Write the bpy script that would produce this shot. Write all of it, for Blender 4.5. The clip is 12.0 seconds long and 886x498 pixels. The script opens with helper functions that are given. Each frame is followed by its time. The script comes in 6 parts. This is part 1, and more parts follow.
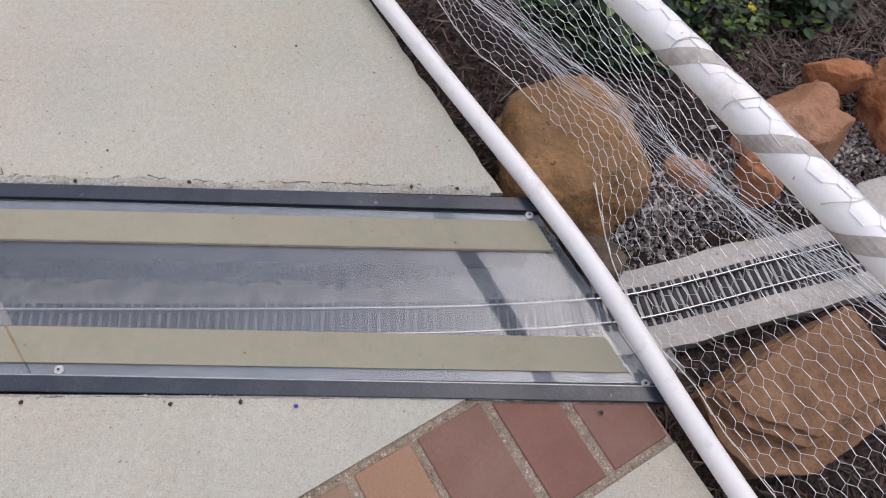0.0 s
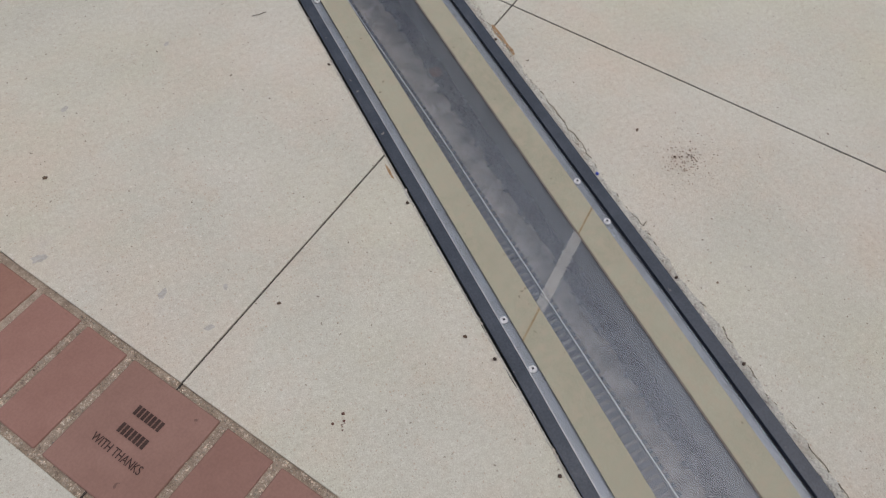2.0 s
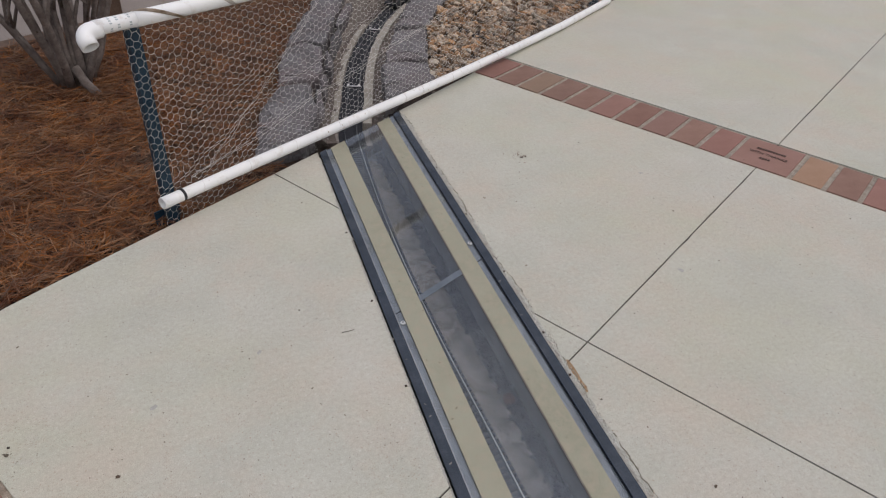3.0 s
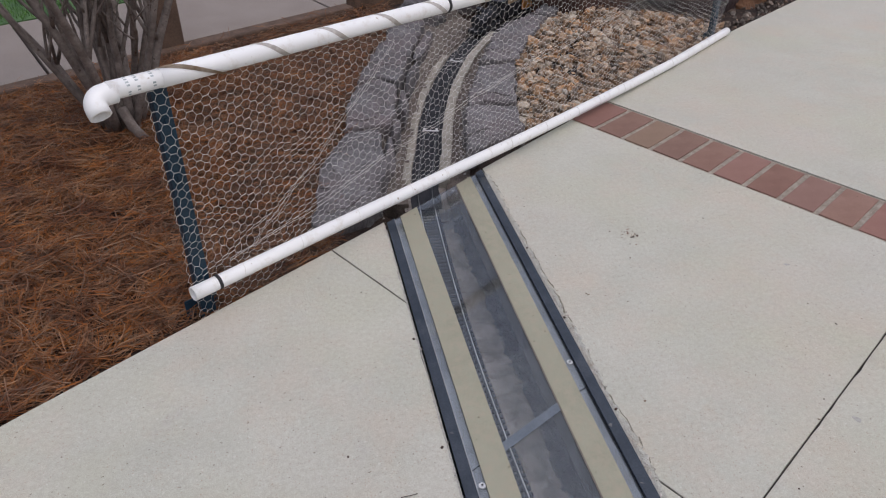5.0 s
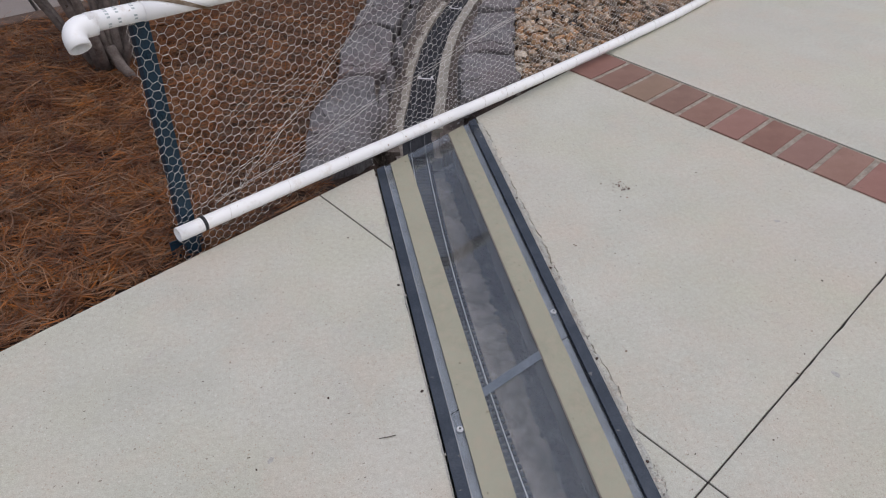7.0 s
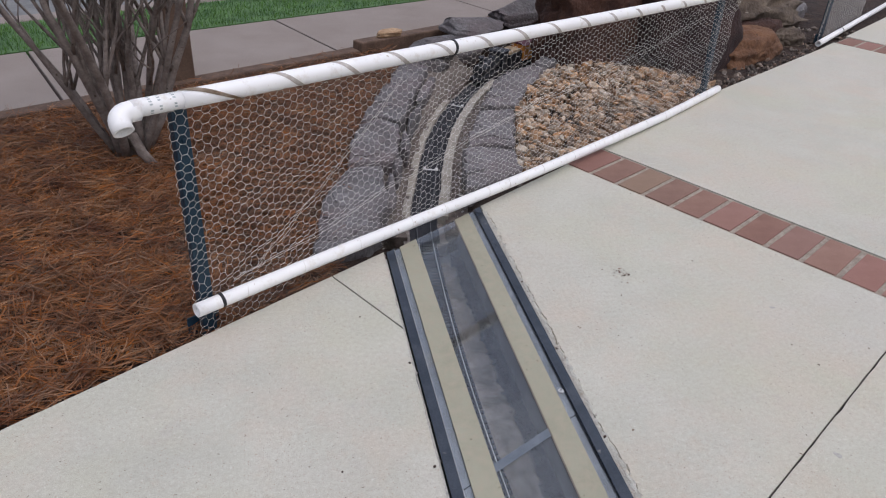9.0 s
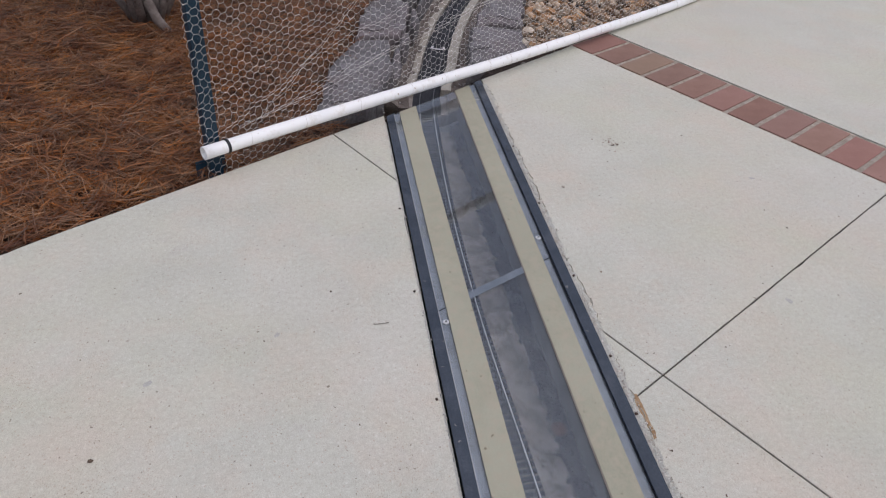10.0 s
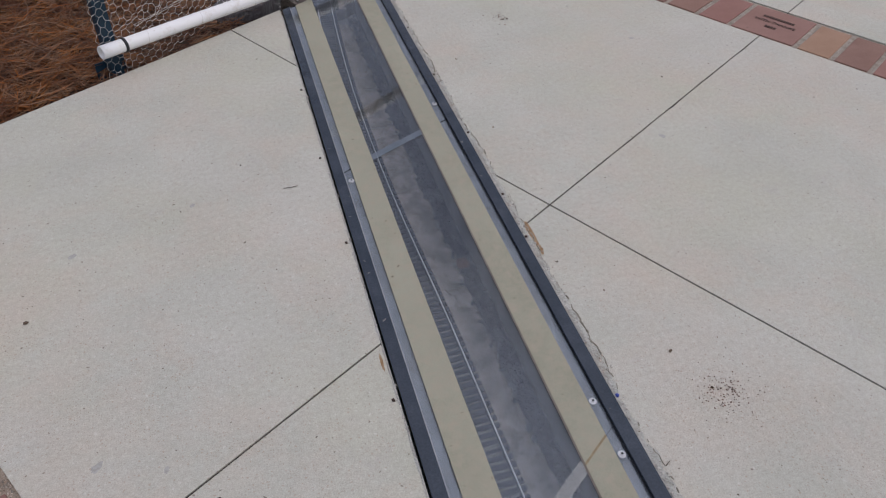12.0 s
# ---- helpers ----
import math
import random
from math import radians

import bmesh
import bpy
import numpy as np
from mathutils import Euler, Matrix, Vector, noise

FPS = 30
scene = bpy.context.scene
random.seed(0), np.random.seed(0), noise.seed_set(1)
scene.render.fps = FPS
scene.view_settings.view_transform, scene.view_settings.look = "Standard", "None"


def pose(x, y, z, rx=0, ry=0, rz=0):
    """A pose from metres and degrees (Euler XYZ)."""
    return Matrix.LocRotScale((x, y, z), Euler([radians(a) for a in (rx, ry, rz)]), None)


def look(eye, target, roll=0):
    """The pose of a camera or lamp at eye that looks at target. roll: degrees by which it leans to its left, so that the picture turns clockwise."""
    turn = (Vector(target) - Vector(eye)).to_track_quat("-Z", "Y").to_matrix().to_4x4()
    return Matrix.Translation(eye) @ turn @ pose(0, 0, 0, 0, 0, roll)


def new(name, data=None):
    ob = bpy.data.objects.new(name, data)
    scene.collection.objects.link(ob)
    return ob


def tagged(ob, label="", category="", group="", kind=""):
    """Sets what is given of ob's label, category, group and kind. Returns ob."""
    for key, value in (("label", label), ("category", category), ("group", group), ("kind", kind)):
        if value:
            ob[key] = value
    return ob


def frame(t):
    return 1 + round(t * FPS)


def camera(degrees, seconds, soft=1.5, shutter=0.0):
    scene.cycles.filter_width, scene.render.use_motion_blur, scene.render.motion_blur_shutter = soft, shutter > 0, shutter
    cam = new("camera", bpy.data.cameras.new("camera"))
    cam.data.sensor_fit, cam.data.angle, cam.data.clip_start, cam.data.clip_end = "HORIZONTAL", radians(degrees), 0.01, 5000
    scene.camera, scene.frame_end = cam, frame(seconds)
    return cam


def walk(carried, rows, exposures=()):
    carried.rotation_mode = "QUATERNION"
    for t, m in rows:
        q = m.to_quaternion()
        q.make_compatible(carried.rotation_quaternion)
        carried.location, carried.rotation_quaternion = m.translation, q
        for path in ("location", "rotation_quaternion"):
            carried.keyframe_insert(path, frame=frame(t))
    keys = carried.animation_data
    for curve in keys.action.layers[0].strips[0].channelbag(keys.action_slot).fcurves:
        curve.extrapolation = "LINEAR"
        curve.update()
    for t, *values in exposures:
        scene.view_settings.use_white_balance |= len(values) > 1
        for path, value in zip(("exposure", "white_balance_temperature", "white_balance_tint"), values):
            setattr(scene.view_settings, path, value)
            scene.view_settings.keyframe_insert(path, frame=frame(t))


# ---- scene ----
cam = camera(63.5, 12.0, soft=1.1, shutter=0.07)
PATH = [
    (0, (-0.261, 0.213, 1.011), (0.604, 0.082, -0.788), 8.9),
    (0.5, (-0.288, 0.268, 0.997), (0.522, 0.284, -0.831), 13.3),
    (1, (-0.316, 0.306, 0.986), (0.379, 0.7, -0.848), 9.7),
    (1.5, (-0.322, 0.324, 0.993), (0.259, 1.019, -0.79), 5.9),
    (2, (-0.333, 0.367, 1.036), (0.203, 1.297, -0.652), 4.5),
    (2.5, (-0.334, 0.37, 1.075), (0.211, 1.708, -0.308), 1.4),
    (2.7, (-0.329, 0.392, 1.116), (0.248, 1.856, -0.119), 2.0),
    (4.3, (-0.255, 0.566, 1.068), (0.194, 2.186, -0.016), 2.5),
    (4.5, (-0.26, 0.683, 1.053), (0.233, 2.3, -0.015), 2.6),
    (5, (-0.219, 0.875, 1.063), (0.146, 2.467, -0.091), 0.7),
    (5.5, (-0.165, 0.96, 1.047), (0.153, 2.525, -0.158), 2.0),
    (6, (-0.158, 0.971, 1.045), (0.143, 2.534, -0.165), 2.2),
    (6.5, (-0.162, 0.945, 1.036), (0.161, 2.457, -0.233), 2.1),
    (7, (-0.191, 0.865, 1.042), (0.161, 2.384, -0.21), 2.2),
    (7.5, (-0.221, 0.854, 1.052), (0.196, 2.429, -0.108), 3.9),
    (9.3, (-0.253, 0.787, 1.054), (0.14, 2.451, 0.017), 3.7),
    (9.5, (-0.241, 0.765, 1.03), (0.14, 2.416, -0.032), 4.2),
    (10, (-0.204, 0.615, 0.989), (0.124, 2.159, -0.239), 4.6),
    (10.5, (-0.199, 0.481, 0.972), (0.213, 1.961, -0.31), 4.4),
    (11, (-0.193, 0.408, 0.96), (0.286, 1.859, -0.33), 5.3),
    (11.5, (-0.166, 0.385, 0.939), (0.292, 1.842, -0.352), 4.0),
    (12, (-0.169, 0.401, 0.942), (0.301, 1.794, -0.414), 2.9),
]
EXPOSURES = [
    (0.0, -0.01, 6570, 14.8), (1.0, 0.04, 6790, 16.6), (1.5, -0.09, 6790, 13.6), (2.0, -0.23, 6770, 11.0),
    (2.5, -0.32, 6740, 10.0), (4.5, -0.22, 6390, 12.8), (5.5, -0.22, 6390, 12.8), (7.5, -0.18, 6340, 11.8),
    (9.5, -0.05, 6300, 13.0), (10.5, -0.26, 6320, 14.0), (12.0, -0.41, 6280, 14.0),
]
walk(cam, [(t, look(eye, target, roll)) for t, eye, target, roll in PATH], EXPOSURES)

# ---- world and light: bright overcast sky ----
SUN_ELEV, SUN_ROT = 64.0, 132.0
world = bpy.data.worlds.new("world")
scene.world = world
world.use_nodes = True
wn, wl = world.node_tree.nodes, world.node_tree.links
sky = wn.new("ShaderNodeTexSky")
sky.sky_type = "NISHITA"
sky.sun_disc = False
sky.sun_elevation, sky.sun_rotation = radians(SUN_ELEV), radians(SUN_ROT)
sky.dust_density, sky.air_density = 3.0, 1.0
grey = wn.new("ShaderNodeHueSaturation")
grey.inputs["Saturation"].default_value = 0.85
wl.new(sky.outputs[0], grey.inputs["Color"])
aloft = wn.new("ShaderNodeTexCoord")
height = wn.new("ShaderNodeSeparateXYZ")
veil = wn.new("ShaderNodeMapRange")
for i, v in enumerate((0.0, 1.0, 0.6, 2.4), 1):
    veil.inputs[i].default_value = v
thick = wn.new("ShaderNodeVectorMath")
thick.operation = "SCALE"
wl.new(aloft.outputs["Generated"], height.inputs[0])
wl.new(height.outputs["Z"], veil.inputs[0])
cloud = wn.new("ShaderNodeMix")
cloud.data_type = "RGBA"
cloud.inputs[0].default_value, cloud.inputs[7].default_value = 0.6, (3.95, 4.0, 4.5, 1)
wl.new(grey.outputs[0], cloud.inputs[6])
wl.new(cloud.outputs[2], thick.inputs[0])
# the cloud is thinner and brighter round the veiled sun
toward = wn.new("ShaderNodeVectorMath")
toward.operation = "DOT_PRODUCT"
SUN_DIR = Vector((math.cos(radians(SUN_ELEV)) * math.sin(radians(SUN_ROT)), math.cos(radians(SUN_ELEV)) * math.cos(radians(SUN_ROT)), math.sin(radians(SUN_ELEV))))
toward.inputs[1].default_value = SUN_DIR
wl.new(aloft.outputs["Generated"], toward.inputs[0])
last = toward.outputs["Value"]
for kind, *values in (("MAXIMUM", 0.0), ("POWER", 7.0), ("MULTIPLY_ADD", 0.44, 0.985)):
    step = wn.new("ShaderNodeMath")
    step.operation = kind
    for i, v in enumerate(values, 1):
        step.inputs[i].default_value = v
    wl.new(last, step.inputs[0])
    last = step.outputs[0]
glow = wn.new("ShaderNodeMath")
glow.operation = "MULTIPLY"
wl.new(last, glow.inputs[0])
wl.new(veil.outputs[0], glow.inputs[1])
wl.new(glow.outputs[0], thick.inputs["Scale"])
wl.new(thick.outputs[0], wn["Background"].inputs["Color"])
wn["Background"].inputs["Strength"].default_value = 0.104
sun = new("sun", bpy.data.lights.new("sun", "SUN"))
sun.data.energy, sun.data.angle, sun.data.color = 0.5, radians(120), (1.0, 0.985, 0.96)
sun.matrix_world = look(SUN_DIR * 9, (0, 0, 0))


# ---- materials ----
def surf(name, c1, c2, scale=20.0, rough=0.8, bump=0.3, fine=220.0, spots=None, spot_scale=60.0, spot_amount=0.3,
         stain=None, stain_scale=2.5, stain_amount=0.5, vary=0.0, island=0.0, hue_range=0.04, metal=0.0, bump_size=0.002, detail=6.0, grain=0.35, mottle=None, mottle_scale=30.0):
    """A matt or glossy surface: two colours by noise, fine grain, optional dark spots and large stains."""
    m = bpy.data.materials.new(name)
    m.use_nodes = True
    n, l = m.node_tree.nodes, m.node_tree.links
    b = n["Principled BSDF"]
    b.inputs["Roughness"].default_value, b.inputs["Metallic"].default_value = rough, metal
    co = n.new("ShaderNodeTexCoord")

    def noise_at(s, d=detail, r=0.6):
        t = n.new("ShaderNodeTexNoise")
        t.inputs["Scale"].default_value, t.inputs["Detail"].default_value, t.inputs["Roughness"].default_value = s, d, r
        l.new(co.outputs["Object"], t.inputs["Vector"])
        return t

    def ramp(source, a, z):
        r = n.new("ShaderNodeMapRange")
        r.inputs[1].default_value, r.inputs[2].default_value = a, z
        l.new(source, r.inputs[0])
        return r.outputs[0]

    def mix(fac, a, z, kind="MIX"):
        x = n.new("ShaderNodeMix")
        x.data_type, x.blend_type = "RGBA", kind
        for value, socket in ((fac, x.inputs[0]), (a, x.inputs[6]), (z, x.inputs[7])):
            if isinstance(value, float):
                socket.default_value = value
            elif isinstance(value, tuple):
                socket.default_value = (*value, 1)
            else:
                l.new(value, socket)
        return x.outputs[2]

    big, small = noise_at(scale), noise_at(fine, 3.0)
    colour = mix(ramp(big.outputs[0], 0.35, 0.65), c1, c2)
    colour = mix(float(grain), colour, mix(ramp(small.outputs[0], 0.36, 0.62), (0.42, 0.40, 0.38), (1.0, 1.0, 1.0)), "MULTIPLY")
    if mottle:
        colour = mix(ramp(noise_at(mottle_scale, 7.0, 0.75).outputs[0], 0.45, 0.68), colour, mottle)
    if stain:
        colour = mix(ramp(noise_at(stain_scale, 8.0, 0.7).outputs[0], 0.65 - 0.25 * stain_amount, 0.8), colour, stain)
    if spots:
        v = n.new("ShaderNodeTexVoronoi")
        v.inputs["Scale"].default_value = spot_scale
        warp = n.new("ShaderNodeVectorMath")
        warp.operation = "MULTIPLY_ADD"
        warp.inputs[1].default_value = (1.2 / spot_scale,) * 3
        l.new(noise_at(spot_scale * 1.6, 3.0).outputs["Color"], warp.inputs[0])
        l.new(co.outputs["Object"], warp.inputs[2])
        l.new(warp.outputs[0], v.inputs["Vector"])
        pick = n.new("ShaderNodeMath")
        pick.operation = "MULTIPLY"
        split = n.new("ShaderNodeSeparateColor")
        l.new(v.outputs["Color"], split.inputs[0])
        reach = n.new("ShaderNodeMath")
        reach.operation = "SUBTRACT"
        size = n.new("ShaderNodeMath")
        size.operation = "MULTIPLY"
        size.inputs[1].default_value = 0.34
        l.new(split.outputs[1], size.inputs[0])
        l.new(size.outputs[0], reach.inputs[0])
        l.new(v.outputs["Distance"], reach.inputs[1])
        l.new(ramp(reach.outputs[0], 0.0, 0.08), pick.inputs[0])
        l.new(ramp(split.outputs[0], 1 - spot_amount, 1 - spot_amount * 0.6), pick.inputs[1])
        colour = mix(pick.outputs[0], colour, spots)
    for amount, node, out in ((vary, "ShaderNodeObjectInfo", "Random"), (island, "ShaderNodeNewGeometry", "Random Per Island")):
        if amount:
            info = n.new(node)
            hue = n.new("ShaderNodeHueSaturation")
            value = n.new("ShaderNodeMapRange")
            value.inputs[3].default_value, value.inputs[4].default_value = 1 - amount, 1 + amount
            l.new(info.outputs[out], value.inputs[0])
            l.new(value.outputs[0], hue.inputs["Value"])
            shift = n.new("ShaderNodeMapRange")
            shift.inputs[3].default_value, shift.inputs[4].default_value = 0.5 - hue_range * amount, 0.5 + hue_range * amount
            again = n.new("ShaderNodeMath")
            again.operation = "MULTIPLY"
            again.inputs[1].default_value = 17.3
            wrap = n.new("ShaderNodeMath")
            wrap.operation = "FRACT"
            l.new(info.outputs[out], again.inputs[0])
            l.new(again.outputs[0], wrap.inputs[0])
            l.new(wrap.outputs[0], shift.inputs[0])
            vivid = n.new("ShaderNodeMapRange")
            vivid.inputs[3].default_value, vivid.inputs[4].default_value = 1 + 0.35 * amount, 1 - 0.65 * amount
            l.new(wrap.outputs[0], vivid.inputs[0])
            l.new(vivid.outputs[0], hue.inputs["Saturation"])
            l.new(shift.outputs[0], hue.inputs["Hue"])
            l.new(colour, hue.inputs["Color"])
            colour = hue.outputs[0]
    l.new(colour, b.inputs["Base Color"])
    if bump:
        p = n.new("ShaderNodeBump")
        p.inputs["Strength"].default_value, p.inputs["Distance"].default_value = bump, bump_size
        both = n.new("ShaderNodeMath")
        l.new(big.outputs[0], both.inputs[0])
        l.new(small.outputs[0], both.inputs[1])
        l.new(both.outputs[0], p.inputs["Height"])
        l.new(p.outputs[0], b.inputs["Normal"])
    return m


M = {
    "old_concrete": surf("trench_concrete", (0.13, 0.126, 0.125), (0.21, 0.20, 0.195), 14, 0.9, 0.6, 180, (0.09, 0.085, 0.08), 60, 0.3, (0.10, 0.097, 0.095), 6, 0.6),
    "bed_concrete": surf("track_bed_concrete", (0.44, 0.425, 0.395), (0.62, 0.60, 0.565), 12, 0.9, 0.8, 160, (0.27, 0.245, 0.21), 80, 0.2, (0.31, 0.27, 0.225), 7, 0.6, mottle=(0.40, 0.365, 0.32), mottle_scale=24.0),
    "brick_tan": surf("tan_paver_brick", (0.305, 0.182, 0.112), (0.36, 0.222, 0.145), 9, 0.85, 0.3, 240, (0.17, 0.09, 0.065), 70, 0.05, (0.285, 0.19, 0.125), 4, 0.5, grain=0.16, vary=0.08),
    "brick_brown": surf("brown_paver_brick", (0.225, 0.118, 0.085), (0.285, 0.16, 0.12), 9, 0.85, 0.3, 240, (0.13, 0.07, 0.052), 70, 0.05, (0.255, 0.16, 0.115), 4, 0.5, grain=0.16, vary=0.10),
    "brick_red": surf("red_paver_brick", (0.225, 0.112, 0.082), (0.265, 0.138, 0.106), 9, 0.85, 0.3, 240, (0.14, 0.07, 0.052), 70, 0.05, (0.235, 0.145, 0.108), 4, 0.5, grain=0.16, vary=0.08),
    "brick": surf("mauve_paver_brick", (0.25, 0.128, 0.098), (0.295, 0.157, 0.124), 9, 0.85, 0.3, 240, (0.15, 0.08, 0.06), 70, 0.05, (0.265, 0.16, 0.12), 4, 0.5, grain=0.16, vary=0.1),
    "brick_buff": surf("buff_paver_brick", (0.26, 0.165, 0.11), (0.31, 0.195, 0.135), 9, 0.85, 0.3, 240, (0.16, 0.09, 0.065), 70, 0.05, (0.27, 0.15, 0.105), 4, 0.5, grain=0.16, vary=0.08),
    "mortar": surf("mortar", (0.30, 0.25, 0.195), (0.47, 0.41, 0.335), 60, 0.95, 1.0, 300, (0.52, 0.47, 0.39), 190, 0.4, (0.18, 0.14, 0.105), 14, 0.5, bump_size=0.004),
    "rail_black": surf("black_painted_metal", (0.022, 0.031, 0.046), (0.039, 0.050, 0.068), 12, 0.18, 0.15, 300, (0.12, 0.118, 0.115), 90, 0.10, (0.062, 0.070, 0.082), 3, 0.4),
    "grip": surf("grip_tape", (0.345, 0.335, 0.246), (0.398, 0.388, 0.292), 6, 0.95, 0.7, 900, (0.21, 0.18, 0.125), 120, 0.06, (0.31, 0.295, 0.213), 3, 0.5, bump_size=0.0008, mottle=(0.385, 0.335, 0.25), mottle_scale=45.0),
    "pvc": surf("white_pvc", (0.90, 0.89, 0.865), (0.93, 0.92, 0.895), 6, 0.34, 0.03, 120, (0.56, 0.49, 0.41), 110, 0.16, (0.68, 0.62, 0.54), 26, 0.42, grain=0.0),
    "tape_band": surf("weathered_tape", (0.44, 0.395, 0.35), (0.62, 0.58, 0.53), 25, 0.6, 0.3, 140, None, stain=(0.36, 0.285, 0.21), stain_scale=12),
    "print_band": surf("faded_print", (0.40, 0.45, 0.44), (0.60, 0.63, 0.62), 160, 0.5, 0.0),
    "post_green": surf("green_painted_steel", (0.0024, 0.0223, 0.0425), (0.0048, 0.0324, 0.0595), 20, 0.5, 0.1, 200, (0.12, 0.144, 0.153), 60, 0.05),
    "wire": surf("galvanised_wire", (0.62, 0.585, 0.53), (0.80, 0.76, 0.70), 60, 0.4, 0.0, metal=0.1, grain=0.05, island=0.16, hue_range=0.0),
    "bright_wire": surf("bright_galvanised_wire", (0.60, 0.625, 0.66), (0.82, 0.845, 0.89), 60, 0.4, 0.0, metal=0.1, grain=0.05, island=0.2, hue_range=0.0),
    "cable_tie": surf("black_plastic", (0.012, 0.012, 0.014), (0.03, 0.03, 0.032), 30, 0.5, 0.0),
    "tie_plastic": surf("sleeper_plastic", (0.007, 0.009, 0.015), (0.016, 0.019, 0.028), 60, 0.6, 0.2, 300, None, stain=(0.045, 0.047, 0.055), stain_scale=14, stain_amount=0.35, vary=0.3),
    "rail_metal": surf("rail_metal", (0.72, 0.71, 0.69), (0.85, 0.84, 0.82), 40, 0.35, 0.0, metal=0.35, grain=0.1),
    "steel": surf("screw_steel", (0.62, 0.62, 0.62), (0.82, 0.82, 0.82), 200, 0.35, 0.0, metal=0.4),
    "rust": surf("rusted_plug", (0.045, 0.032, 0.026), (0.10, 0.06, 0.042), 200, 0.9, 0.2),
    "blue_plastic": surf("blue_plastic", (0.03, 0.06, 0.35), (0.05, 0.09, 0.45), 100, 0.4, 0.0),
    "black_grit": surf("black_grit", (0.012, 0.013, 0.018), (0.032, 0.032, 0.037), 60, 0.9, 0.6, 200, (0.12, 0.11, 0.10), 150, 0.08),
    "crumble": surf("crumbly_concrete", (0.44, 0.41, 0.36), (0.66, 0.625, 0.565), 45, 0.95, 1.0, 260, (0.14, 0.10, 0.075), 140, 0.35, (0.36, 0.27, 0.18), 14, 0.7, bump_size=0.004, island=0.25),
    "rust_film": surf("rust_film", (0.29, 0.165, 0.075), (0.43, 0.31, 0.19), 70, 0.95, 0.4, 200, (0.17, 0.095, 0.045), 160, 0.35),
    "old_mark": surf("old_mark", (0.40, 0.38, 0.345), (0.48, 0.46, 0.42), 60, 0.9, 0.3, 200),
    "dirt": surf("pale_trench_dirt", (0.165, 0.136, 0.118), (0.32, 0.275, 0.24), 26, 0.95, 0.8, 160, (0.085, 0.07, 0.06), 90, 0.35, (0.115, 0.094, 0.08), 14, 0.75, mottle=(0.36, 0.32, 0.285), mottle_scale=40.0),
    "lip": surf("bare_aluminium_lip", (0.36, 0.37, 0.385), (0.50, 0.50, 0.50), 30, 0.4, 0.0, metal=0.7),
    "joint_dirt": surf("dark_joint_dirt", (0.030, 0.026, 0.022), (0.075, 0.064, 0.053), 60, 0.95, 0.5, 200),
    "bank_soil": surf("banked_soil", (0.155, 0.128, 0.108), (0.27, 0.232, 0.20), 24, 0.95, 1.0, 150, (0.38, 0.33, 0.285), 80, 0.3, (0.095, 0.075, 0.062), 7, 0.5, bump_size=0.008),
    "bed_soil": surf("track_soil", (0.115, 0.090, 0.076), (0.22, 0.18, 0.153), 24, 0.95, 1.0, 150, (0.33, 0.28, 0.235), 80, 0.3, (0.07, 0.053, 0.045), 5, 0.5, bump_size=0.008),
    "duct_tape": surf("silver_tape", (0.12, 0.145, 0.175), (0.17, 0.195, 0.225), 30, 0.4, 0.2, 300, None, stain=(0.10, 0.11, 0.125), stain_scale=12),
    "soil": surf("soil", (0.022, 0.013, 0.009), (0.06, 0.034, 0.022), 18, 0.95, 1.0, 130, (0.12, 0.08, 0.055), 70, 0.18, (0.02, 0.013, 0.01), 3, 0.5, bump_size=0.01),
    "straw": surf("pine_straw", (0.122, 0.0381, 0.00791), (0.308, 0.121, 0.029), 9, 0.7, 0.0, 90, island=0.42, hue_range=0.02),
    "brown_scrap": surf("brown_bark_scrap", (0.069, 0.0344, 0.0196), (0.143, 0.076, 0.0448), 30, 0.9, 0.0, 90, island=0.4),
    "bed_earth": surf("brown_bed_earth", (0.0552, 0.0272, 0.0147), (0.106, 0.0544, 0.0308), 22, 0.95, 1.0, 150, (0.147, 0.088, 0.0525), 80, 0.2, bump_size=0.008),
    "mulch": surf("shredded_mulch", (0.022, 0.013, 0.011), (0.072, 0.044, 0.036), 30, 0.9, 0.0, 90, island=0.6),
    "dry_straw": surf("grey_straw", (0.10, 0.072, 0.058), (0.20, 0.148, 0.122), 30, 0.9, 0.0, 90, island=0.4),
    "river_rock": surf("tan_river_rock", (0.149, 0.077, 0.033), (0.506, 0.336, 0.193), 26, 0.8, 0.5, 170, (0.088, 0.0495, 0.0264), 90, 0.25, island=0.55, hue_range=0.015),
    "grey_gravel": surf("grey_gravel", (0.29, 0.262, 0.245), (0.52, 0.48, 0.45), 40, 0.85, 0.4, 200, island=0.4),
    "dark_gravel": surf("dark_gravel", (0.0448, 0.047, 0.0515), (0.112, 0.112, 0.114), 40, 0.85, 0.4, 200, island=0.5),
    "sandstone": surf("brown_sandstone", (0.222, 0.119, 0.045), (0.405, 0.231, 0.098), 9, 0.85, 1.0, 90, (0.0969, 0.0605, 0.036), 70, 0.3, (0.171, 0.123, 0.075), 7, 0.75, bump_size=0.008, grain=0.5, mottle=(0.285, 0.138, 0.047), mottle_scale=38.0),
    "orange_stone": surf("orange_sandstone", (0.345, 0.127, 0.0473), (0.483, 0.231, 0.121), 7, 0.85, 1.0, 70, (0.207, 0.077, 0.042), 45, 0.25, (0.414, 0.187, 0.0788), 6, 0.6, bump_size=0.008),
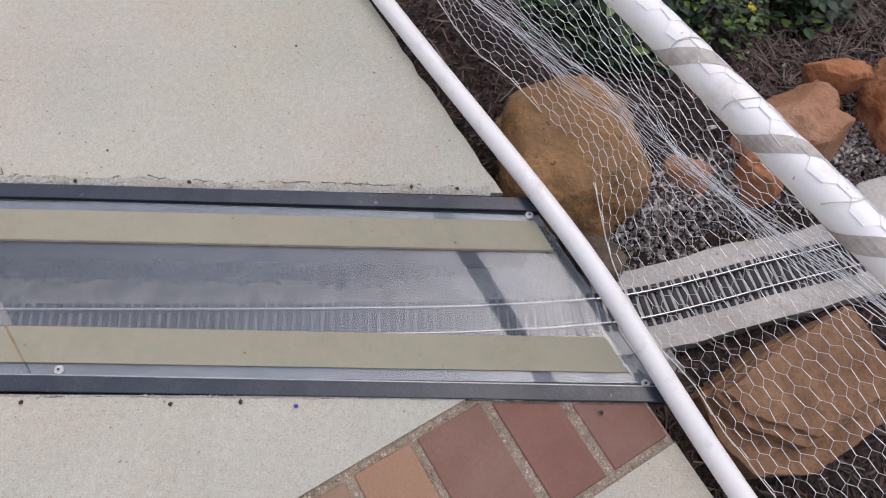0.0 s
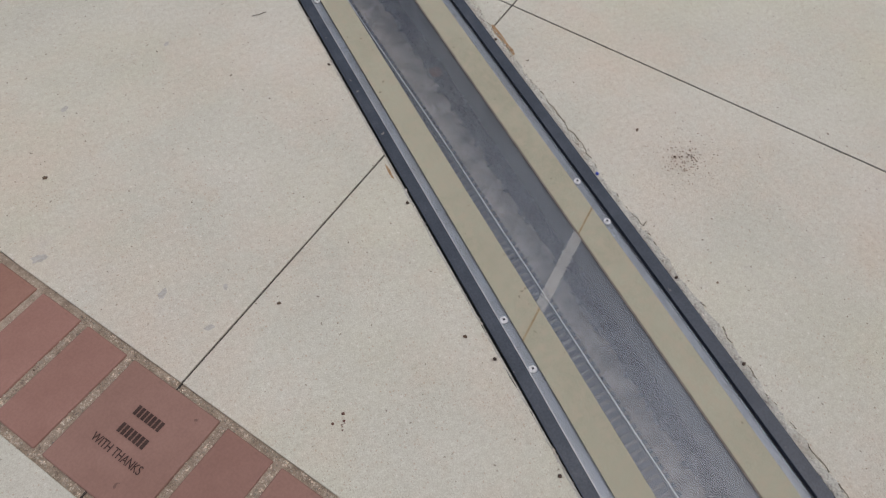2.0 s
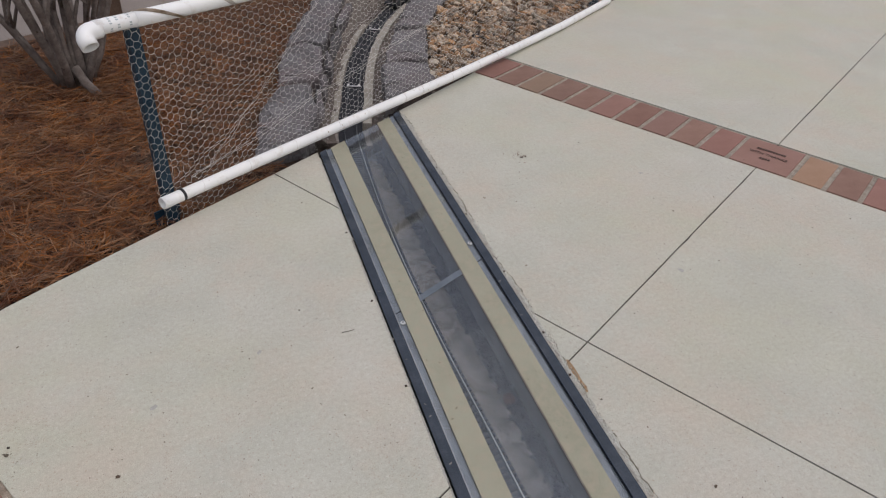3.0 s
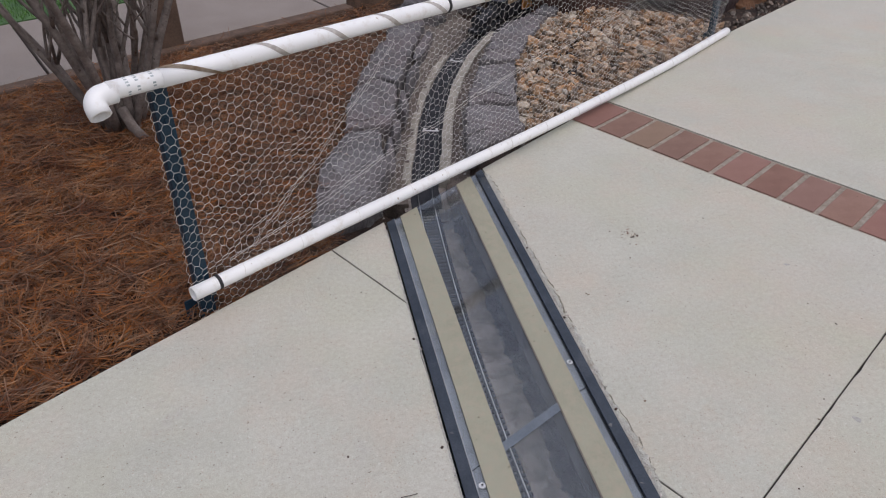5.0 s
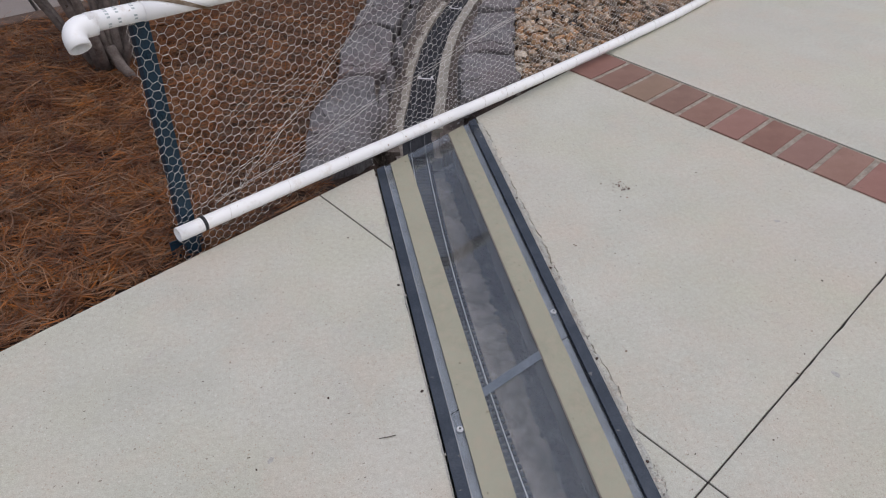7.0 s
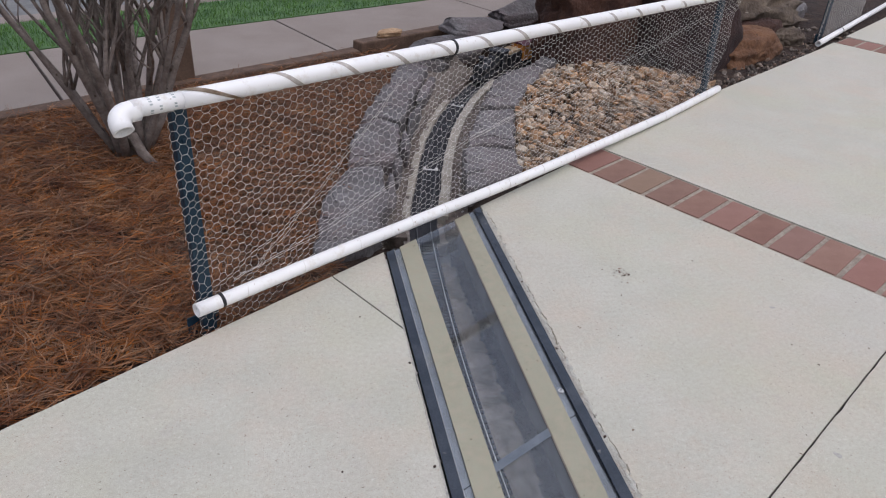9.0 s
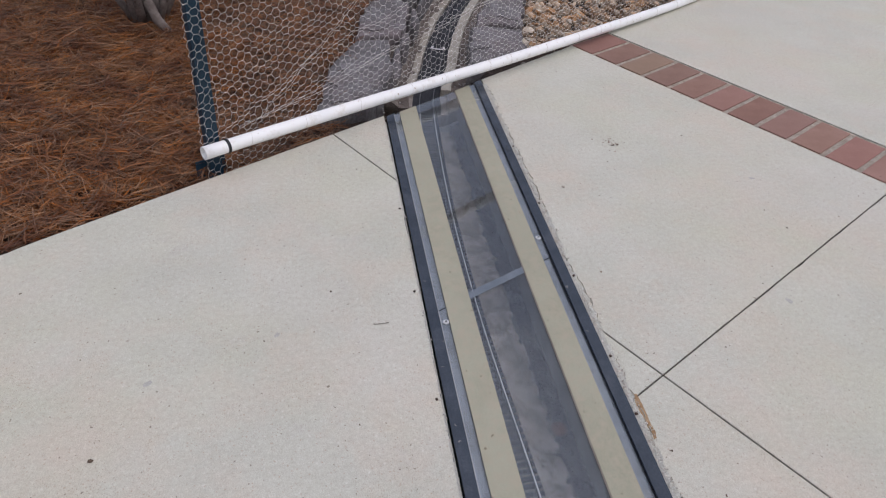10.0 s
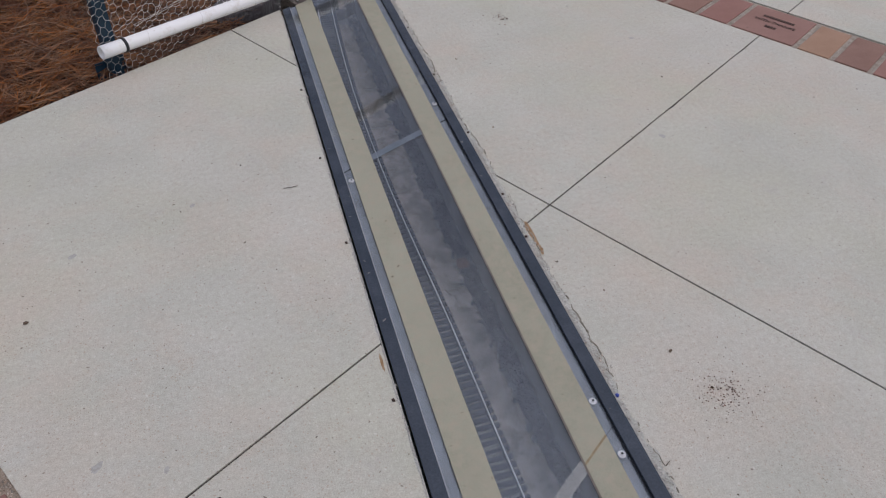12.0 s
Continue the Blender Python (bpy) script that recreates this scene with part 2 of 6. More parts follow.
    "pink_stone": surf("pinkish_limestone", (0.333, 0.165, 0.0893), (0.483, 0.275, 0.168), 8, 0.85, 1.0, 70, (0.184, 0.088, 0.0525), 50, 0.25, (0.345, 0.138, 0.0525), 6, 0.6, bump_size=0.009),
    "slate": surf("grey_slate", (0.126, 0.118, 0.119), (0.231, 0.218, 0.217), 8, 0.8, 0.9, 70, (0.302, 0.277, 0.252), 90, 0.14, (0.16, 0.119, 0.116), 5, 0.85, vary=0.2, bump_size=0.010, mottle=(0.0966, 0.0857, 0.0857), mottle_scale=30.0, grain=0.6),
    "red_rock": surf("rust_red_rock", (0.036, 0.017, 0.013), (0.105, 0.048, 0.031), 5, 0.9, 1.0, 50, (0.025, 0.016, 0.013), 20, 0.3, (0.14, 0.068, 0.036), 4, 0.5, bump_size=0.014),
    "rust_boulder": surf("rusty_brown_boulder", (0.12, 0.052, 0.024), (0.22, 0.108, 0.052), 7, 0.9, 1.0, 60, (0.05, 0.03, 0.02), 30, 0.3, (0.085, 0.045, 0.028), 5, 0.6, bump_size=0.012),
    "ledge_rock": surf("mossy_ledge_rock", (0.07, 0.05, 0.037), (0.19, 0.145, 0.105), 7, 0.9, 1.0, 50, (0.30, 0.26, 0.20), 30, 0.15, (0.10, 0.075, 0.045), 4, 0.5, bump_size=0.012),
    "sidewalk": surf("sidewalk_concrete", (0.255, 0.212, 0.185), (0.30, 0.255, 0.225), 3, 0.9, 0.3, 200, stain=(0.225, 0.185, 0.16), stain_scale=1.2),
    "asphalt": surf("weathered_asphalt", (0.15, 0.15, 0.15), (0.22, 0.22, 0.215), 8, 0.9, 0.3, 200),
    "timber": surf("weathered_timber", (0.085, 0.052, 0.035), (0.16, 0.10, 0.068), 14, 0.9, 0.7, 120, stain=(0.06, 0.04, 0.03), stain_scale=6),
    "post_wood": surf("brown_post_wood", (0.10, 0.062, 0.042), (0.15, 0.095, 0.065), 10, 0.85, 0.4, 160),
    "bark": surf("smooth_grey_bark", (0.15, 0.118, 0.10), (0.29, 0.245, 0.215), 22, 0.85, 0.8, 120, (0.09, 0.065, 0.05), 60, 0.3, (0.10, 0.072, 0.06), 9, 0.6, bump_size=0.004),
    "leaf": surf("shrub_leaf", (0.0072, 0.0256, 0.0088), (0.0192, 0.0544, 0.016), 14, 0.5, 0.0, 90, island=0.5),
    "leaf_light": surf("young_leaf", (0.07, 0.135, 0.02), (0.14, 0.21, 0.035), 14, 0.5, 0.0, 90, island=0.4),
    "grass": surf("lawn_grass", (0.045, 0.135, 0.018), (0.10, 0.225, 0.032), 8, 0.7, 0.0, 60, island=0.4),
    "flower": surf("yellow_petal", (0.70, 0.50, 0.02), (0.80, 0.62, 0.05), 60, 0.6, 0.0),
    "loco_black": surf("loco_black", (0.012, 0.014, 0.02), (0.025, 0.028, 0.035), 30, 0.45, 0.0),
    "car_orange": surf("orange_paint", (0.62, 0.20, 0.015), (0.70, 0.25, 0.025), 20, 0.5, 0.1, vary=0.05),
    "car_yellow": surf("yellow_paint", (0.66, 0.44, 0.05), (0.72, 0.50, 0.08), 20, 0.5, 0.1),
    "car_blue": surf("blue_roof_paint", (0.04, 0.10, 0.18), (0.06, 0.13, 0.22), 20, 0.6, 0.1),
    "car_maroon": surf("maroon_roof_paint", (0.11, 0.028, 0.045), (0.15, 0.04, 0.06), 20, 0.6, 0.1),
    "logs": surf("split_wood", (0.40, 0.26, 0.14), (0.56, 0.40, 0.24), 50, 0.8, 0.4, island=0.3),
    "debris": surf("dry_leaf_debris", (0.09, 0.065, 0.045), (0.2, 0.15, 0.1), 40, 0.9, 0.0, island=0.5),
    "rail_side": surf("rail_web", (0.12, 0.12, 0.125), (0.22, 0.215, 0.21), 40, 0.5, 0.0, metal=0.3),
    "kerb_concrete": surf("kerb_concrete", (0.33, 0.30, 0.25), (0.46, 0.425, 0.365), 14, 0.9, 0.8, 160, (0.20, 0.165, 0.13), 80, 0.3, (0.22, 0.18, 0.135), 9, 0.7, bump_size=0.004),
    "dead_leaf": surf("reddish_dead_leaf", (0.12, 0.062, 0.045), (0.17, 0.095, 0.07), 50, 0.9, 0.2),
    "red_crumb": surf("reddish_crumb", (0.11, 0.062, 0.044), (0.215, 0.13, 0.095), 90, 0.9, 0.0, island=0.5),
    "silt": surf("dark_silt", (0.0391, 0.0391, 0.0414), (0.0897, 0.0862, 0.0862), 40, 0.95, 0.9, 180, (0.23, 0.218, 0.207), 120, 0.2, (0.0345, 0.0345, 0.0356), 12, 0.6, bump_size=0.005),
    "grey_silt": surf("pale_grey_silt", (0.135, 0.125, 0.118), (0.215, 0.20, 0.188), 40, 0.95, 0.7, 180, (0.08, 0.075, 0.07), 120, 0.25, bump_size=0.004),
    "moss_grit": surf("mossy_grit", (0.20, 0.18, 0.135), (0.36, 0.33, 0.265), 60, 0.95, 1.0, 300, (0.07, 0.06, 0.045), 170, 0.4, (0.15, 0.145, 0.095), 20, 0.6, bump_size=0.004),
    "edge_brown": surf("edge_brown", (0.15, 0.125, 0.105), (0.235, 0.205, 0.17), 60, 0.9, 0.4, 240, None, stain=(0.28, 0.26, 0.215), stain_scale=20, stain_amount=0.6),
    "packing": surf("packing_mortar", (0.43, 0.42, 0.365), (0.56, 0.55, 0.49), 45, 0.95, 1.0, 260, (0.20, 0.17, 0.13), 170, 0.25, (0.36, 0.31, 0.24), 14, 0.6, bump_size=0.004),
    "shaded_rock": surf("shaded_purple_rock", (0.022, 0.010, 0.010), (0.052, 0.024, 0.020), 7, 0.9, 1.0, 60, (0.10, 0.06, 0.045), 30, 0.2, (0.02, 0.013, 0.014), 5, 0.6, bump_size=0.012),
    "mortar_grain": surf("mortar_pebble", (0.26, 0.203, 0.15), (0.676, 0.572, 0.45), 60, 0.85, 0.2, 300, island=0.4, hue_range=0.03),
    "mortar_brown": surf("brown_gritty_mortar", (0.329, 0.258, 0.192), (0.525, 0.432, 0.336), 70, 0.95, 1.0, 380, (0.683, 0.6, 0.492), 330, 0.4, (0.207, 0.15, 0.106), 12, 0.5, bump_size=0.004, grain=0.5),
    "layered_stone": surf("layered_sandstone", (0.185, 0.094, 0.046), (0.30, 0.172, 0.096), 10, 0.88, 1.0, 80, None, stain=(0.13, 0.072, 0.04), stain_scale=9, stain_amount=0.6, bump_size=0.006, grain=0.5, mottle=(0.22, 0.118, 0.058), mottle_scale=30.0),
    "dull_straw": surf("dull_brown_straw", (0.11, 0.0544, 0.0286), (0.267, 0.144, 0.0762), 20, 0.85, 0.0, 90, island=0.4),
    "cream_rock": surf("cream_river_rock", (0.40, 0.31, 0.22), (0.58, 0.48, 0.36), 30, 0.8, 0.5, 170, (0.26, 0.17, 0.10), 90, 0.2, island=0.3, hue_range=0.02),
    "seam_brown": surf("stained_joint", (0.25, 0.185, 0.105), (0.35, 0.28, 0.175), 60, 0.9, 0.3),
    "ledge_grey": surf("grey_ledge", (0.235, 0.245, 0.26), (0.325, 0.335, 0.35), 30, 0.8, 0.3, 200, (0.16, 0.15, 0.14), 60, 0.25, (0.20, 0.17, 0.145), 7, 0.6),
    "tape_brown": surf("curled_brown_tape", (0.30, 0.20, 0.11), (0.50, 0.41, 0.32), 30, 0.6, 0.2, 140),
    "rubble": surf("brown_rubble", (0.085, 0.058, 0.042), (0.27, 0.205, 0.155), 30, 0.85, 0.5, 170, (0.06, 0.04, 0.03), 90, 0.25, island=0.55, hue_range=0.02),
    "apron": surf("lit_mouth_concrete", (0.213, 0.205, 0.195), (0.361, 0.353, 0.336), 26, 0.9, 1.0, 120, (0.123, 0.115, 0.107), 70, 0.25, (0.476, 0.467, 0.451), 14, 0.8, mottle=(0.156, 0.148, 0.139), mottle_scale=40.0, bump_size=0.006),
    "engraving": surf("engraved_paint", (0.042, 0.022, 0.017), (0.062, 0.034, 0.027), 60, 0.9, 0.0),
}


def plexi_material():
    """Clear acrylic with a dusty, scratched surface; haze of the reflected sky is painted in, thicker at low y."""
    m = bpy.data.materials.new("dusty_hazed_acrylic")
    m.use_nodes = True
    n, l = m.node_tree.nodes, m.node_tree.links
    n.remove(n["Principled BSDF"])
    glass, dust_haze = n.new("ShaderNodeBsdfGlass"), n.new("ShaderNodeBsdfDiffuse")
    glass.inputs["Color"].default_value = (0.95, 0.97, 0.985, 1)
    glass.inputs["Roughness"].default_value, glass.inputs["IOR"].default_value = 0.012, 1.57
    dust_haze.inputs[0].default_value = (0.45, 0.52, 0.62, 1)
    co = n.new("ShaderNodeTexCoord")
    big, fine = n.new("ShaderNodeTexNoise"), n.new("ShaderNodeTexNoise")
    stretch = n.new("ShaderNodeMapping")
    stretch.inputs["Scale"].default_value = (3.0, 0.8, 1.0)
    l.new(co.outputs["Object"], stretch.inputs[0])
    l.new(stretch.outputs[0], big.inputs["Vector"])
    l.new(co.outputs["Object"], fine.inputs["Vector"])
    big.inputs["Scale"].default_value, big.inputs["Detail"].default_value = 3.5, 6
    fine.inputs["Scale"].default_value, fine.inputs["Detail"].default_value = 55, 5
    split = n.new("ShaderNodeSeparateXYZ")
    l.new(co.outputs["Object"], split.inputs[0])
    # painted haze of the reflected sky, fading along the channel
    along = n.new("ShaderNodeMapRange")
    for i, v in enumerate((0.0, 1.3, 0.09, 0.012), 1):
        along.inputs[i].default_value = v
    l.new(split.outputs[1], along.inputs[0])
    patch = n.new("ShaderNodeMapRange")
    for i, v in enumerate((0.3, 0.7, 0.65, 1.25), 1):
        patch.inputs[i].default_value = v
    l.new(big.outputs[0], patch.inputs[0])
    grain = n.new("ShaderNodeMapRange")
    for i, v in enumerate((0.3, 0.7, 0.75, 1.25), 1):
        grain.inputs[i].default_value = v
    l.new(fine.outputs[0], grain.inputs[0])
    a, b = n.new("ShaderNodeMath"), n.new("ShaderNodeMath")
    a.operation = b.operation = "MULTIPLY"
    l.new(along.outputs[0], a.inputs[0])
    l.new(patch.outputs[0], a.inputs[1])
    l.new(a.outputs[0], b.inputs[0])
    l.new(grain.outputs[0], b.inputs[1])
    m2 = n.new("ShaderNodeMixShader")
    l.new(b.outputs[0], m2.inputs[0])
    l.new(glass.outputs[0], m2.inputs[1])
    l.new(dust_haze.outputs[0], m2.inputs[2])
    l.new(m2.outputs[0], n["Material Output"].inputs[0])
    return m


M["plexi"] = plexi_material()


def walk_concrete():
    """Washed concrete: fine sand and aggregate grain, tan bleeding, dark pits and flecks."""
    m = bpy.data.materials.new("pavement_concrete")
    m.use_nodes = True
    n, l = m.node_tree.nodes, m.node_tree.links
    b = n["Principled BSDF"]
    b.inputs["Roughness"].default_value = 0.9
    co = n.new("ShaderNodeTexCoord")

    def noise_at(s, d, r=0.6):
        t = n.new("ShaderNodeTexNoise")
        t.inputs["Scale"].default_value, t.inputs["Detail"].default_value, t.inputs["Roughness"].default_value = s, d, r
        l.new(co.outputs["Object"], t.inputs["Vector"])
        return t.outputs[0]

    def ramp(source, a, z):
        r = n.new("ShaderNodeMapRange")
        r.inputs[1].default_value, r.inputs[2].default_value = a, z
        l.new(source, r.inputs[0])
        return r.outputs[0]

    def mix(fac, a, z, kind="MIX"):
        x = n.new("ShaderNodeMix")
        x.data_type, x.blend_type = "RGBA", kind
        for value, socket in ((fac, x.inputs[0]), (a, x.inputs[6]), (z, x.inputs[7])):
            if isinstance(value, float):
                socket.default_value = value
            elif isinstance(value, tuple):
                socket.default_value = (*value, 1)
            else:
                l.new(value, socket)
        return x.outputs[2]

    def times(a, z):
        x = n.new("ShaderNodeMath")
        x.operation = "MULTIPLY"
        for value, socket in ((a, x.inputs[0]), (z, x.inputs[1])):
            if isinstance(value, float):
                socket.default_value = value
            else:
                l.new(value, socket)
        return x.outputs[0]

    def flecks(scale, share, reach):
        v = n.new("ShaderNodeTexVoronoi")
        v.voronoi_dimensions = "2D"
        v.inputs["Scale"].default_value = scale
        warp = n.new("ShaderNodeVectorMath")
        warp.operation = "MULTIPLY_ADD"
        warp.inputs[1].default_value = (1.1 / scale, 1.1 / scale, 0)
        t = n.new("ShaderNodeTexNoise")
        t.inputs["Scale"].default_value, t.inputs["Detail"].default_value = scale * 0.9, 3
        l.new(co.outputs["Object"], t.inputs["Vector"])
        l.new(t.outputs["Color"], warp.inputs[0])
        l.new(co.outputs["Object"], warp.inputs[2])
        l.new(warp.outputs[0], v.inputs["Vector"])
        split = n.new("ShaderNodeSeparateColor")
        l.new(v.outputs["Color"], split.inputs[0])
        return times(ramp(v.outputs["Distance"], reach, reach * 0.45), ramp(split.outputs[0], 1 - share, 1 - share * 0.5))

    sand, grit = noise_at(95, 9.0, 0.82), noise_at(420, 4.0, 0.8)
    colour = mix(ramp(noise_at(4.5, 5.0), 0.35, 0.65), (0.509, 0.512, 0.442), (0.571, 0.571, 0.498))
    colour = mix(times(ramp(noise_at(1.7, 4.0, 0.6), 0.46, 0.68), 0.8), colour, (0.545, 0.542, 0.425))
    colour = mix(times(ramp(noise_at(1.15, 6.0, 0.65), 0.47, 0.66), 0.5), colour, (0.578, 0.534, 0.480))
    colour = mix(times(ramp(noise_at(7.0, 6.0, 0.7), 0.60, 0.72), 0.45), colour, (0.48, 0.445, 0.42))
    colour = mix(times(ramp(noise_at(2.6, 8.0, 0.72), 0.47, 0.72), 0.9), colour, (0.585, 0.515, 0.43))
    colour = mix(times(ramp(noise_at(11, 7.0, 0.75), 0.56, 0.76), 0.5), colour, (0.54, 0.47, 0.365))
    colour = mix(1.0, colour, mix(ramp(sand, 0.30, 0.62), (0.84, 0.81, 0.77), (1.06, 1.06, 1.06)), "MULTIPLY")
    colour = mix(1.0, colour, mix(ramp(grit, 0.34, 0.62), (0.82, 0.79, 0.76), (1.07, 1.07, 1.07)), "MULTIPLY")
    gathered = ramp(noise_at(5.5, 3.0), 0.40, 0.62)
    colour = mix(times(times(flecks(260, 0.30, 0.30), gathered), 0.6), colour, (0.30, 0.235, 0.18))
    colour = mix(times(flecks(150, 0.20, 0.27), 0.55), colour, (0.40, 0.30, 0.22))
    colour = mix(times(flecks(85, 0.055, 0.15), 0.75), colour, (0.15, 0.11, 0.085))
    colour = mix(times(flecks(110, 0.06, 0.24), 0.4), colour, (0.72, 0.70, 0.65))
    l.new(colour, b.inputs["Base Color"])
    p = n.new("ShaderNodeBump")
    p.inputs["Strength"].default_value, p.inputs["Distance"].default_value = 0.5, 0.002
    both = n.new("ShaderNodeMath")
    l.new(sand, both.inputs[0])
    l.new(grit, both.inputs[1])
    l.new(both.outputs[0], p.inputs["Height"])
    l.new(p.outputs[0], b.inputs["Normal"])
    return m


M["concrete"] = walk_concrete()


# ---- mesh helpers ----
def part(name, bm, material, parent=None, label="", smooth=False):
    """Links a bmesh as one mesh object, under a parent if one is given."""
    me = bpy.data.meshes.new(name)
    bm.to_mesh(me)
    bm.free()
    me.materials.append(M[material] if isinstance(material, str) else material)
    if smooth:
        me.polygons.foreach_set("use_smooth", [True] * len(me.polygons))
    ob = new(name, me)
    ob.parent = parent
    return tagged(ob, label)


def raw(name, verts, faces, material, parent=None, label="", smooth=False):
    me = bpy.data.meshes.new(name)
    me.from_pydata([tuple(map(float, v)) for v in verts], [], [tuple(map(int, f)) for f in faces])
    me.materials.append(M[material])
    if smooth:
        me.polygons.foreach_set("use_smooth", [True] * len(me.polygons))
    me.update()
    ob = new(name, me)
    ob.parent = parent
    return tagged(ob, label)


def empty(name, at=(0, 0, 0), turn=0.0):
    e = new(name)
    e.matrix_world = pose(*at, 0, 0, turn)
    return e


def box(bm, x0, y0, z0, x1, y1, z1, m=None, bevel=0.0):
    r = bmesh.ops.create_cube(bm, size=1, matrix=Matrix.Translation(((x0 + x1) / 2, (y0 + y1) / 2, (z0 + z1) / 2)) @ Matrix.Diagonal((x1 - x0, y1 - y0, z1 - z0, 1)))
    vs = r["verts"]
    if bevel:
        es = list({e for v in vs for e in v.link_edges})
        vs = list({v for f in bmesh.ops.bevel(bm, geom=es, offset=bevel, segments=2, affect="EDGES", profile=0.5)["faces"] for v in f.verts} | {v for v in vs if v.is_valid})
    if m is not None:
        bmesh.ops.transform(bm, matrix=m, verts=vs)
    return vs


def prism(bm, outline, z0, z1, bevel=0.0):
    """An upright prism over an outline of (x, y)."""
    f = bm.faces.new([bm.verts.new((x, y, z1)) for x, y in outline])
    if f.normal.z < 0 or f.calc_area() and (f.normal_update() or f.normal.z < 0):
        f.normal_flip()
    low = bmesh.ops.extrude_face_region(bm, geom=[f])
    bmesh.ops.translate(bm, vec=(0, 0, z0 - z1), verts=[g for g in low["geom"] if isinstance(g, bmesh.types.BMVert)])
    bmesh.ops.recalc_face_normals(bm, faces=bm.faces[:])
    if bevel:
        top = [e for e in bm.edges if all(abs(v.co.z - z1) < 1e-6 for v in e.verts)]
        bmesh.ops.bevel(bm, geom=top, offset=bevel, segments=2, affect="EDGES", profile=0.5)


def sweep(bm, pts, radius, segs=16, inner=0.0, caps=True):
    """A round tube through points; inner gives the bore of an open pipe."""
    pts = [Vector(p) for p in pts]
    rings, bores, up = [], [], None
    for i, p in enumerate(pts):
        d = (pts[min(i + 1, len(pts) - 1)] - pts[max(i - 1, 0)]).normalized()
        if up is None:
            up = d.orthogonal().normalized()
        up = (up - d * up.dot(d)).normalized()
        side = d.cross(up)
        r = radius[i] if isinstance(radius, (list, tuple)) else radius
        ring = lambda q: [bm.verts.new(p + (up * math.cos(2 * math.pi * k / segs) + side * math.sin(2 * math.pi * k / segs)) * q) for k in range(segs)]
        rings.append(ring(r))
        if inner:
            bores.append(ring(inner))
    for group, flip in ((rings, False), (bores, True)):
        for a, b in zip(group, group[1:]):
            for k in range(segs):
                f = [a[k], a[(k + 1) % segs], b[(k + 1) % segs], b[k]]
                bm.faces.new(f[::-1] if flip else f).smooth = True
    if inner:
        for e in (0, -1):
            for k in range(segs):
                bm.faces.new([rings[e][k], rings[e][(k + 1) % segs], bores[e][(k + 1) % segs], bores[e][k]])
    elif caps:
        bm.faces.new(rings[0]), bm.faces.new(rings[-1])
    bmesh.ops.recalc_face_normals(bm, faces=bm.faces[:])


def spline(pts, step):
    """Points at even steps along a smooth curve through the given points, with running length."""
    pts = [np.array(p, float) for p in pts]
    ext = [2 * pts[0] - pts[1]] + pts + [2 * pts[-1] - pts[-2]]
    fine = []
    for i in range(1, len(ext) - 2):
        p0, p1, p2, p3 = ext[i - 1:i + 3]
        for t in np.linspace(0, 1, 40, endpoint=False):
            fine.append(0.5 * (2 * p1 + (p2 - p0) * t + (2 * p0 - 5 * p1 + 4 * p2 - p3) * t * t + (3 * p1 - p0 - 3 * p2 + p3) * t ** 3))
    fine = np.array(fine + [pts[-1]])
    s = np.concatenate([[0], np.cumsum(np.linalg.norm(np.diff(fine, axis=0), axis=1))])
    at = np.arange(0, s[-1], step)
    return np.stack([np.interp(at, s, fine[:, k]) for k in range(fine.shape[1])], 1), at


def inside(x, y, poly):
    hit = False
    for (x0, y0), (x1, y1) in zip(poly, poly[1:] + poly[:1]):
        if (y0 > y) != (y1 > y) and x < (x1 - x0) * (y - y0) / (y1 - y0) + x0:
            hit = not hit
    return hit


def fbm(x, y, z=0.0, octaves=4):
    return noise.fractal((x, y, z), 1.0, 2.0, octaves)


# ---- plan ----
EDGE_A = lambda x: 0.045 + 0.5685 * (x - 0.339)          # the garden edge of the walk beside the boulders
EDGE_B_PTS = [(-8.0, -3.09), (-0.786, 1.973), (-0.015, 2.495), (0.903, 3.136), (1.784, 3.76), (2.79, 4.40), (9.0, 8.7)]
EDGE_B = lambda x: float(np.interp(x, [p[0] for p in EDGE_B_PTS], [p[1] for p in EDGE_B_PTS]))
WALL_R = 0.2465                                          # face of the trench wall under the grip strip
CH_L, CH_R = -0.006, 0.3230                             # outer edges of the channel's metal rails
TRACK_PTS = [(0.45, -1.15), (0.37, -0.90), (0.291, -0.64), (0.266, -0.548), (0.237, -0.436), (0.206, -0.327), (0.168, -0.162), (0.148, 0.06), (0.139, 0.303),
             (0.133, 0.575), (0.127, 0.98), (0.122, 1.28), (0.108, 1.739), (0.115, 2.2), (0.149, 2.70), (0.185, 2.91), (0.228, 3.07), (0.28, 3.274),
             (0.364, 3.536), (0.472, 3.793), (0.612, 4.054), (0.814, 4.332), (1.10, 4.60), (1.5, 4.83), (2.0, 4.98)]
TRACK, TRACK_S = spline(TRACK_PTS, 0.01)
RAIL_TOP = -0.10
track_near = lambda x, y: float(np.min(np.hypot(TRACK[:, 0] - x, TRACK[:, 1] - y)))
STEP = lambda a, b, v: min(1.0, max(0.0, (v - a) / (b - a))) ** 2 * (3 - 2 * min(1.0, max(0.0, (v - a) / (b - a))))
WALK_NEAR = lambda x: 4.452 + 0.58 * x                  # near edge of the far pavement
WALK_FAR = lambda x: 5.22 + 0.52 * x


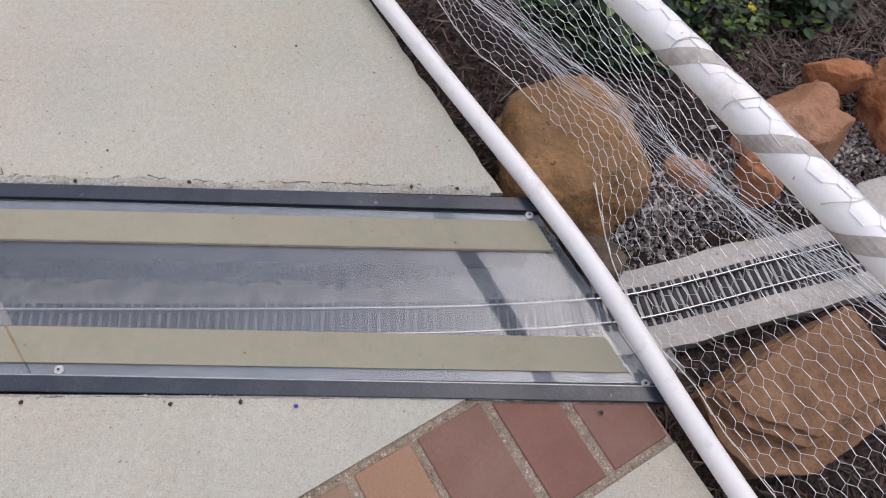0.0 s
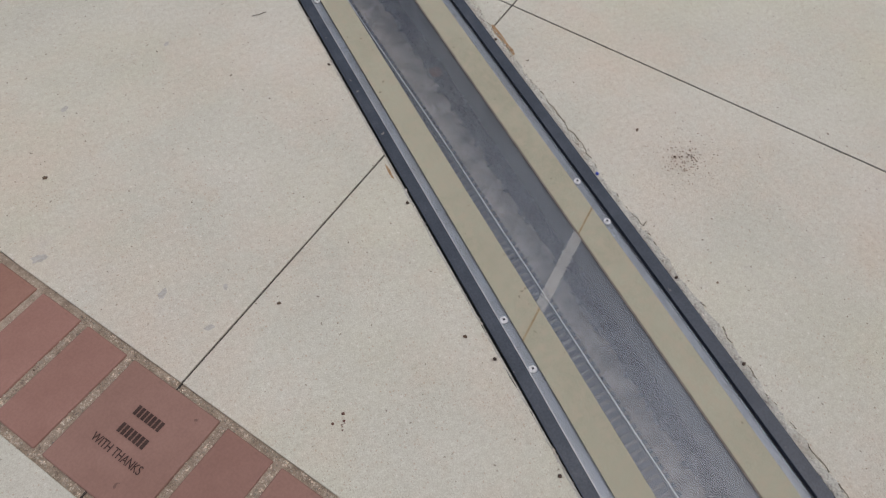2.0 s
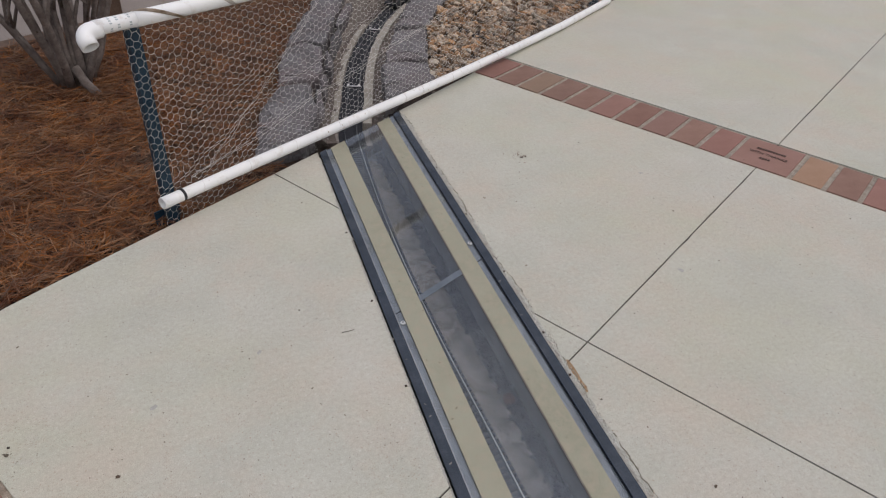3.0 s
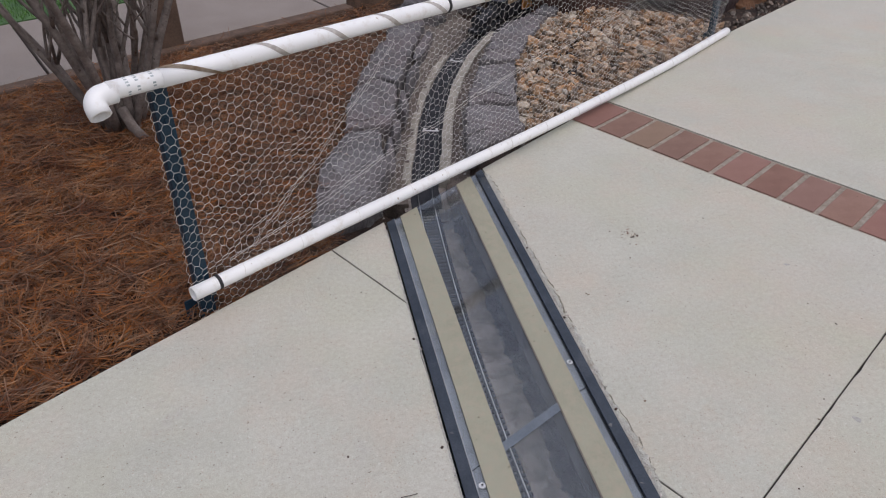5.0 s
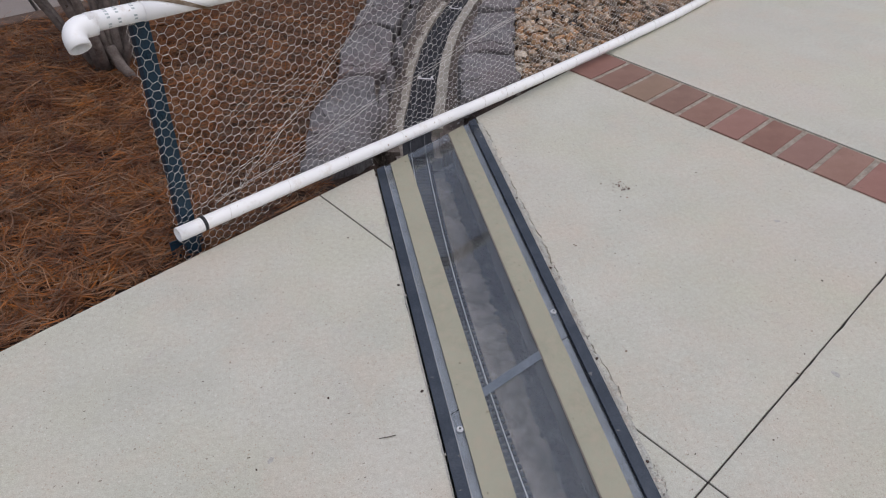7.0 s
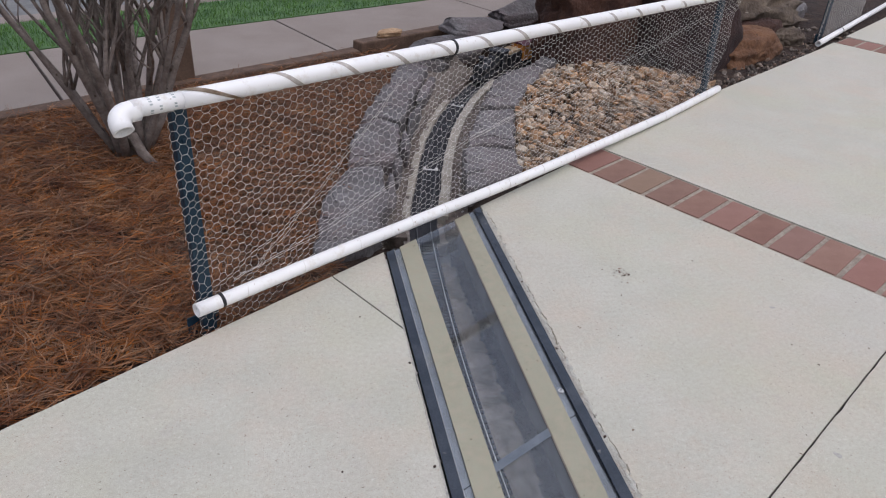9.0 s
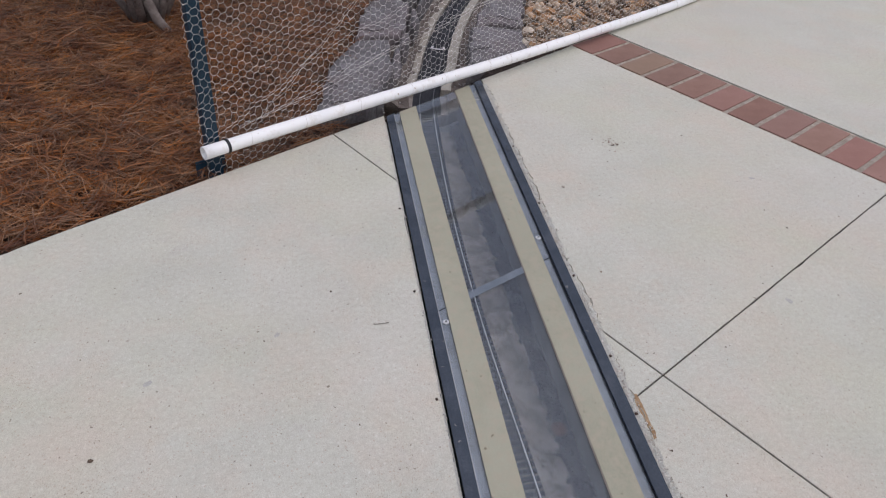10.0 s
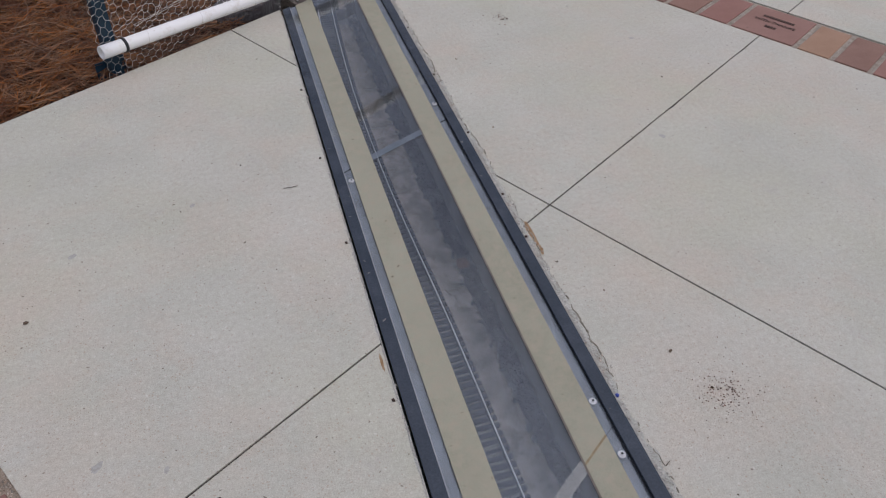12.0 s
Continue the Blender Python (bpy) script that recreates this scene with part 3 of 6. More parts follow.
def ground_height(x, y):
    a, b = EDGE_A(x), EDGE_B(x)
    if a < y < b:
        return -0.16 if CH_L - 0.03 < x < CH_R + 0.03 else -0.115
    d = track_near(x, y) if -2.5 < y < 6 and -2 < x < 3.5 else 9.0
    if y <= a:
        z = -0.07 + 0.018 * fbm(x * 5, y * 5)
        return -0.155 + (z + 0.155) * STEP(0.09, 0.16, d)
    z = -0.03 + 0.012 * fbm(x * 4, y * 4)
    if y > WALK_NEAR(x) - 0.05:
        z = -0.06
    return -0.16 + (z + 0.16) * STEP(0.10, 0.2, d)


def build_ground():
    near = np.arange(-2.4, 4.0, 0.045)
    far = np.array([6, 9, 14, 22, 40, 80, 200, 600.0])
    xs = np.concatenate([-far[::-1] - 0.5, near, far])
    ys = np.concatenate([-far[::-1], np.arange(-2.2, 5.6, 0.045), far + 1.0])
    verts = [(x, y, ground_height(x, y) if abs(x) < 9 and abs(y) < 9 else -0.06) for y in ys for x in xs]
    w = len(xs)
    faces = [(j * w + i, j * w + i + 1, (j + 1) * w + i + 1, (j + 1) * w + i) for j in range(len(ys) - 1) for i in range(w - 1)]
    tagged(raw("ground", verts, faces, "soil", smooth=True), "dark brown garden soil running out round the walk", "ground", kind="structure")


build_ground()

# brick bands: start on the inner line, way along it, way outwards, width, joints
V_L, O_L, P_L = np.array((-0.5056, 0.8628)), np.array((-0.8628, -0.5056)), np.array((-0.022, 0.126))
V_R, O_R, P_R = np.array((0.5313, -0.8471)), np.array((0.8471, 0.5313)), np.array((0.7172, 3.0157))
P_F = np.array((2.985, 4.53))
W_L, W_R = 0.202, 0.228
J2_P, J2_V = np.array((-0.167, 2.402)), np.array((0.519, -0.855))   # joint along the bands


def line_cut(p, v, f):
    """Where the line p + s v meets the edge y = f(x)."""
    s = 0.0
    for _ in range(60):
        q = p + v * s
        s += (f(q[0]) - q[1]) / (v[1] - v[0] * (f(q[0] + 0.01) - f(q[0] - 0.01)) / 0.02)
    return p + v * s


def clip(poly, p, n):
    """The part of a polygon on the side of the line through p to which n points."""
    out = []
    for a, b in zip(poly, poly[1:] + poly[:1]):
        da, db = (a[0] - p[0]) * n[0] + (a[1] - p[1]) * n[1], (b[0] - p[0]) * n[0] + (b[1] - p[1]) * n[1]
        if da >= 0:
            out.append(a)
        if (da > 0) != (db > 0) and abs(da - db) > 1e-12:
            t = da / (da - db)
            out.append((a[0] + t * (b[0] - a[0]), a[1] + t * (b[1] - a[1])))
    return out


def build_pavement():
    """Concrete panels between the brick bands, parted by sawn joints and by the rail channel."""
    walk_empty = tagged(empty("pavement"), "pale exposed-aggregate concrete walk with sawn joints", "pavement", kind="structure")
    whole = [(x, EDGE_A(x)) for x in (-7.5, 7.5)] + [p for p in [(8.9, EDGE_B(8.9))] + EDGE_B_PTS[-2:0:-1] + [(-7.5, EDGE_B(-7.5))] if EDGE_A(p[0]) < p[1]]
    g = 0.0017
    n2 = np.array((-J2_V[1], J2_V[0]))
    n2 = n2 / np.hypot(*n2)
    n2 = n2 if n2[0] > 0 else -n2
    strips = [
        [(P_L + O_L * W_L, O_L)],
        [(P_L, -O_L), (J2_P - n2 * 0.0019, -n2)],
        [(J2_P + n2 * 0.0019, n2), (P_R, -O_R)],
        [(P_R + O_R * W_R, O_R), (P_F, -O_R)],
        [(P_F + O_R * W_R, O_R)],
    ]
    rng = random.Random(5)
    for strip in strips:
        base = whole
        for p, n in strip:
            base = clip(base, p, n)
        for pj, slope, x_cut, way_out in (((-0.009, 1.171), 0.617, CH_L - 0.006, -1), ((0.330, 1.391), 0.634, CH_R + 0.006, 1)):
            n1 = np.array((-slope, 1.0)) / math.hypot(slope, 1.0)
            for sgn in (1, -1):
                piece = clip(clip(base, np.array(pj) + n1 * g * sgn, n1 * sgn), (x_cut, 0), (way_out, 0))
                piece = [p for i, p in enumerate(piece) if math.dist(p, piece[i - 1]) > 0.004]
                if len(piece) < 3 or abs(sum(a[0] * b[1] - a[1] * b[0] for a, b in zip(piece, piece[1:] + piece[:1]))) < 0.0003:
                    continue
                # break the long edges near the camera so that the arrises can be a little ragged
                ragged = []
                for a, b in zip(piece, piece[1:] + piece[:1]):
                    ragged.append(a)
                    length = math.dist(a, b)
                    beside = abs(a[0] - b[0]) < 1e-6 or all(abs(q[1] - EDGE_A(q[0])) < 0.01 for q in (a, b))
                    near = min(abs(a[0]), abs(b[0])) < 1.8 and length > 0.1
                    if beside or near:
                        count = int(min(length, 6) / 0.03)
                        nx, ny = (b[1] - a[1]) / length, -(b[0] - a[0]) / length
                        for k in range(1, count):
                            t, chip = k / count, max(0.0, rng.gauss(-0.001, 0.0012 if way_out < 0 or not beside else 0.0036))
                            ragged.append((a[0] + (b[0] - a[0]) * t - nx * chip, a[1] + (b[1] - a[1]) * t - ny * chip))
                bm = bmesh.new()
                prism(bm, ragged, -0.11, 0.0, 0.0007)
                part("panel", bm, "concrete", walk_empty)


build_pavement()


def joint_fill(p, v, x_cut, side, half, whole_pavement):
    """Dark dirt in a sawn joint, along the line p + s v, on one side of the rail channel."""
    v = v / np.hypot(*v)
    n = np.array((-v[1], v[0])) * half
    strip = [tuple(p - v * 12 - n), tuple(p + v * 12 - n), tuple(p + v * 12 + n), tuple(p - v * 12 + n)]
    strip = clip(clip(strip, (x_cut, 0), (side, 0)), (0, EDGE_A(0)), (-0.5685, 1.0))
    strip = clip(strip, (0.0, EDGE_B(0.0)), (0.69, -1.0))
    if len(strip) > 2:
        bm = bmesh.new()
        prism(bm, [(float(x), float(y)) for x, y in strip], -0.108, -0.0022)
        part("joint_dirt", bm, "joint_dirt", whole_pavement)


for x_cut, side, pj, slope in ((CH_L - 0.008, -1, (-0.009, 1.171), 0.617), (CH_R + 0.012, 1, (0.330, 1.391), 0.634)):
    joint_fill(J2_P, J2_V, x_cut, side, 0.0017, bpy.data.objects["pavement"])
    joint_fill(np.array(pj), np.array((1.0, slope)), x_cut, side, 0.0011, bpy.data.objects["pavement"])


def brick_mesh(w, l, tone):
    bm = bmesh.new()
    box(bm, 0, 0, -0.06, l, w, 0, bevel=0.0025)
    me = bpy.data.meshes.new("brick")
    bm.to_mesh(me)
    bm.free()
    me.materials.append(M[tone])
    return me


TONES = {"m": "brick", "t": "brick_tan", "b": "brick_brown", "r": "brick_red", "u": "brick_buff"}


def band(name, p, v, o, width, joints, label, tones, joint=0.0155, rim=0.0125):
    """A course of pavers across the walk: joints are running lengths along v; bricks run over the width along o."""
    root = tagged(empty(name, (p[0], p[1], 0), math.degrees(math.atan2(o[1], o[0]))), label, "brick paving", kind="structure")
    side = 1 if (o[0] * v[1] - o[1] * v[0]) > 0 else -1
    bm = bmesh.new()
    a, b = (joints[0] * side, joints[-1] * side)
    box(bm, 0, min(a, b), -0.07, width, max(a, b), -0.0050 if name == "brick_band_1" else -0.0045)
    part("mortar", bm, "mortar_brown" if name == "brick_band_1" else "mortar", root, "sandy mortar joints")
    shared = {}
    for k, (s0, s1) in enumerate(zip(joints, joints[1:])):
        key = (round(s1 - s0, 4), TONES[tones[k % len(tones)]])
        if key not in shared:
            shared[key] = brick_mesh(key[0] - joint, width - 2 * rim, key[1])
        b_ = new("brick", shared[key])
        b_.parent = root
        y0 = min(s0 * side, s1 * side) + joint / 2
        b_.matrix_basis = pose(rim, y0, random.uniform(-0.0015, 0.0), random.uniform(-0.3, 0.3), random.uniform(-0.25, 0.25), random.uniform(-0.4, 0.4))
    return root, side


def joint_run(base, pitch, lo, hi, wide=None):
    """Joint positions from lo to hi on a pitch, with one double-width brick from wide[0] to wide[1]."""
    out = []
    if wide is None:
        return [base + pitch * k for k in range(math.ceil((lo - base) / pitch), math.floor((hi - base) / pitch) + 1)]
    down = [wide[0] - pitch * k for k in range(int((wide[0] - lo) / pitch) + 1)][::-1]
    return down + [wide[1] + pitch * k for k in range(int((hi - wide[1]) / pitch) + 1)]


def cut_s(p, v, f):
    q = line_cut(p, v, f)
    return float(np.dot(q - p, v))


JOINTS_L = joint_run(0, 0.102, 0.02, cut_s(P_L, V_L, EDGE_B) - 0.02, (0.787, 0.977))
BAND_L, SIDE_L = band("brick_band_1", P_L, V_L, O_L, W_L, JOINTS_L,
                      "red-brown clay pavers with sandy mortar, one engraved", "tummrmmmmmbtbtbmbtbmb")
BAND_R, SIDE_R = band("brick_band_2", P_R, V_R, O_R, W_R, joint_run(0, 0.1068, -0.03, cut_s(P_R, V_R, EDGE_A) - 0.02, (1.063, 1.268)),
                      "red-brown clay pavers with pale mortar, one engraved", "mbubbmbmbmmtbmrbm")
BAND_F, SIDE_F = band("brick_band_3", P_F, V_R, O_R, W_R, joint_run(0, 0.1068, 0.0, 3.0),
                      "far course of red-brown clay pavers across the walk", "rmbrmtb")


def engraved(root, side, s0, s1, width, lines, reach):
    """Dark engraved lines on the wide paver: words, or bars for what may not be spelt out."""
    mid = (s0 + s1) / 2 * side
    for k, (kind, value, size) in enumerate(lines):
        row = (1 - k) * reach
        if kind == "bar":
            bm = bmesh.new()
            x = -sum(value) / 2 - 0.0015 * (len(value) - 1)
            for w in value:
                box(bm, x, -size / 2, 0, x + w, size / 2, 0.0006)
                x += w + 0.003
            ob = part("engraving", bm, "engraving", root)
        else:
            cu = bpy.data.curves.new("engraving", "FONT")
            cu.body, cu.size, cu.align_x, cu.align_y, cu.extrude = value, size, "CENTER", "CENTER", 0.0003
            cu.materials.append(M["engraving"])
            ob = new("engraving", cu)
            ob.parent = root
        yield ob, mid, row


# the words run along the band; their tops point to the walk's middle on the first band, outwards on the second
for ob, mid, row in engraved(BAND_L, SIDE_L, 0.787, 0.977, W_L, (("bar", (0.0065,) * 7, 0.014), ("bar", (0.0065,) * 7, 0.014), ("word", "WITH THANKS", 0.0175)), 0.031):
    ob.matrix_basis = pose(W_L / 2 - row - 0.003, mid, 0.0012, 0, 0, 90) @ Matrix.Diagonal((0.80, 1.1, 1, 1))
for ob, mid, row in engraved(BAND_R, SIDE_R, 1.063, 1.268, W_R, (("bar", (0.0075,) * 11, 0.012), ("word", "WITH THANKS", 0.022), ("bar", (0.0075,) * 4, 0.012)), 0.034):
    ob.matrix_basis = pose(W_R / 2 + row, mid, 0.0012, 0, 0, -90) @ Matrix.Diagonal((0.85, 1.1, 1, 1))


def under(ob, root):
    ob.parent = root
    ob.matrix_parent_inverse = root.matrix_basis.inverted()
    return ob


def cut_bricks():
    """The end of the first band, where the bricks are cut along the rail and along the walk's edge."""
    def trimmed(s0, s1, w0, w1, inset=0.0):
        corner = lambda s, w: tuple(float(c) for c in P_L + V_L * s + O_L * w)
        poly = [corner(s0, w0), corner(s1, w0), corner(s1, w1), corner(s0, w1)]
        poly = clip(poly, (CH_L - 0.007 - inset, 0), (-1, 0))
        poly = clip(poly, (0.339, 0.045 + inset), (-0.5685, 1.0))
        return [q for i, q in enumerate(poly) if math.dist(q, poly[i - 1]) > 0.006]
    bm = bmesh.new()
    prism(bm, trimmed(-0.45, 0.078, 0, W_L), -0.07, -0.0045)
    under(part("mortar", bm, "mortar_brown"), BAND_L)
    for s0, s1, tone in ((-0.041, 0.0765, "brick_brown"), (-0.141, -0.041, "brick_red"), (-0.26, -0.141, "brick_red")):
        poly = trimmed(s0 + 0.0078, s1 - 0.0078, 0.0125, W_L - 0.0125, 0.004)
        if len(poly) > 2:
            bm = bmesh.new()
            prism(bm, poly, -0.06, random.uniform(-0.002, 0), 0.0025)
            under(part("brick", bm, tone), BAND_L)


cut_bricks()

# ---- the glazed rail channel ----
END_A = lambda x: -0.183 + 0.56 * x
END_B = lambda x: 2.492 + 0.72 * x


def channel_strip(x0, x1, ya, yb, z0, z1, bevel=0.0, skew=0.0):
    """A slab over part of the channel; skew moves its first end sideways."""
    bm = bmesh.new()
    y_mid = max(ya(x0), 0.7)
    mid = [(x1, y_mid), (x0, y_mid)] if skew and yb(x0) > y_mid else []
    sk = skew if ya(x0) < 0.3 else 0.0
    prism(bm, [(x0 + sk, ya(x0)), (x1 + sk, ya(x1))] + mid[:1] + [(x1, yb(x1)), (x0, yb(x0))] + mid[1:], z0, z1, bevel)
    return bm


def build_channel():
    root = tagged(empty("rail_trench"), "narrow concrete trench with dusty floor and stained sides", "trench", kind="structure")
    apron = lambda x: -0.05 + 0.652 * x
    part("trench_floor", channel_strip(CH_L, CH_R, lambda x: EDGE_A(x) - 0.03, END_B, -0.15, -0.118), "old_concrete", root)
    # mouth concrete, with light from the open end put into its paler colour
    bm = bmesh.new()
    xs = np.linspace(CH_L, CH_R, 40)
    rim = [(x, EDGE_A(x) - 0.16) for x in xs] + [(x, apron(x) + 0.045 * fbm(x * 22, 5) + 0.03 * fbm(x * 70, 6)) for x in xs[::-1]]
    prism(bm, rim, -0.15, -0.1165)
    part("trench_apron", bm, "apron", root, "concrete at the mouth of the trench, paler for light from the open end")
    for x0, x1 in ((CH_L + 0.001, 0.012), (WALL_R, CH_R - 0.001)):
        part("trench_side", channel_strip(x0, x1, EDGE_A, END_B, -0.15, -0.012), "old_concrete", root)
    # ragged strip of pale washed-in dirt beside the sleepers
    bm, rows = bmesh.new(), []
    for y in np.arange(0.14, 2.6, 0.012):
        a = float(np.interp(y, TRACK[:, 1], TRACK[:, 0])) + 0.027 + 0.004 * fbm(y * 9, 1) + 0.003 * fbm(y * 31, 2)
        b = 0.211 + 0.014 * fbm(y * 6, 4) + 0.010 * fbm(y * 27, 5)
        rows.append([bm.verts.new((a, y, -0.1178)), bm.verts.new((a + 0.008, y, -0.114 + 0.002 * fbm(y * 20, 7))),
                     bm.verts.new((b - 0.008, y, -0.114 + 0.002 * fbm(y * 20, 9))), bm.verts.new((b, y, -0.1178))])
    for p, q in zip(rows, rows[1:]):
        for k in range(3):
            bm.faces.new([p[k], p[k + 1], q[k + 1], q[k]])
    part("dirt_strip", bm, "dirt", root, "pale ragged strip of washed-in dirt", smooth=True)
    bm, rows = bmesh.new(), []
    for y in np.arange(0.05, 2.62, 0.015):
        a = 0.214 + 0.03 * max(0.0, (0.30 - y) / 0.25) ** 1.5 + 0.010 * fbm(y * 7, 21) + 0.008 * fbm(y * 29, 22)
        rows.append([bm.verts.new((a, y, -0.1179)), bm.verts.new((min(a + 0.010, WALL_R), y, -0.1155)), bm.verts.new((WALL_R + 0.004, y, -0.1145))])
    for p, q in zip(rows, rows[1:]):
        for k in range(2):
            bm.faces.new([p[k], p[k + 1], q[k + 1], q[k]])
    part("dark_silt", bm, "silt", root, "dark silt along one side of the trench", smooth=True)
    cover = tagged(empty("channel_cover"), "acrylic cover in black metal rails with tan grip strips", "trench cover")
    for x0, x1, sk in ((CH_L, 0.017, -0.010), (0.2985, CH_R, -0.003)):
        part("side_rail", channel_strip(x0, x1, END_A, END_B, -0.012, 0.004, 0.0012, sk), "rail_black", cover, "black painted metal edge rail")
    part("rail_lip", channel_strip(0.0168, 0.0184, END_A, END_B, -0.006, 0.0034, 0.0, -0.010), "lip", cover, "worn bright edge of the rail")
    # black strip laid in the open gap to draw its shade
    part("rail_gap", channel_strip(0.2962, 0.2983, END_A, END_B, -0.012, -0.003, 0.0, -0.003), "cable_tie", cover, "black strip standing for the shade in the gap beside the sheet")
    for x0, x1 in ((0.0186, 0.0358), (0.2792, 0.2960)):
        part("ledge", channel_strip(x0, x1, END_A, END_B, -0.014, -0.0085, 0.0, -0.006), "ledge_grey", cover, "pale grey ledge under the sheet's edge")
    seam = lambda x: 0.704 + 0.72 * x
    taped = lambda x: 1.650 + 0.545 * x
    for ya, yb in ((END_A, lambda x: seam(x) - 0.0006), (lambda x: seam(x) + 0.0006, lambda x: taped(x) - 0.0006), (lambda x: taped(x) + 0.0006, END_B)):
        sheet = part("acrylic_sheet", channel_strip(0.0186, 0.2960, ya, yb, -0.0075, -0.0015, 0.0, -0.006), "plexi", cover, "scratched dusty clear acrylic sheet with sky haze painted in")
        sheet.visible_shadow = False
    grip_a = lambda x: -0.150 + 0.5 * x
    for x0, x1, sk in ((0.036, 0.0895, -0.007), (0.2275, 0.279, -0.001)):
        for ya, yb in ((grip_a, lambda x: seam(x) - 0.0012), (lambda x: seam(x) + 0.0012, END_B)):
            part("grip_strip", channel_strip(x0, x1, ya, yb, -0.0013, 0.0003, 0.0, sk), "grip", cover, "tan non-slip grip strip")
        # thin brown strip along the inner edge of the right-hand grip
        if x0 > 0.2:
            part("strip_edge", channel_strip(x0 - 0.0032, x0, grip_a, END_B, -0.0014, -0.0004, 0.0, sk), "edge_brown", cover, "thin brown strip along the edge of the grip strip")
        part("joint_filler", channel_strip(x0, x1, lambda x: seam(x) - 0.0022, lambda x: seam(x) + 0.0022, -0.0013, 0.0004), "seam_brown", cover, "brown stained joint")
    # strips of tape over the sheet joints
    for f, half, mat_, label, x0, x1 in ((seam, 0.0115, "clear_tape", "milky clear tape over the joint", 0.0905, 0.2265),
                                         (taped, 0.0105, "duct_tape", "grey cloth tape over the joint", 0.088, 0.2285)):
        part("joint_tape", channel_strip(x0, x1, lambda x: f(x) - half, lambda x: f(x) + half, -0.0012, -0.0006), mat_, cover, label)
    for x, y in ((0.290, -0.002), (0.288, 0.869), (0.287, 0.968), (0.290, 1.885), (0.013, -0.157), (0.026, 0.681), (0.026, 0.775), (0.029, 1.626)):
        bm = bmesh.new()
        bmesh.ops.create_cone(bm, cap_ends=True, segments=14, radius1=0.0038, radius2=0.0030, depth=0.002)
        bmesh.ops.create_cone(bm, cap_ends=True, segments=14, radius1=0.0066, radius2=0.0061, depth=0.0012, matrix=Matrix.Translation((0, 0, -0.001)))
        bmesh.ops.translate(bm, vec=(x, y, 0.0003), verts=bm.verts[:])
        screw = part("screw", bm, "steel", cover, "washered steel screw")
        bm = bmesh.new()
        box(bm, x - 0.0018, y - 0.0018, 0.001, x + 0.0018, y + 0.0018, 0.0016)
        part("drive", bm, "cable_tie", screw)
    # crumbly mortar that packs the gap between rail and pavement
    for side, x0, x1 in ((-1, CH_L - 0.007, CH_L - 0.0035), (1, CH_R + 0.0006, CH_R + 0.015)):
        bm, rows = bmesh.new(), []
        for y in np.arange(EDGE_A((x0 + x1) / 2) + 0.02, END_B(x0) - 0.02, 0.008):
            w = (0.006 * fbm(y * 7, side, 3) + 0.008 * fbm(y * 38, side, 8)) * (1.0 if side > 0 else 0.35)
            h = 0.0004 + 0.0016 * fbm(y * 40, side, 1)
            xa, xb = (x0 - w, x1) if side < 0 else (x0, x1 + w)
            rows.append([bm.verts.new((xa, y, 0.0002)), bm.verts.new(((xa + xb) / 2, y, h + 0.0008)), bm.verts.new((xb, y, 0.0002))])
        for p, q in zip(rows, rows[1:]):
            for k in range(2):
                bm.faces.new([p[k], p[k + 1], q[k + 1], q[k]])
        part("packing", bm, "packing", root, "crumbly mortar beside the rail")
    # broken dark line where the packing meets the pavement
    bm, rows = bmesh.new(), []
    for y in np.arange(EDGE_A(CH_R) + 0.03, END_B(CH_R) - 0.03, 0.006):
        wide = 0.0012 + 0.0035 * fbm(y * 5, 61) + 0.005 * fbm(y * 60, 62)
        at = CH_R + 0.0165 + 0.007 * fbm(y * 7, 1, 3) + 0.006 * fbm(y * 40, 64)
        if wide < 0.0008:
            rows.append(None)
            continue
        rows.append([bm.verts.new((at - wide / 2, y, 0.0004)), bm.verts.new((at, y, 0.0012 + 0.0008 * fbm(y * 90, 65))), bm.verts.new((at + wide / 2, y, 0.0004))])
    for p, q in zip(rows, rows[1:]):
        if p and q:
            for k in range(2):
                bm.faces.new([p[k], p[k + 1], q[k + 1], q[k]])
    part("packing_edge", bm, "moss_grit", root, "dark mossy grit at the edge of the mortar")


def clear_tape():
    m = bpy.data.materials.new("clear_tape")
    m.use_nodes = True
    n, l = m.node_tree.nodes, m.node_tree.links
    b = n["Principled BSDF"]
    b.inputs["Base Color"].default_value, b.inputs["Roughness"].default_value, b.inputs["Alpha"].default_value = (0.50, 0.50, 0.47, 1), 0.35, 0.5
    t = n.new("ShaderNodeTexNoise")
    t.inputs["Scale"].default_value = 60
    r = n.new("ShaderNodeMapRange")
    r.inputs[3].default_value, r.inputs[4].default_value = 0.15, 0.42
    l.new(t.outputs[0], r.inputs[0])
    l.new(r.outputs[0], b.inputs["Alpha"])
    return m


M["clear_tape"] = clear_tape()
build_channel()

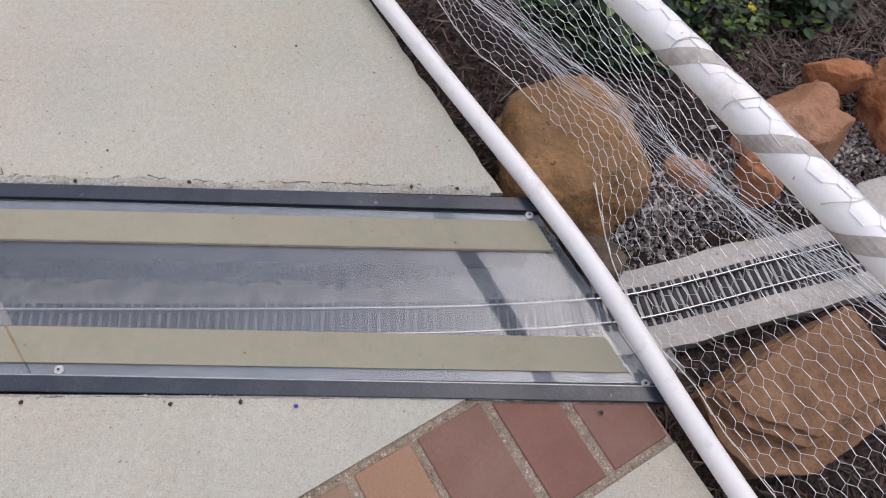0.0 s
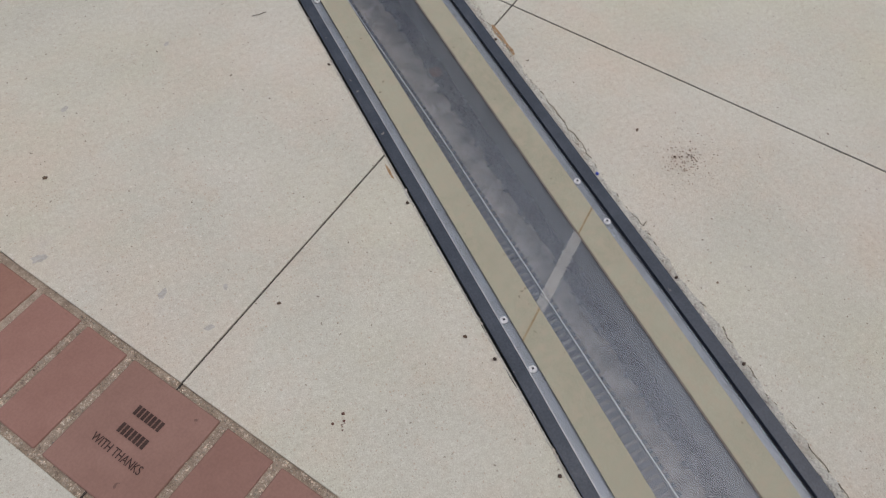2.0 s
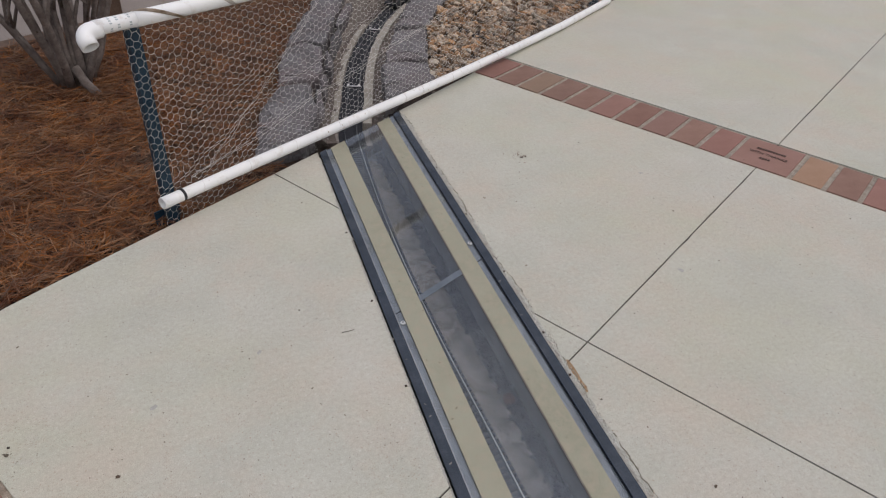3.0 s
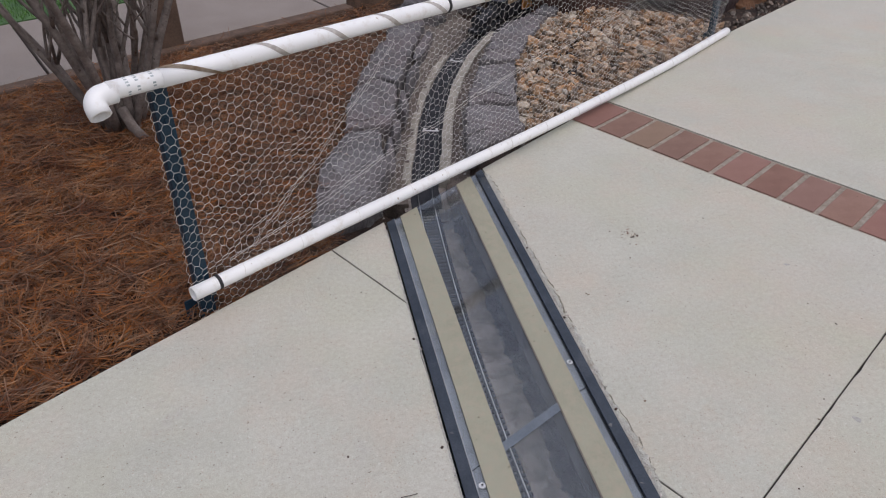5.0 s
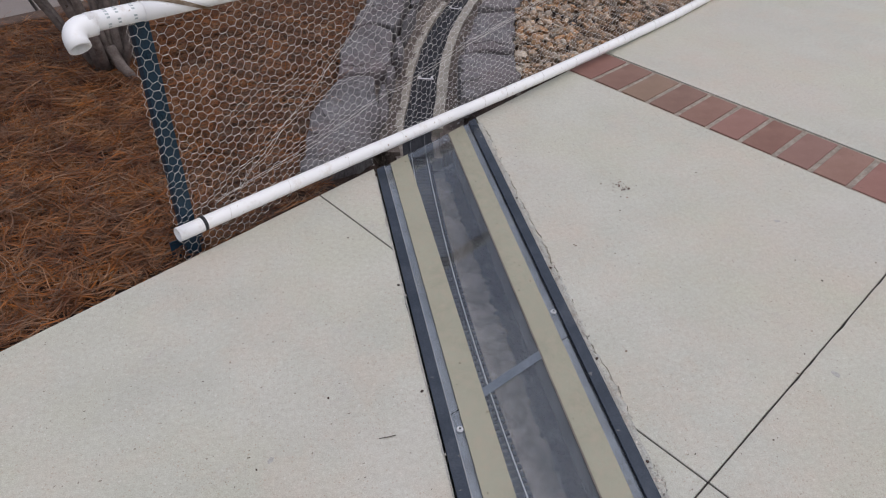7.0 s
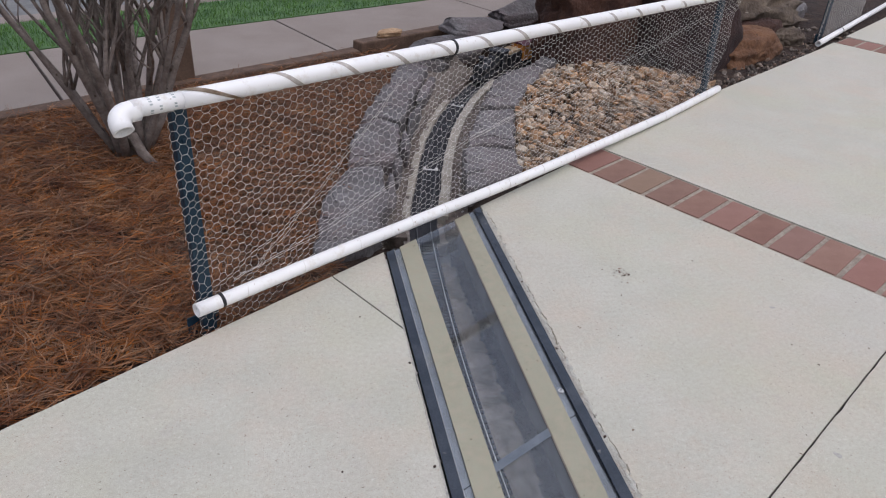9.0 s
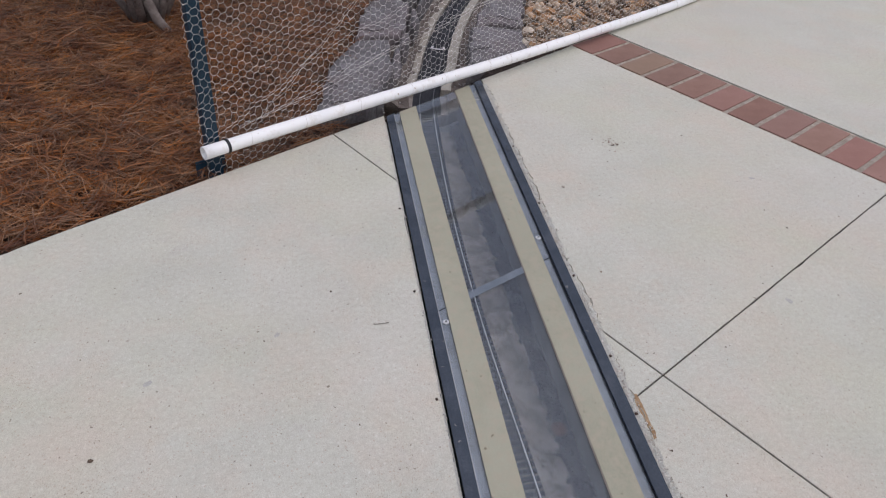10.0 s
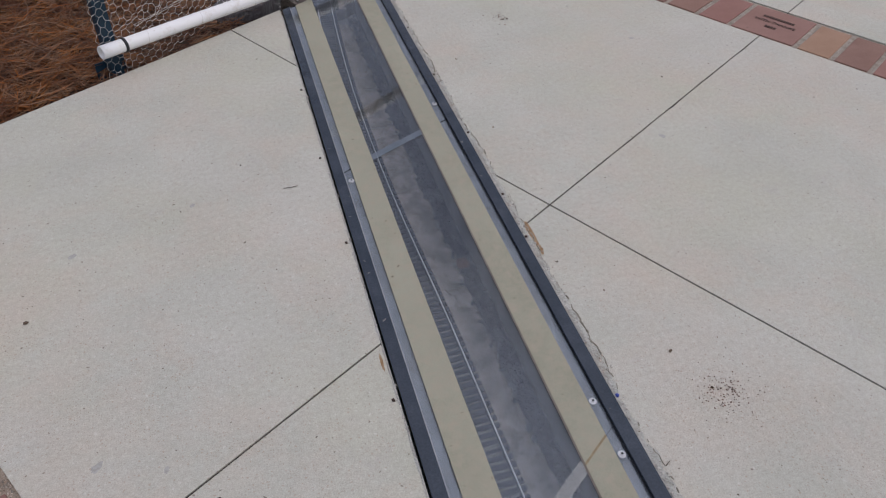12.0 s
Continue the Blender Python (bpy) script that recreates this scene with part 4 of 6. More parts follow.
# plugs and nails along the outside of the rails
rng = random.Random(11)
PLUGS = [(-0.022, 0.348, 1), (-0.021, 0.52, 0), (-0.020, 0.425, 0), (-0.03, -0.085, 0), (0.335, 0.545, 0), (0.336, 0.19, 0), (0.336, 0.115, 0)]
PLUGS += [(-0.021, y, 0) for y in (0.72, 1.05, 1.43, 1.72, 2.02)] + [(CH_R + 0.006, y, int(y == 0.966)) for y in (0.72, 0.966, 1.36, 1.5, 1.74, 2.02, 2.3)]
for x, y, blue in PLUGS:
    bm = bmesh.new()
    bmesh.ops.create_icosphere(bm, subdivisions=1, radius=0.0036)
    for v in bm.verts:
        v.co *= rng.uniform(0.7, 1.2)
        v.co.z *= 0.8
    bmesh.ops.translate(bm, vec=(x + rng.uniform(-0.002, 0.002), y, 0.0025), verts=bm.verts[:])
    tagged(part("wall_plug", bm, "blue_plastic" if blue else "rust", smooth=True),
           "small blue plastic plug in the joint beside the rail" if blue else "small rusty plug in the joint beside the rail", "plug", "plugs along the rails")


# ---- the garden railway track ----
def offset_path(half, pts=None):
    p = TRACK if pts is None else pts
    d = np.gradient(p, axis=0)
    d /= np.linalg.norm(d, axis=1)[:, None]
    return p + np.stack([d[:, 1], -d[:, 0]], 1) * half      # to the right of the way along the track


def ribbon(lo, hi, s0, s1, z0, z1, wobble=0.0, seed=0.0, z2=None):
    """A strip of rectangular section along the track, between two offsets."""
    sel = [i for i in range(0, len(TRACK), 2) if s0 <= TRACK_S[i] <= s1]
    a, b = offset_path(lo), offset_path(hi)
    bm = bmesh.new()
    rows = []
    for i in sel:
        w1, w2 = (wobble * fbm(TRACK_S[i] * 7, seed + 3 * k) for k in (0, 1))
        pa, pb = a[i] + (a[i] - b[i]) * w1, b[i] + (b[i] - a[i]) * w2
        dz = 0.004 * fbm(TRACK_S[i] * 9, seed + 9) if wobble else 0
        rows.append([bm.verts.new((*pa, z0)), bm.verts.new((*pa, z1 + dz)), bm.verts.new((*pb, (z1 if z2 is None else z2) + dz)), bm.verts.new((*pb, z0))])
    for r, q in zip(rows, rows[1:]):
        for k in range(4):
            bm.faces.new([r[k], r[(k + 1) % 4], q[(k + 1) % 4], q[k]])
    bm.faces.new(rows[0][::-1]), bm.faces.new(rows[-1])
    bmesh.ops.recalc_face_normals(bm, faces=bm.faces[:])
    return bm


s_of_y = lambda y: float(np.interp(y, TRACK[:, 1], TRACK_S))
track_root = tagged(empty("railway_track"), "model railway track with black plastic sleepers and metal rails", "track")
for off in (-0.0225, 0.0225):
    # the head takes a duller colour past the end of the trench
    half_way = s_of_y(2.70)
    part("rail", ribbon(off - 0.0008, off + 0.0008, 0, half_way, RAIL_TOP - 0.0012, RAIL_TOP), "rail_metal", track_root, "thin bright metal rail head")
    part("rail", ribbon(off - 0.0008, off + 0.0008, half_way, 99, RAIL_TOP - 0.0012, RAIL_TOP), "rail_side", track_root, "thin duller rail head")
    part("rail_web", ribbon(off - 0.0007, off + 0.0007, 0, 99, RAIL_TOP - 0.008, RAIL_TOP - 0.0012), "rail_side", track_root)
    part("rail_foot", ribbon(off - 0.0028, off + 0.0028, 0, 99, RAIL_TOP - 0.0095, RAIL_TOP - 0.0075), "tie_plastic", track_root)
bm = bmesh.new()
box(bm, -0.036, -0.0048, 0, 0.036, 0.0048, 0.009, bevel=0.001)
for x in (-0.0225, 0.0225):
    box(bm, x - 0.006, -0.0030, 0.008, x + 0.006, 0.0030, 0.0115)
sleeper = part("sleeper", bm, "tie_plastic", track_root)
way = np.gradient(TRACK, axis=0)
pitch, made = 0.0154, 0
far_ties = bmesh.new()
for s in np.arange(s_of_y(-0.66), s_of_y(4.55), pitch):
    i = int(s / 0.01)
    x, y = (float(np.interp(s, TRACK_S, TRACK[:, k])) for k in (0, 1))
    at = pose(x, y, RAIL_TOP - 0.0195, 0, 0, math.degrees(math.atan2(way[i][1], way[i][0])) - 90 + random.uniform(-1.5, 1.5))
    if made < 300:
        ob = sleeper if made == 0 else new("sleeper", sleeper.data)
        ob.parent = track_root
        ob.matrix_basis = at
    else:
        n0 = len(far_ties.verts)
        far_ties.from_mesh(sleeper.data)
        far_ties.verts.ensure_lookup_table()
        bmesh.ops.transform(far_ties, matrix=at, verts=far_ties.verts[n0:])
    made += 1
tagged(part("far_sleepers", far_ties, "tie_plastic", track_root), kind="stuff")

sa, sb = s_of_y(-0.12), s_of_y(2.70)
tagged(part("track_bed", ribbon(-0.078, 0.072, 0, sa, -0.175, RAIL_TOP - 0.013, 0.05, 1.0), "bed_concrete"), "pale concrete bed under the curving track beside boulders", "track bed", kind="structure")
tagged(part("track_bed", ribbon(-0.066, 0.068, sb, 99, -0.175, RAIL_TOP - 0.014, 0.05, 5.0), "dirt"), "stained concrete bed under the curving track", "track bed", kind="structure")
tagged(part("track_soil", ribbon(-0.046, 0.046, sb, 99, -0.15, RAIL_TOP - 0.0098, 0.05, 15.0), "black_grit"), "black grit packed between the sleepers", "grit", kind="structure")
tagged(part("track_silt", ribbon(-0.037, 0.037, 0, s_of_y(-0.27), -0.119, RAIL_TOP - 0.0158, 0.10, 33.0), "silt"), "dark silt packed between the sleepers", "silt", kind="structure")
tagged(part("trench_silt", ribbon(-0.041, 0.029, s_of_y(0.10), sb, -0.119, RAIL_TOP - 0.0132, 0.06, 31.0), "grey_silt"), "grey silt between the sleepers in the trench", "silt", kind="structure")
for k, (lo, hi) in enumerate(((-0.17, -0.060), (0.070, 0.15))):
    tagged(part("track_verge", ribbon(lo, hi, sb + 0.02, s_of_y(4.5), -0.175, -0.098, 0.06, 20.0 + k), "bed_soil"), "dusty brown soil between the track and the flagstones", "soil", kind="structure")
tagged(part("track_bank", ribbon(-0.215, -0.095, sb + 0.02, s_of_y(4.3), -0.175, -0.006, 0.05, 40.0, -0.094), "bank_soil"), "dusty grey-brown soil banked against the flagstones", "soil", kind="structure")
for y in (3.235, 3.905):
    bm = bmesh.new()
    box(bm, -0.010, -0.027, 0, 0.010, -0.018, 0.004, bevel=0.001)
    box(bm, -0.010, 0.018, 0, 0.010, 0.027, 0.004, bevel=0.001)
    box(bm, -0.0035, -0.030, -0.004, 0.0035, 0.030, -0.001, bevel=0.001)
    bmesh.ops.transform(bm, matrix=pose(float(np.interp(y, TRACK[:, 1], TRACK[:, 0])), y, RAIL_TOP - 0.003, 0, 0, math.degrees(math.atan2(*way[int(s_of_y(y) / 0.01)][::-1]))), verts=bm.verts[:])
    part("rail_joiner", bm, "rail_metal", track_root, "pale metal rail joiner")
tagged(part("track_kerb", ribbon(0.046, 0.082, sb + 0.14, s_of_y(4.25), -0.175, RAIL_TOP + 0.016, 0.12, 8.0), "kerb_concrete"), "rounded pale concrete kerb along the outside of the curve", "kerb", kind="structure")
tagged(part("track_kerb", ribbon(-0.074, -0.048, sb + 0.14, s_of_y(3.95), -0.175, RAIL_TOP + 0.004, 0.12, 12.0), "kerb_concrete"), "broken pale concrete kerb along the inside of the curve", "kerb", kind="structure")


# ---- loose stones, straw and mulch ----
def pebble_templates(count, seed, flat=0.65, subdiv=1):
    r = random.Random(seed)
    out = []
    for k in range(count):
        bm = bmesh.new()
        bmesh.ops.create_icosphere(bm, subdivisions=subdiv, radius=1.0)
        ax = (r.uniform(0.7, 1.25), r.uniform(0.6, 1.0), r.uniform(0.45, 0.9) * flat / 0.65)
        cuts = [Vector((r.gauss(0, 1), r.gauss(0, 1), r.gauss(0, 1))).normalized() for _ in range(4)]
        for v in bm.verts:
            v.co *= 1 + 0.28 * noise.noise(v.co * 1.1 + Vector((k * 7.3, seed, 0)))
            for cut in cuts:
                d = v.co.dot(cut)
                if d > 0.5:
                    v.co -= cut * (d - 0.5)
            v.co = Vector((v.co.x * ax[0], v.co.y * ax[1], v.co.z * ax[2]))
        bm.verts.index_update()
        out.append((np.array([v.co[:] for v in bm.verts]), np.array([[v.index for v in f.verts] for f in bm.faces])))
        bm.free()
    return out


def pebbles(name, places, material, label, category, seed, flat=0.65, smooth=False):
    """Many loose stones in one mesh; places are (x, y, z, size)."""
    r = random.Random(seed)
    tem = pebble_templates(14, seed, flat)
    V, F, base = [], [], 0
    for x, y, z, size in places:
        v, f = tem[r.randrange(len(tem))]
        rot = np.array(Euler((r.uniform(-0.6, 0.6), r.uniform(-0.6, 0.6), r.uniform(0, 6.3))).to_matrix())
        V.append(v @ rot.T * size + np.array((x, y, z)))
        F.append(f + base)
        base += len(v)
    return tagged(raw(name, np.concatenate(V), np.concatenate(F), material, smooth=smooth), label, category, kind="stuff")


def strands(name, places, material, label, category, seed, length, width, lift=0.012, bend=0.35, bundle=1, keep=None):
    """Needles and shreds: thin bent blades lying over one another; places are (x, y, z)."""
    r = random.Random(seed)
    V, F = [], []
    a = b = h = 0.0
    for k_, (x, y, z) in enumerate(places):
        if k_ % bundle == 0:
            a, b, h = r.uniform(0, 6.283), r.gauss(0, bend), r.uniform(0, lift)
            x_, y_ = x, y
        else:
            x, y, a, b = x_ + r.gauss(0, 0.002), y_ + r.gauss(0, 0.002), a + r.gauss(0, 0.12), b + r.gauss(0, 0.1)
        ln = length * r.uniform(0.5, 1.2)
        w = width * r.uniform(0.7, 1.3)
        tilt = r.gauss(0, 0.14)
        roll_ = r.uniform(-0.9, 0.9)
        n0 = len(V)
        px, py, pz = x, y, z + h
        for k in range(4):
            ang = a + b * (k / 3 - 0.5) * 2
            sx, sy = -math.sin(ang) * w, math.cos(ang) * w
            V.append((px + sx, py + sy, pz + roll_ * w))
            V.append((px - sx, py - sy, pz - roll_ * w))
            px += math.cos(ang) * ln / 3
            py += math.sin(ang) * ln / 3
            pz = max(z, pz + tilt * ln / 3)
        if keep and not keep(V[-1][0], V[-1][1]):
            del V[n0:]
            continue
        F += [(n0 + 2 * k, n0 + 2 * k + 1, n0 + 2 * k + 3, n0 + 2 * k + 2) for k in range(3)]
    return tagged(raw(name, V, F, material), label, category, kind="stuff")


rng = random.Random(21)
STONES_L_EDGE = [(-0.19, 2.45), (-0.20, 2.82), (-0.10, 3.05), (-0.09, 3.17), (0.05, 3.5), (0.17, 3.93), (0.28, 4.15)]
left_of_stones = lambda x, y: x < float(np.interp(y, [p[1] for p in STONES_L_EDGE], [p[0] for p in STONES_L_EDGE])) + 0.03
places = []
thin = lambda x, y: x > -0.50 + 0.10 * math.sin(y * 9) and y > 2.2 and rng.random() < 0.72
scrap = []
while len(places) < 72000:
    x, y = rng.uniform(-2.2, 0.4), rng.uniform(1.0, 4.6)
    if y > EDGE_B(x) + 0.012 and y < WALK_NEAR(x) - 0.06 and left_of_stones(x, y):
        if x < -1.6 and rng.random() < 0.5:
            continue
        (scrap if thin(x, y) else places).append((x, y, ground_height(x, y) + 0.002))
scrap = scrap + [(x + rng.gauss(0, 0.03), y + rng.gauss(0, 0.03), z + 0.004) for x, y, z in scrap[::2]]
scrap = [p for p in scrap if p[1] > EDGE_B(p[0]) + 0.02]
V, F = [], []
for k in range(46):
    for q in range(30):
        y = 2.24 + 0.045 * k
        x1 = float(np.interp(y, [p[1] for p in STONES_L_EDGE], [p[0] for p in STONES_L_EDGE])) + 0.04
        x = -0.60 + (x1 + 0.60) * q / 29
        y = max(y, EDGE_B(x) + 0.008)
        V.append((x, y, ground_height(x, y) + 0.003))
F = [(k * 30 + q, k * 30 + q + 1, k * 30 + q + 31, k * 30 + q + 30) for k in range(45) for q in range(29)]
tagged(raw("bed_earth", V, F, "bed_earth", smooth=True), "brown earth showing through thin straw behind the fence", "soil", kind="structure")
strands("short_straw", scrap[::3] + scrap[1::3], "dull_straw", "dull short straw over the soil behind the fence", "straw", 45, 0.045, 0.0009, 0.014)
strands("bark_scraps", scrap[2::3], "brown_scrap", "dark brown mulch scraps under thinner straw", "mulch", 44, 0.032, 0.002, 0.012)
strands("pine_straw", places, "straw", "thick layer of reddish brown pine needles on the bed", "pine straw", 3, 0.088, 0.00075, 0.028, bundle=3, keep=lambda x, y: y > EDGE_B(x) - 0.003)
places = []
while len(places) < 1500:
    x, y = rng.uniform(0.2, 2.4), rng.uniform(2.6, 5.3)
    d = track_near(x, y)
    if 0.08 < d < 0.2 and y > EDGE_B(x) + 0.01:
        places.append((x, y, ground_height(x, y) + 0.002))
strands("leaf_litter", places, "mulch", "dark leaf litter beside the track bed", "leaf litter", 4, 0.035, 0.002, 0.008)

# tan river rock bed beyond the fence
RIVER = [(0.535, 2.98), (0.60, 3.2), (0.68, 3.5), (0.80, 3.8), (0.93, 4.02), (1.12, 4.26), (1.32, 4.23), (1.46, 4.16), (1.60, 4.08), (1.72, 3.93), (1.80, 3.84), (1.3, 3.46), (0.95, 3.21)]
places = []
while len(places) < 2900:
    x, y = rng.uniform(0.5, 1.85), rng.uniform(2.9, 4.5)
    if inside(x, y, RIVER) and y > EDGE_B(x) + 0.015:
        size = rng.choice((0.010, 0.014, 0.018, 0.023, 0.028)) * rng.uniform(0.8, 1.25)
        places.append((x, y, -0.035 + 0.02 * fbm(x * 3, y * 3) + rng.uniform(0, 0.034), size))
pebbles("cream_rocks", places[::5], "cream_rock", "pale cream stones among the river rocks", "river rock", 15, 0.5)
pebbles("river_rocks", [p for k, p in enumerate(places) if k % 5], "river_rock", "bed of tan and cream river rocks", "river rock", 5, 0.5)
places = []
while len(places) < 260:
    x = rng.uniform(0.5, 3.4)
    y = EDGE_B(x) + rng.uniform(0.01, 0.10)
    places.append((x, y, -0.03 + rng.uniform(0, 0.015), rng.uniform(0.006, 0.016)))
for _ in range(1100):
    x, y = rng.uniform(1.75, 3.3), rng.uniform(3.7, 5.0)
    if y > EDGE_B(x) + 0.02:
        places.append((x, y, -0.03 + rng.uniform(0, 0.01), rng.uniform(0.008, 0.022)))
pebbles("edge_pebbles", places, "rubble", "dull brown pebbles along the edge of the walk", "pebbles", 6)

places = []
while len(places) < 700:
    s, o = rng.uniform(s_of_y(2.75), s_of_y(4.5)), rng.choice((-1, 1)) * rng.uniform(0.085, 0.15)
    i = int(s / 0.01)
    q = TRACK[i] + np.array((way[i][1], -way[i][0])) / np.hypot(*way[i]) * o
    places.append((q[0], q[1], -0.098 + rng.uniform(-0.002, 0.004), rng.uniform(0.002, 0.008)))
pebbles("verge_pebbles", places, "grey_gravel", "fine grey-brown grit on the soil beside the track", "grit", 31)

# small grey gravel, mulch and dry needles on the other side
places = []
while len(places) < 9500:
    x, y = rng.uniform(0.15, 0.62), rng.uniform(-0.85, -0.05)
    d = track_near(x, y)
    right = x > np.interp(y, TRACK[::-1, 1] if TRACK[0, 1] > TRACK[-1, 1] else TRACK[:, 1], TRACK[:, 0])
    if right and 0.075 < d < 0.24 and y < EDGE_A(x) - 0.05 and not (x < 0.345 and y > END_A(x) - 0.03):
        places.append((x, y, ground_height(x, y) + rng.uniform(0.0, 0.012), rng.choice((0.0026, 0.0036, 0.005, 0.0068)) * rng.uniform(0.8, 1.2)))
pebbles("gravel", places, "grey_gravel", "pale grey crushed gravel beside the track", "gravel", 7)
places, dry = [], []
while len(places) < 19000:
    x, y = rng.uniform(-0.3, 1.2), rng.uniform(-1.1, 0.6)
    if y < EDGE_A(x) - 0.006 and track_near(x, y) > 0.085:
        (dry if (x > 0.55 and y < -0.45 and rng.random() < 0.6) or rng.random() < 0.08 else places).append((x, y, ground_height(x, y) + 0.001))
strands("mulch", places, "mulch", "dark purple-brown shredded mulch", "mulch", 8, 0.022, 0.0016, 0.016)
strands("dry_needles", dry, "dry_straw", "dry greyish straw lying over the mulch", "straw", 9, 0.07, 0.0012, 0.012)
places = [(rng.uniform(0.45, 1.0), rng.uniform(-0.95, -0.2), 0, rng.uniform(0.004, 0.012)) for _ in range(40)]
places = [(x, y, ground_height(x, y) + 0.008, s) for x, y, _, s in places if y < EDGE_A(x) - 0.1]
pebbles("white_pebbles", places, "grey_gravel", "scattered pale pebbles on the mulch", "pebbles", 10)

# a ragged row of stones on the trench floor
places = []
while len(places) < 1700:
    y = rng.uniform(0.08, 2.65)
    x = rng.gauss(0.232, 0.014)
    if 0.205 + 0.03 * max(0.0, (0.25 - y) / 0.17) < x < WALL_R - 0.001 and EDGE_A(x) < y < END_B(x) - 0.02:
        places.append((x, y, -0.116 + rng.uniform(0, 0.004), rng.choice((0.003, 0.005, 0.007, 0.0095)) * rng.uniform(0.8, 1.2)))
pebbles("trench_gravel", places, "dark_gravel", "dusty dark gravel along one side of the trench floor", "gravel", 12)
pale = [(x, y, z + 0.002, size * 0.6) for x, y, z, size in places[::23]]
pebbles("pale_trench_gravel", pale, "old_concrete", "scattered pale bits of gravel on the trench floor", "gravel", 13)


# coarse sand and small pebbles showing in the mortar between the nearest pavers
places = []
for k in range(9000):
    if k % 2:
        s_, w_ = rng.choice([-0.141, -0.041] + JOINTS_L[:10]) + rng.gauss(0, 0.0045), rng.uniform(0.002, W_L - 0.002)
    else:
        s_, w_ = rng.uniform(-0.24, 1.1), rng.choice((0.0055, W_L - 0.0055)) + rng.gauss(0, 0.0035)
    x, y = (float(c) for c in P_L + V_L * s_ + O_L * w_)
    if x < CH_L - 0.009 and y > EDGE_A(x) + 0.008 and 0.001 < w_ < W_L - 0.001:
        places.append((x, y, -0.0042, rng.choice((0.0009, 0.0012, 0.0016, 0.0022)) * rng.uniform(0.8, 1.2)))
pebbles("mortar_grit", places, "mortar_grain", "coarse sand and pebbles showing in the paver joints", "grit", 52)

# crumbled mortar lying along the rails
places = []
while len(places) < 1500:
    y = rng.uniform(0.1, 2.62)
    if fbm(y * 6, 3.0) < -0.1 and rng.random() < 0.7:
        continue
    x = CH_R + 0.002 + abs(rng.gauss(0, 0.008)) if rng.random() < 0.86 else CH_L - 0.003 - abs(rng.gauss(0, 0.003))
    places.append((x, y, 0.0012, rng.choice((0.0008, 0.0012, 0.0018, 0.0028)) * rng.uniform(0.8, 1.2)))
pebbles("mortar_crumbs", places, "crumble", "pale crumbs of mortar along the edge rails", "crumbs", 51)


# ---- boulders and flagstones ----
def rock(name, at, radii, turn, seed, material, label, category="boulder", block=2.0, rough=0.18, tilt=(0, 0), layers=0.0, group="", facets=0):
    """A weathered stone: block 2 is round, higher is boxier; layers adds bedding ledges."""
    rp = random.Random(seed)
    planes = [Vector((rp.gauss(0, 1), rp.gauss(0, 1), rp.gauss(0, 0.8))).normalized() for _ in range(facets)]
    bm = bmesh.new()
    bmesh.ops.create_icosphere(bm, subdivisions=5, radius=1.0)
    for v in bm.verts:
        p = v.co.normalized()
        r = (abs(p.x) ** block + abs(p.y) ** block + abs(p.z) ** block) ** (-1 / block)
        q = p * r
        k = 1 + rough * noise.fractal(p * 1.3 + Vector((seed * 3.1, 0, 0)), 0.9, 2.0, 5) + rough * 0.35 * noise.fractal(p * 5 + Vector((seed, 9, 0)), 0.9, 2.0, 4)
        q = q * k
        for n_ in planes:
            over = q.dot(n_) - 0.80
            if over > 0:
                q = q - n_ * over * 0.92
        if layers:
            q.z = q.z + layers * 0.12 * math.sin(q.z * 9 + 2.5 * noise.noise(p * 2 + Vector((seed, 0, 5))))
            q.x *= 1 + layers * 0.06 * math.sin(q.z * 14 + 3 * noise.noise(p * 1.5))
        v.co = Vector((q.x * radii[0], q.y * radii[1], q.z * radii[2]))
    bmesh.ops.transform(bm, matrix=pose(*at, tilt[0], tilt[1], turn), verts=bm.verts[:])
    ob = part(name, bm, material, smooth=True)
    return tagged(ob, label, category, group)


rock("boulder", (0.436, -0.088, -0.060), (0.150, 0.132, 0.110), 10, 3, "sandstone", "large rounded brown sandstone boulder at the walk's corner", block=2.4, rough=0.14)
rock("rock", (0.482, -0.500, -0.042), (0.090, 0.112, 0.082), 20, 7, "pink_stone", "pinkish tan angular rock on the mulch", "rock", block=3.2, rough=0.2, facets=9)
rock("rock", (0.395, -0.43, -0.05), (0.045, 0.035, 0.06), 50, 9, "orange_stone", "small orange sandstone rock leaning on another", "rock", block=3.0, rough=0.2, facets=9)
rock("rock", (0.605, -0.600, -0.005), (0.030, 0.066, 0.030), -10, 12, "orange_stone", "rusty orange rock propped on top of others", "rock", block=4.0, rough=0.2, tilt=(0, 12), facets=9)
rock("rock", (0.57, -0.755, -0.03), (0.10, 0.085, 0.10), 10, 14, "orange_stone", "angular reddish sandstone rock on the mulch", "rock", block=3.0, rough=0.22, facets=9)
rock("rock", (0.42, -0.315, -0.08), (0.05, 0.042, 0.042), 60, 16, "pink_stone", "low tan rock half buried in gravel", "rock", block=2.6, rough=0.2, facets=9)
rock("rock", (0.355, -0.685, -0.06), (0.06, 0.075, 0.02), 15, 18, "bed_concrete", "flat pale stone beside the track", "rock", block=5.0, rough=0.06)
rock("rock", (0.265, -0.125, -0.085), (0.06, 0.04, 0.025), 40, 19, "ledge_rock", "small dark stone at the foot of the boulder", "rock", block=3.0, rough=0.15)


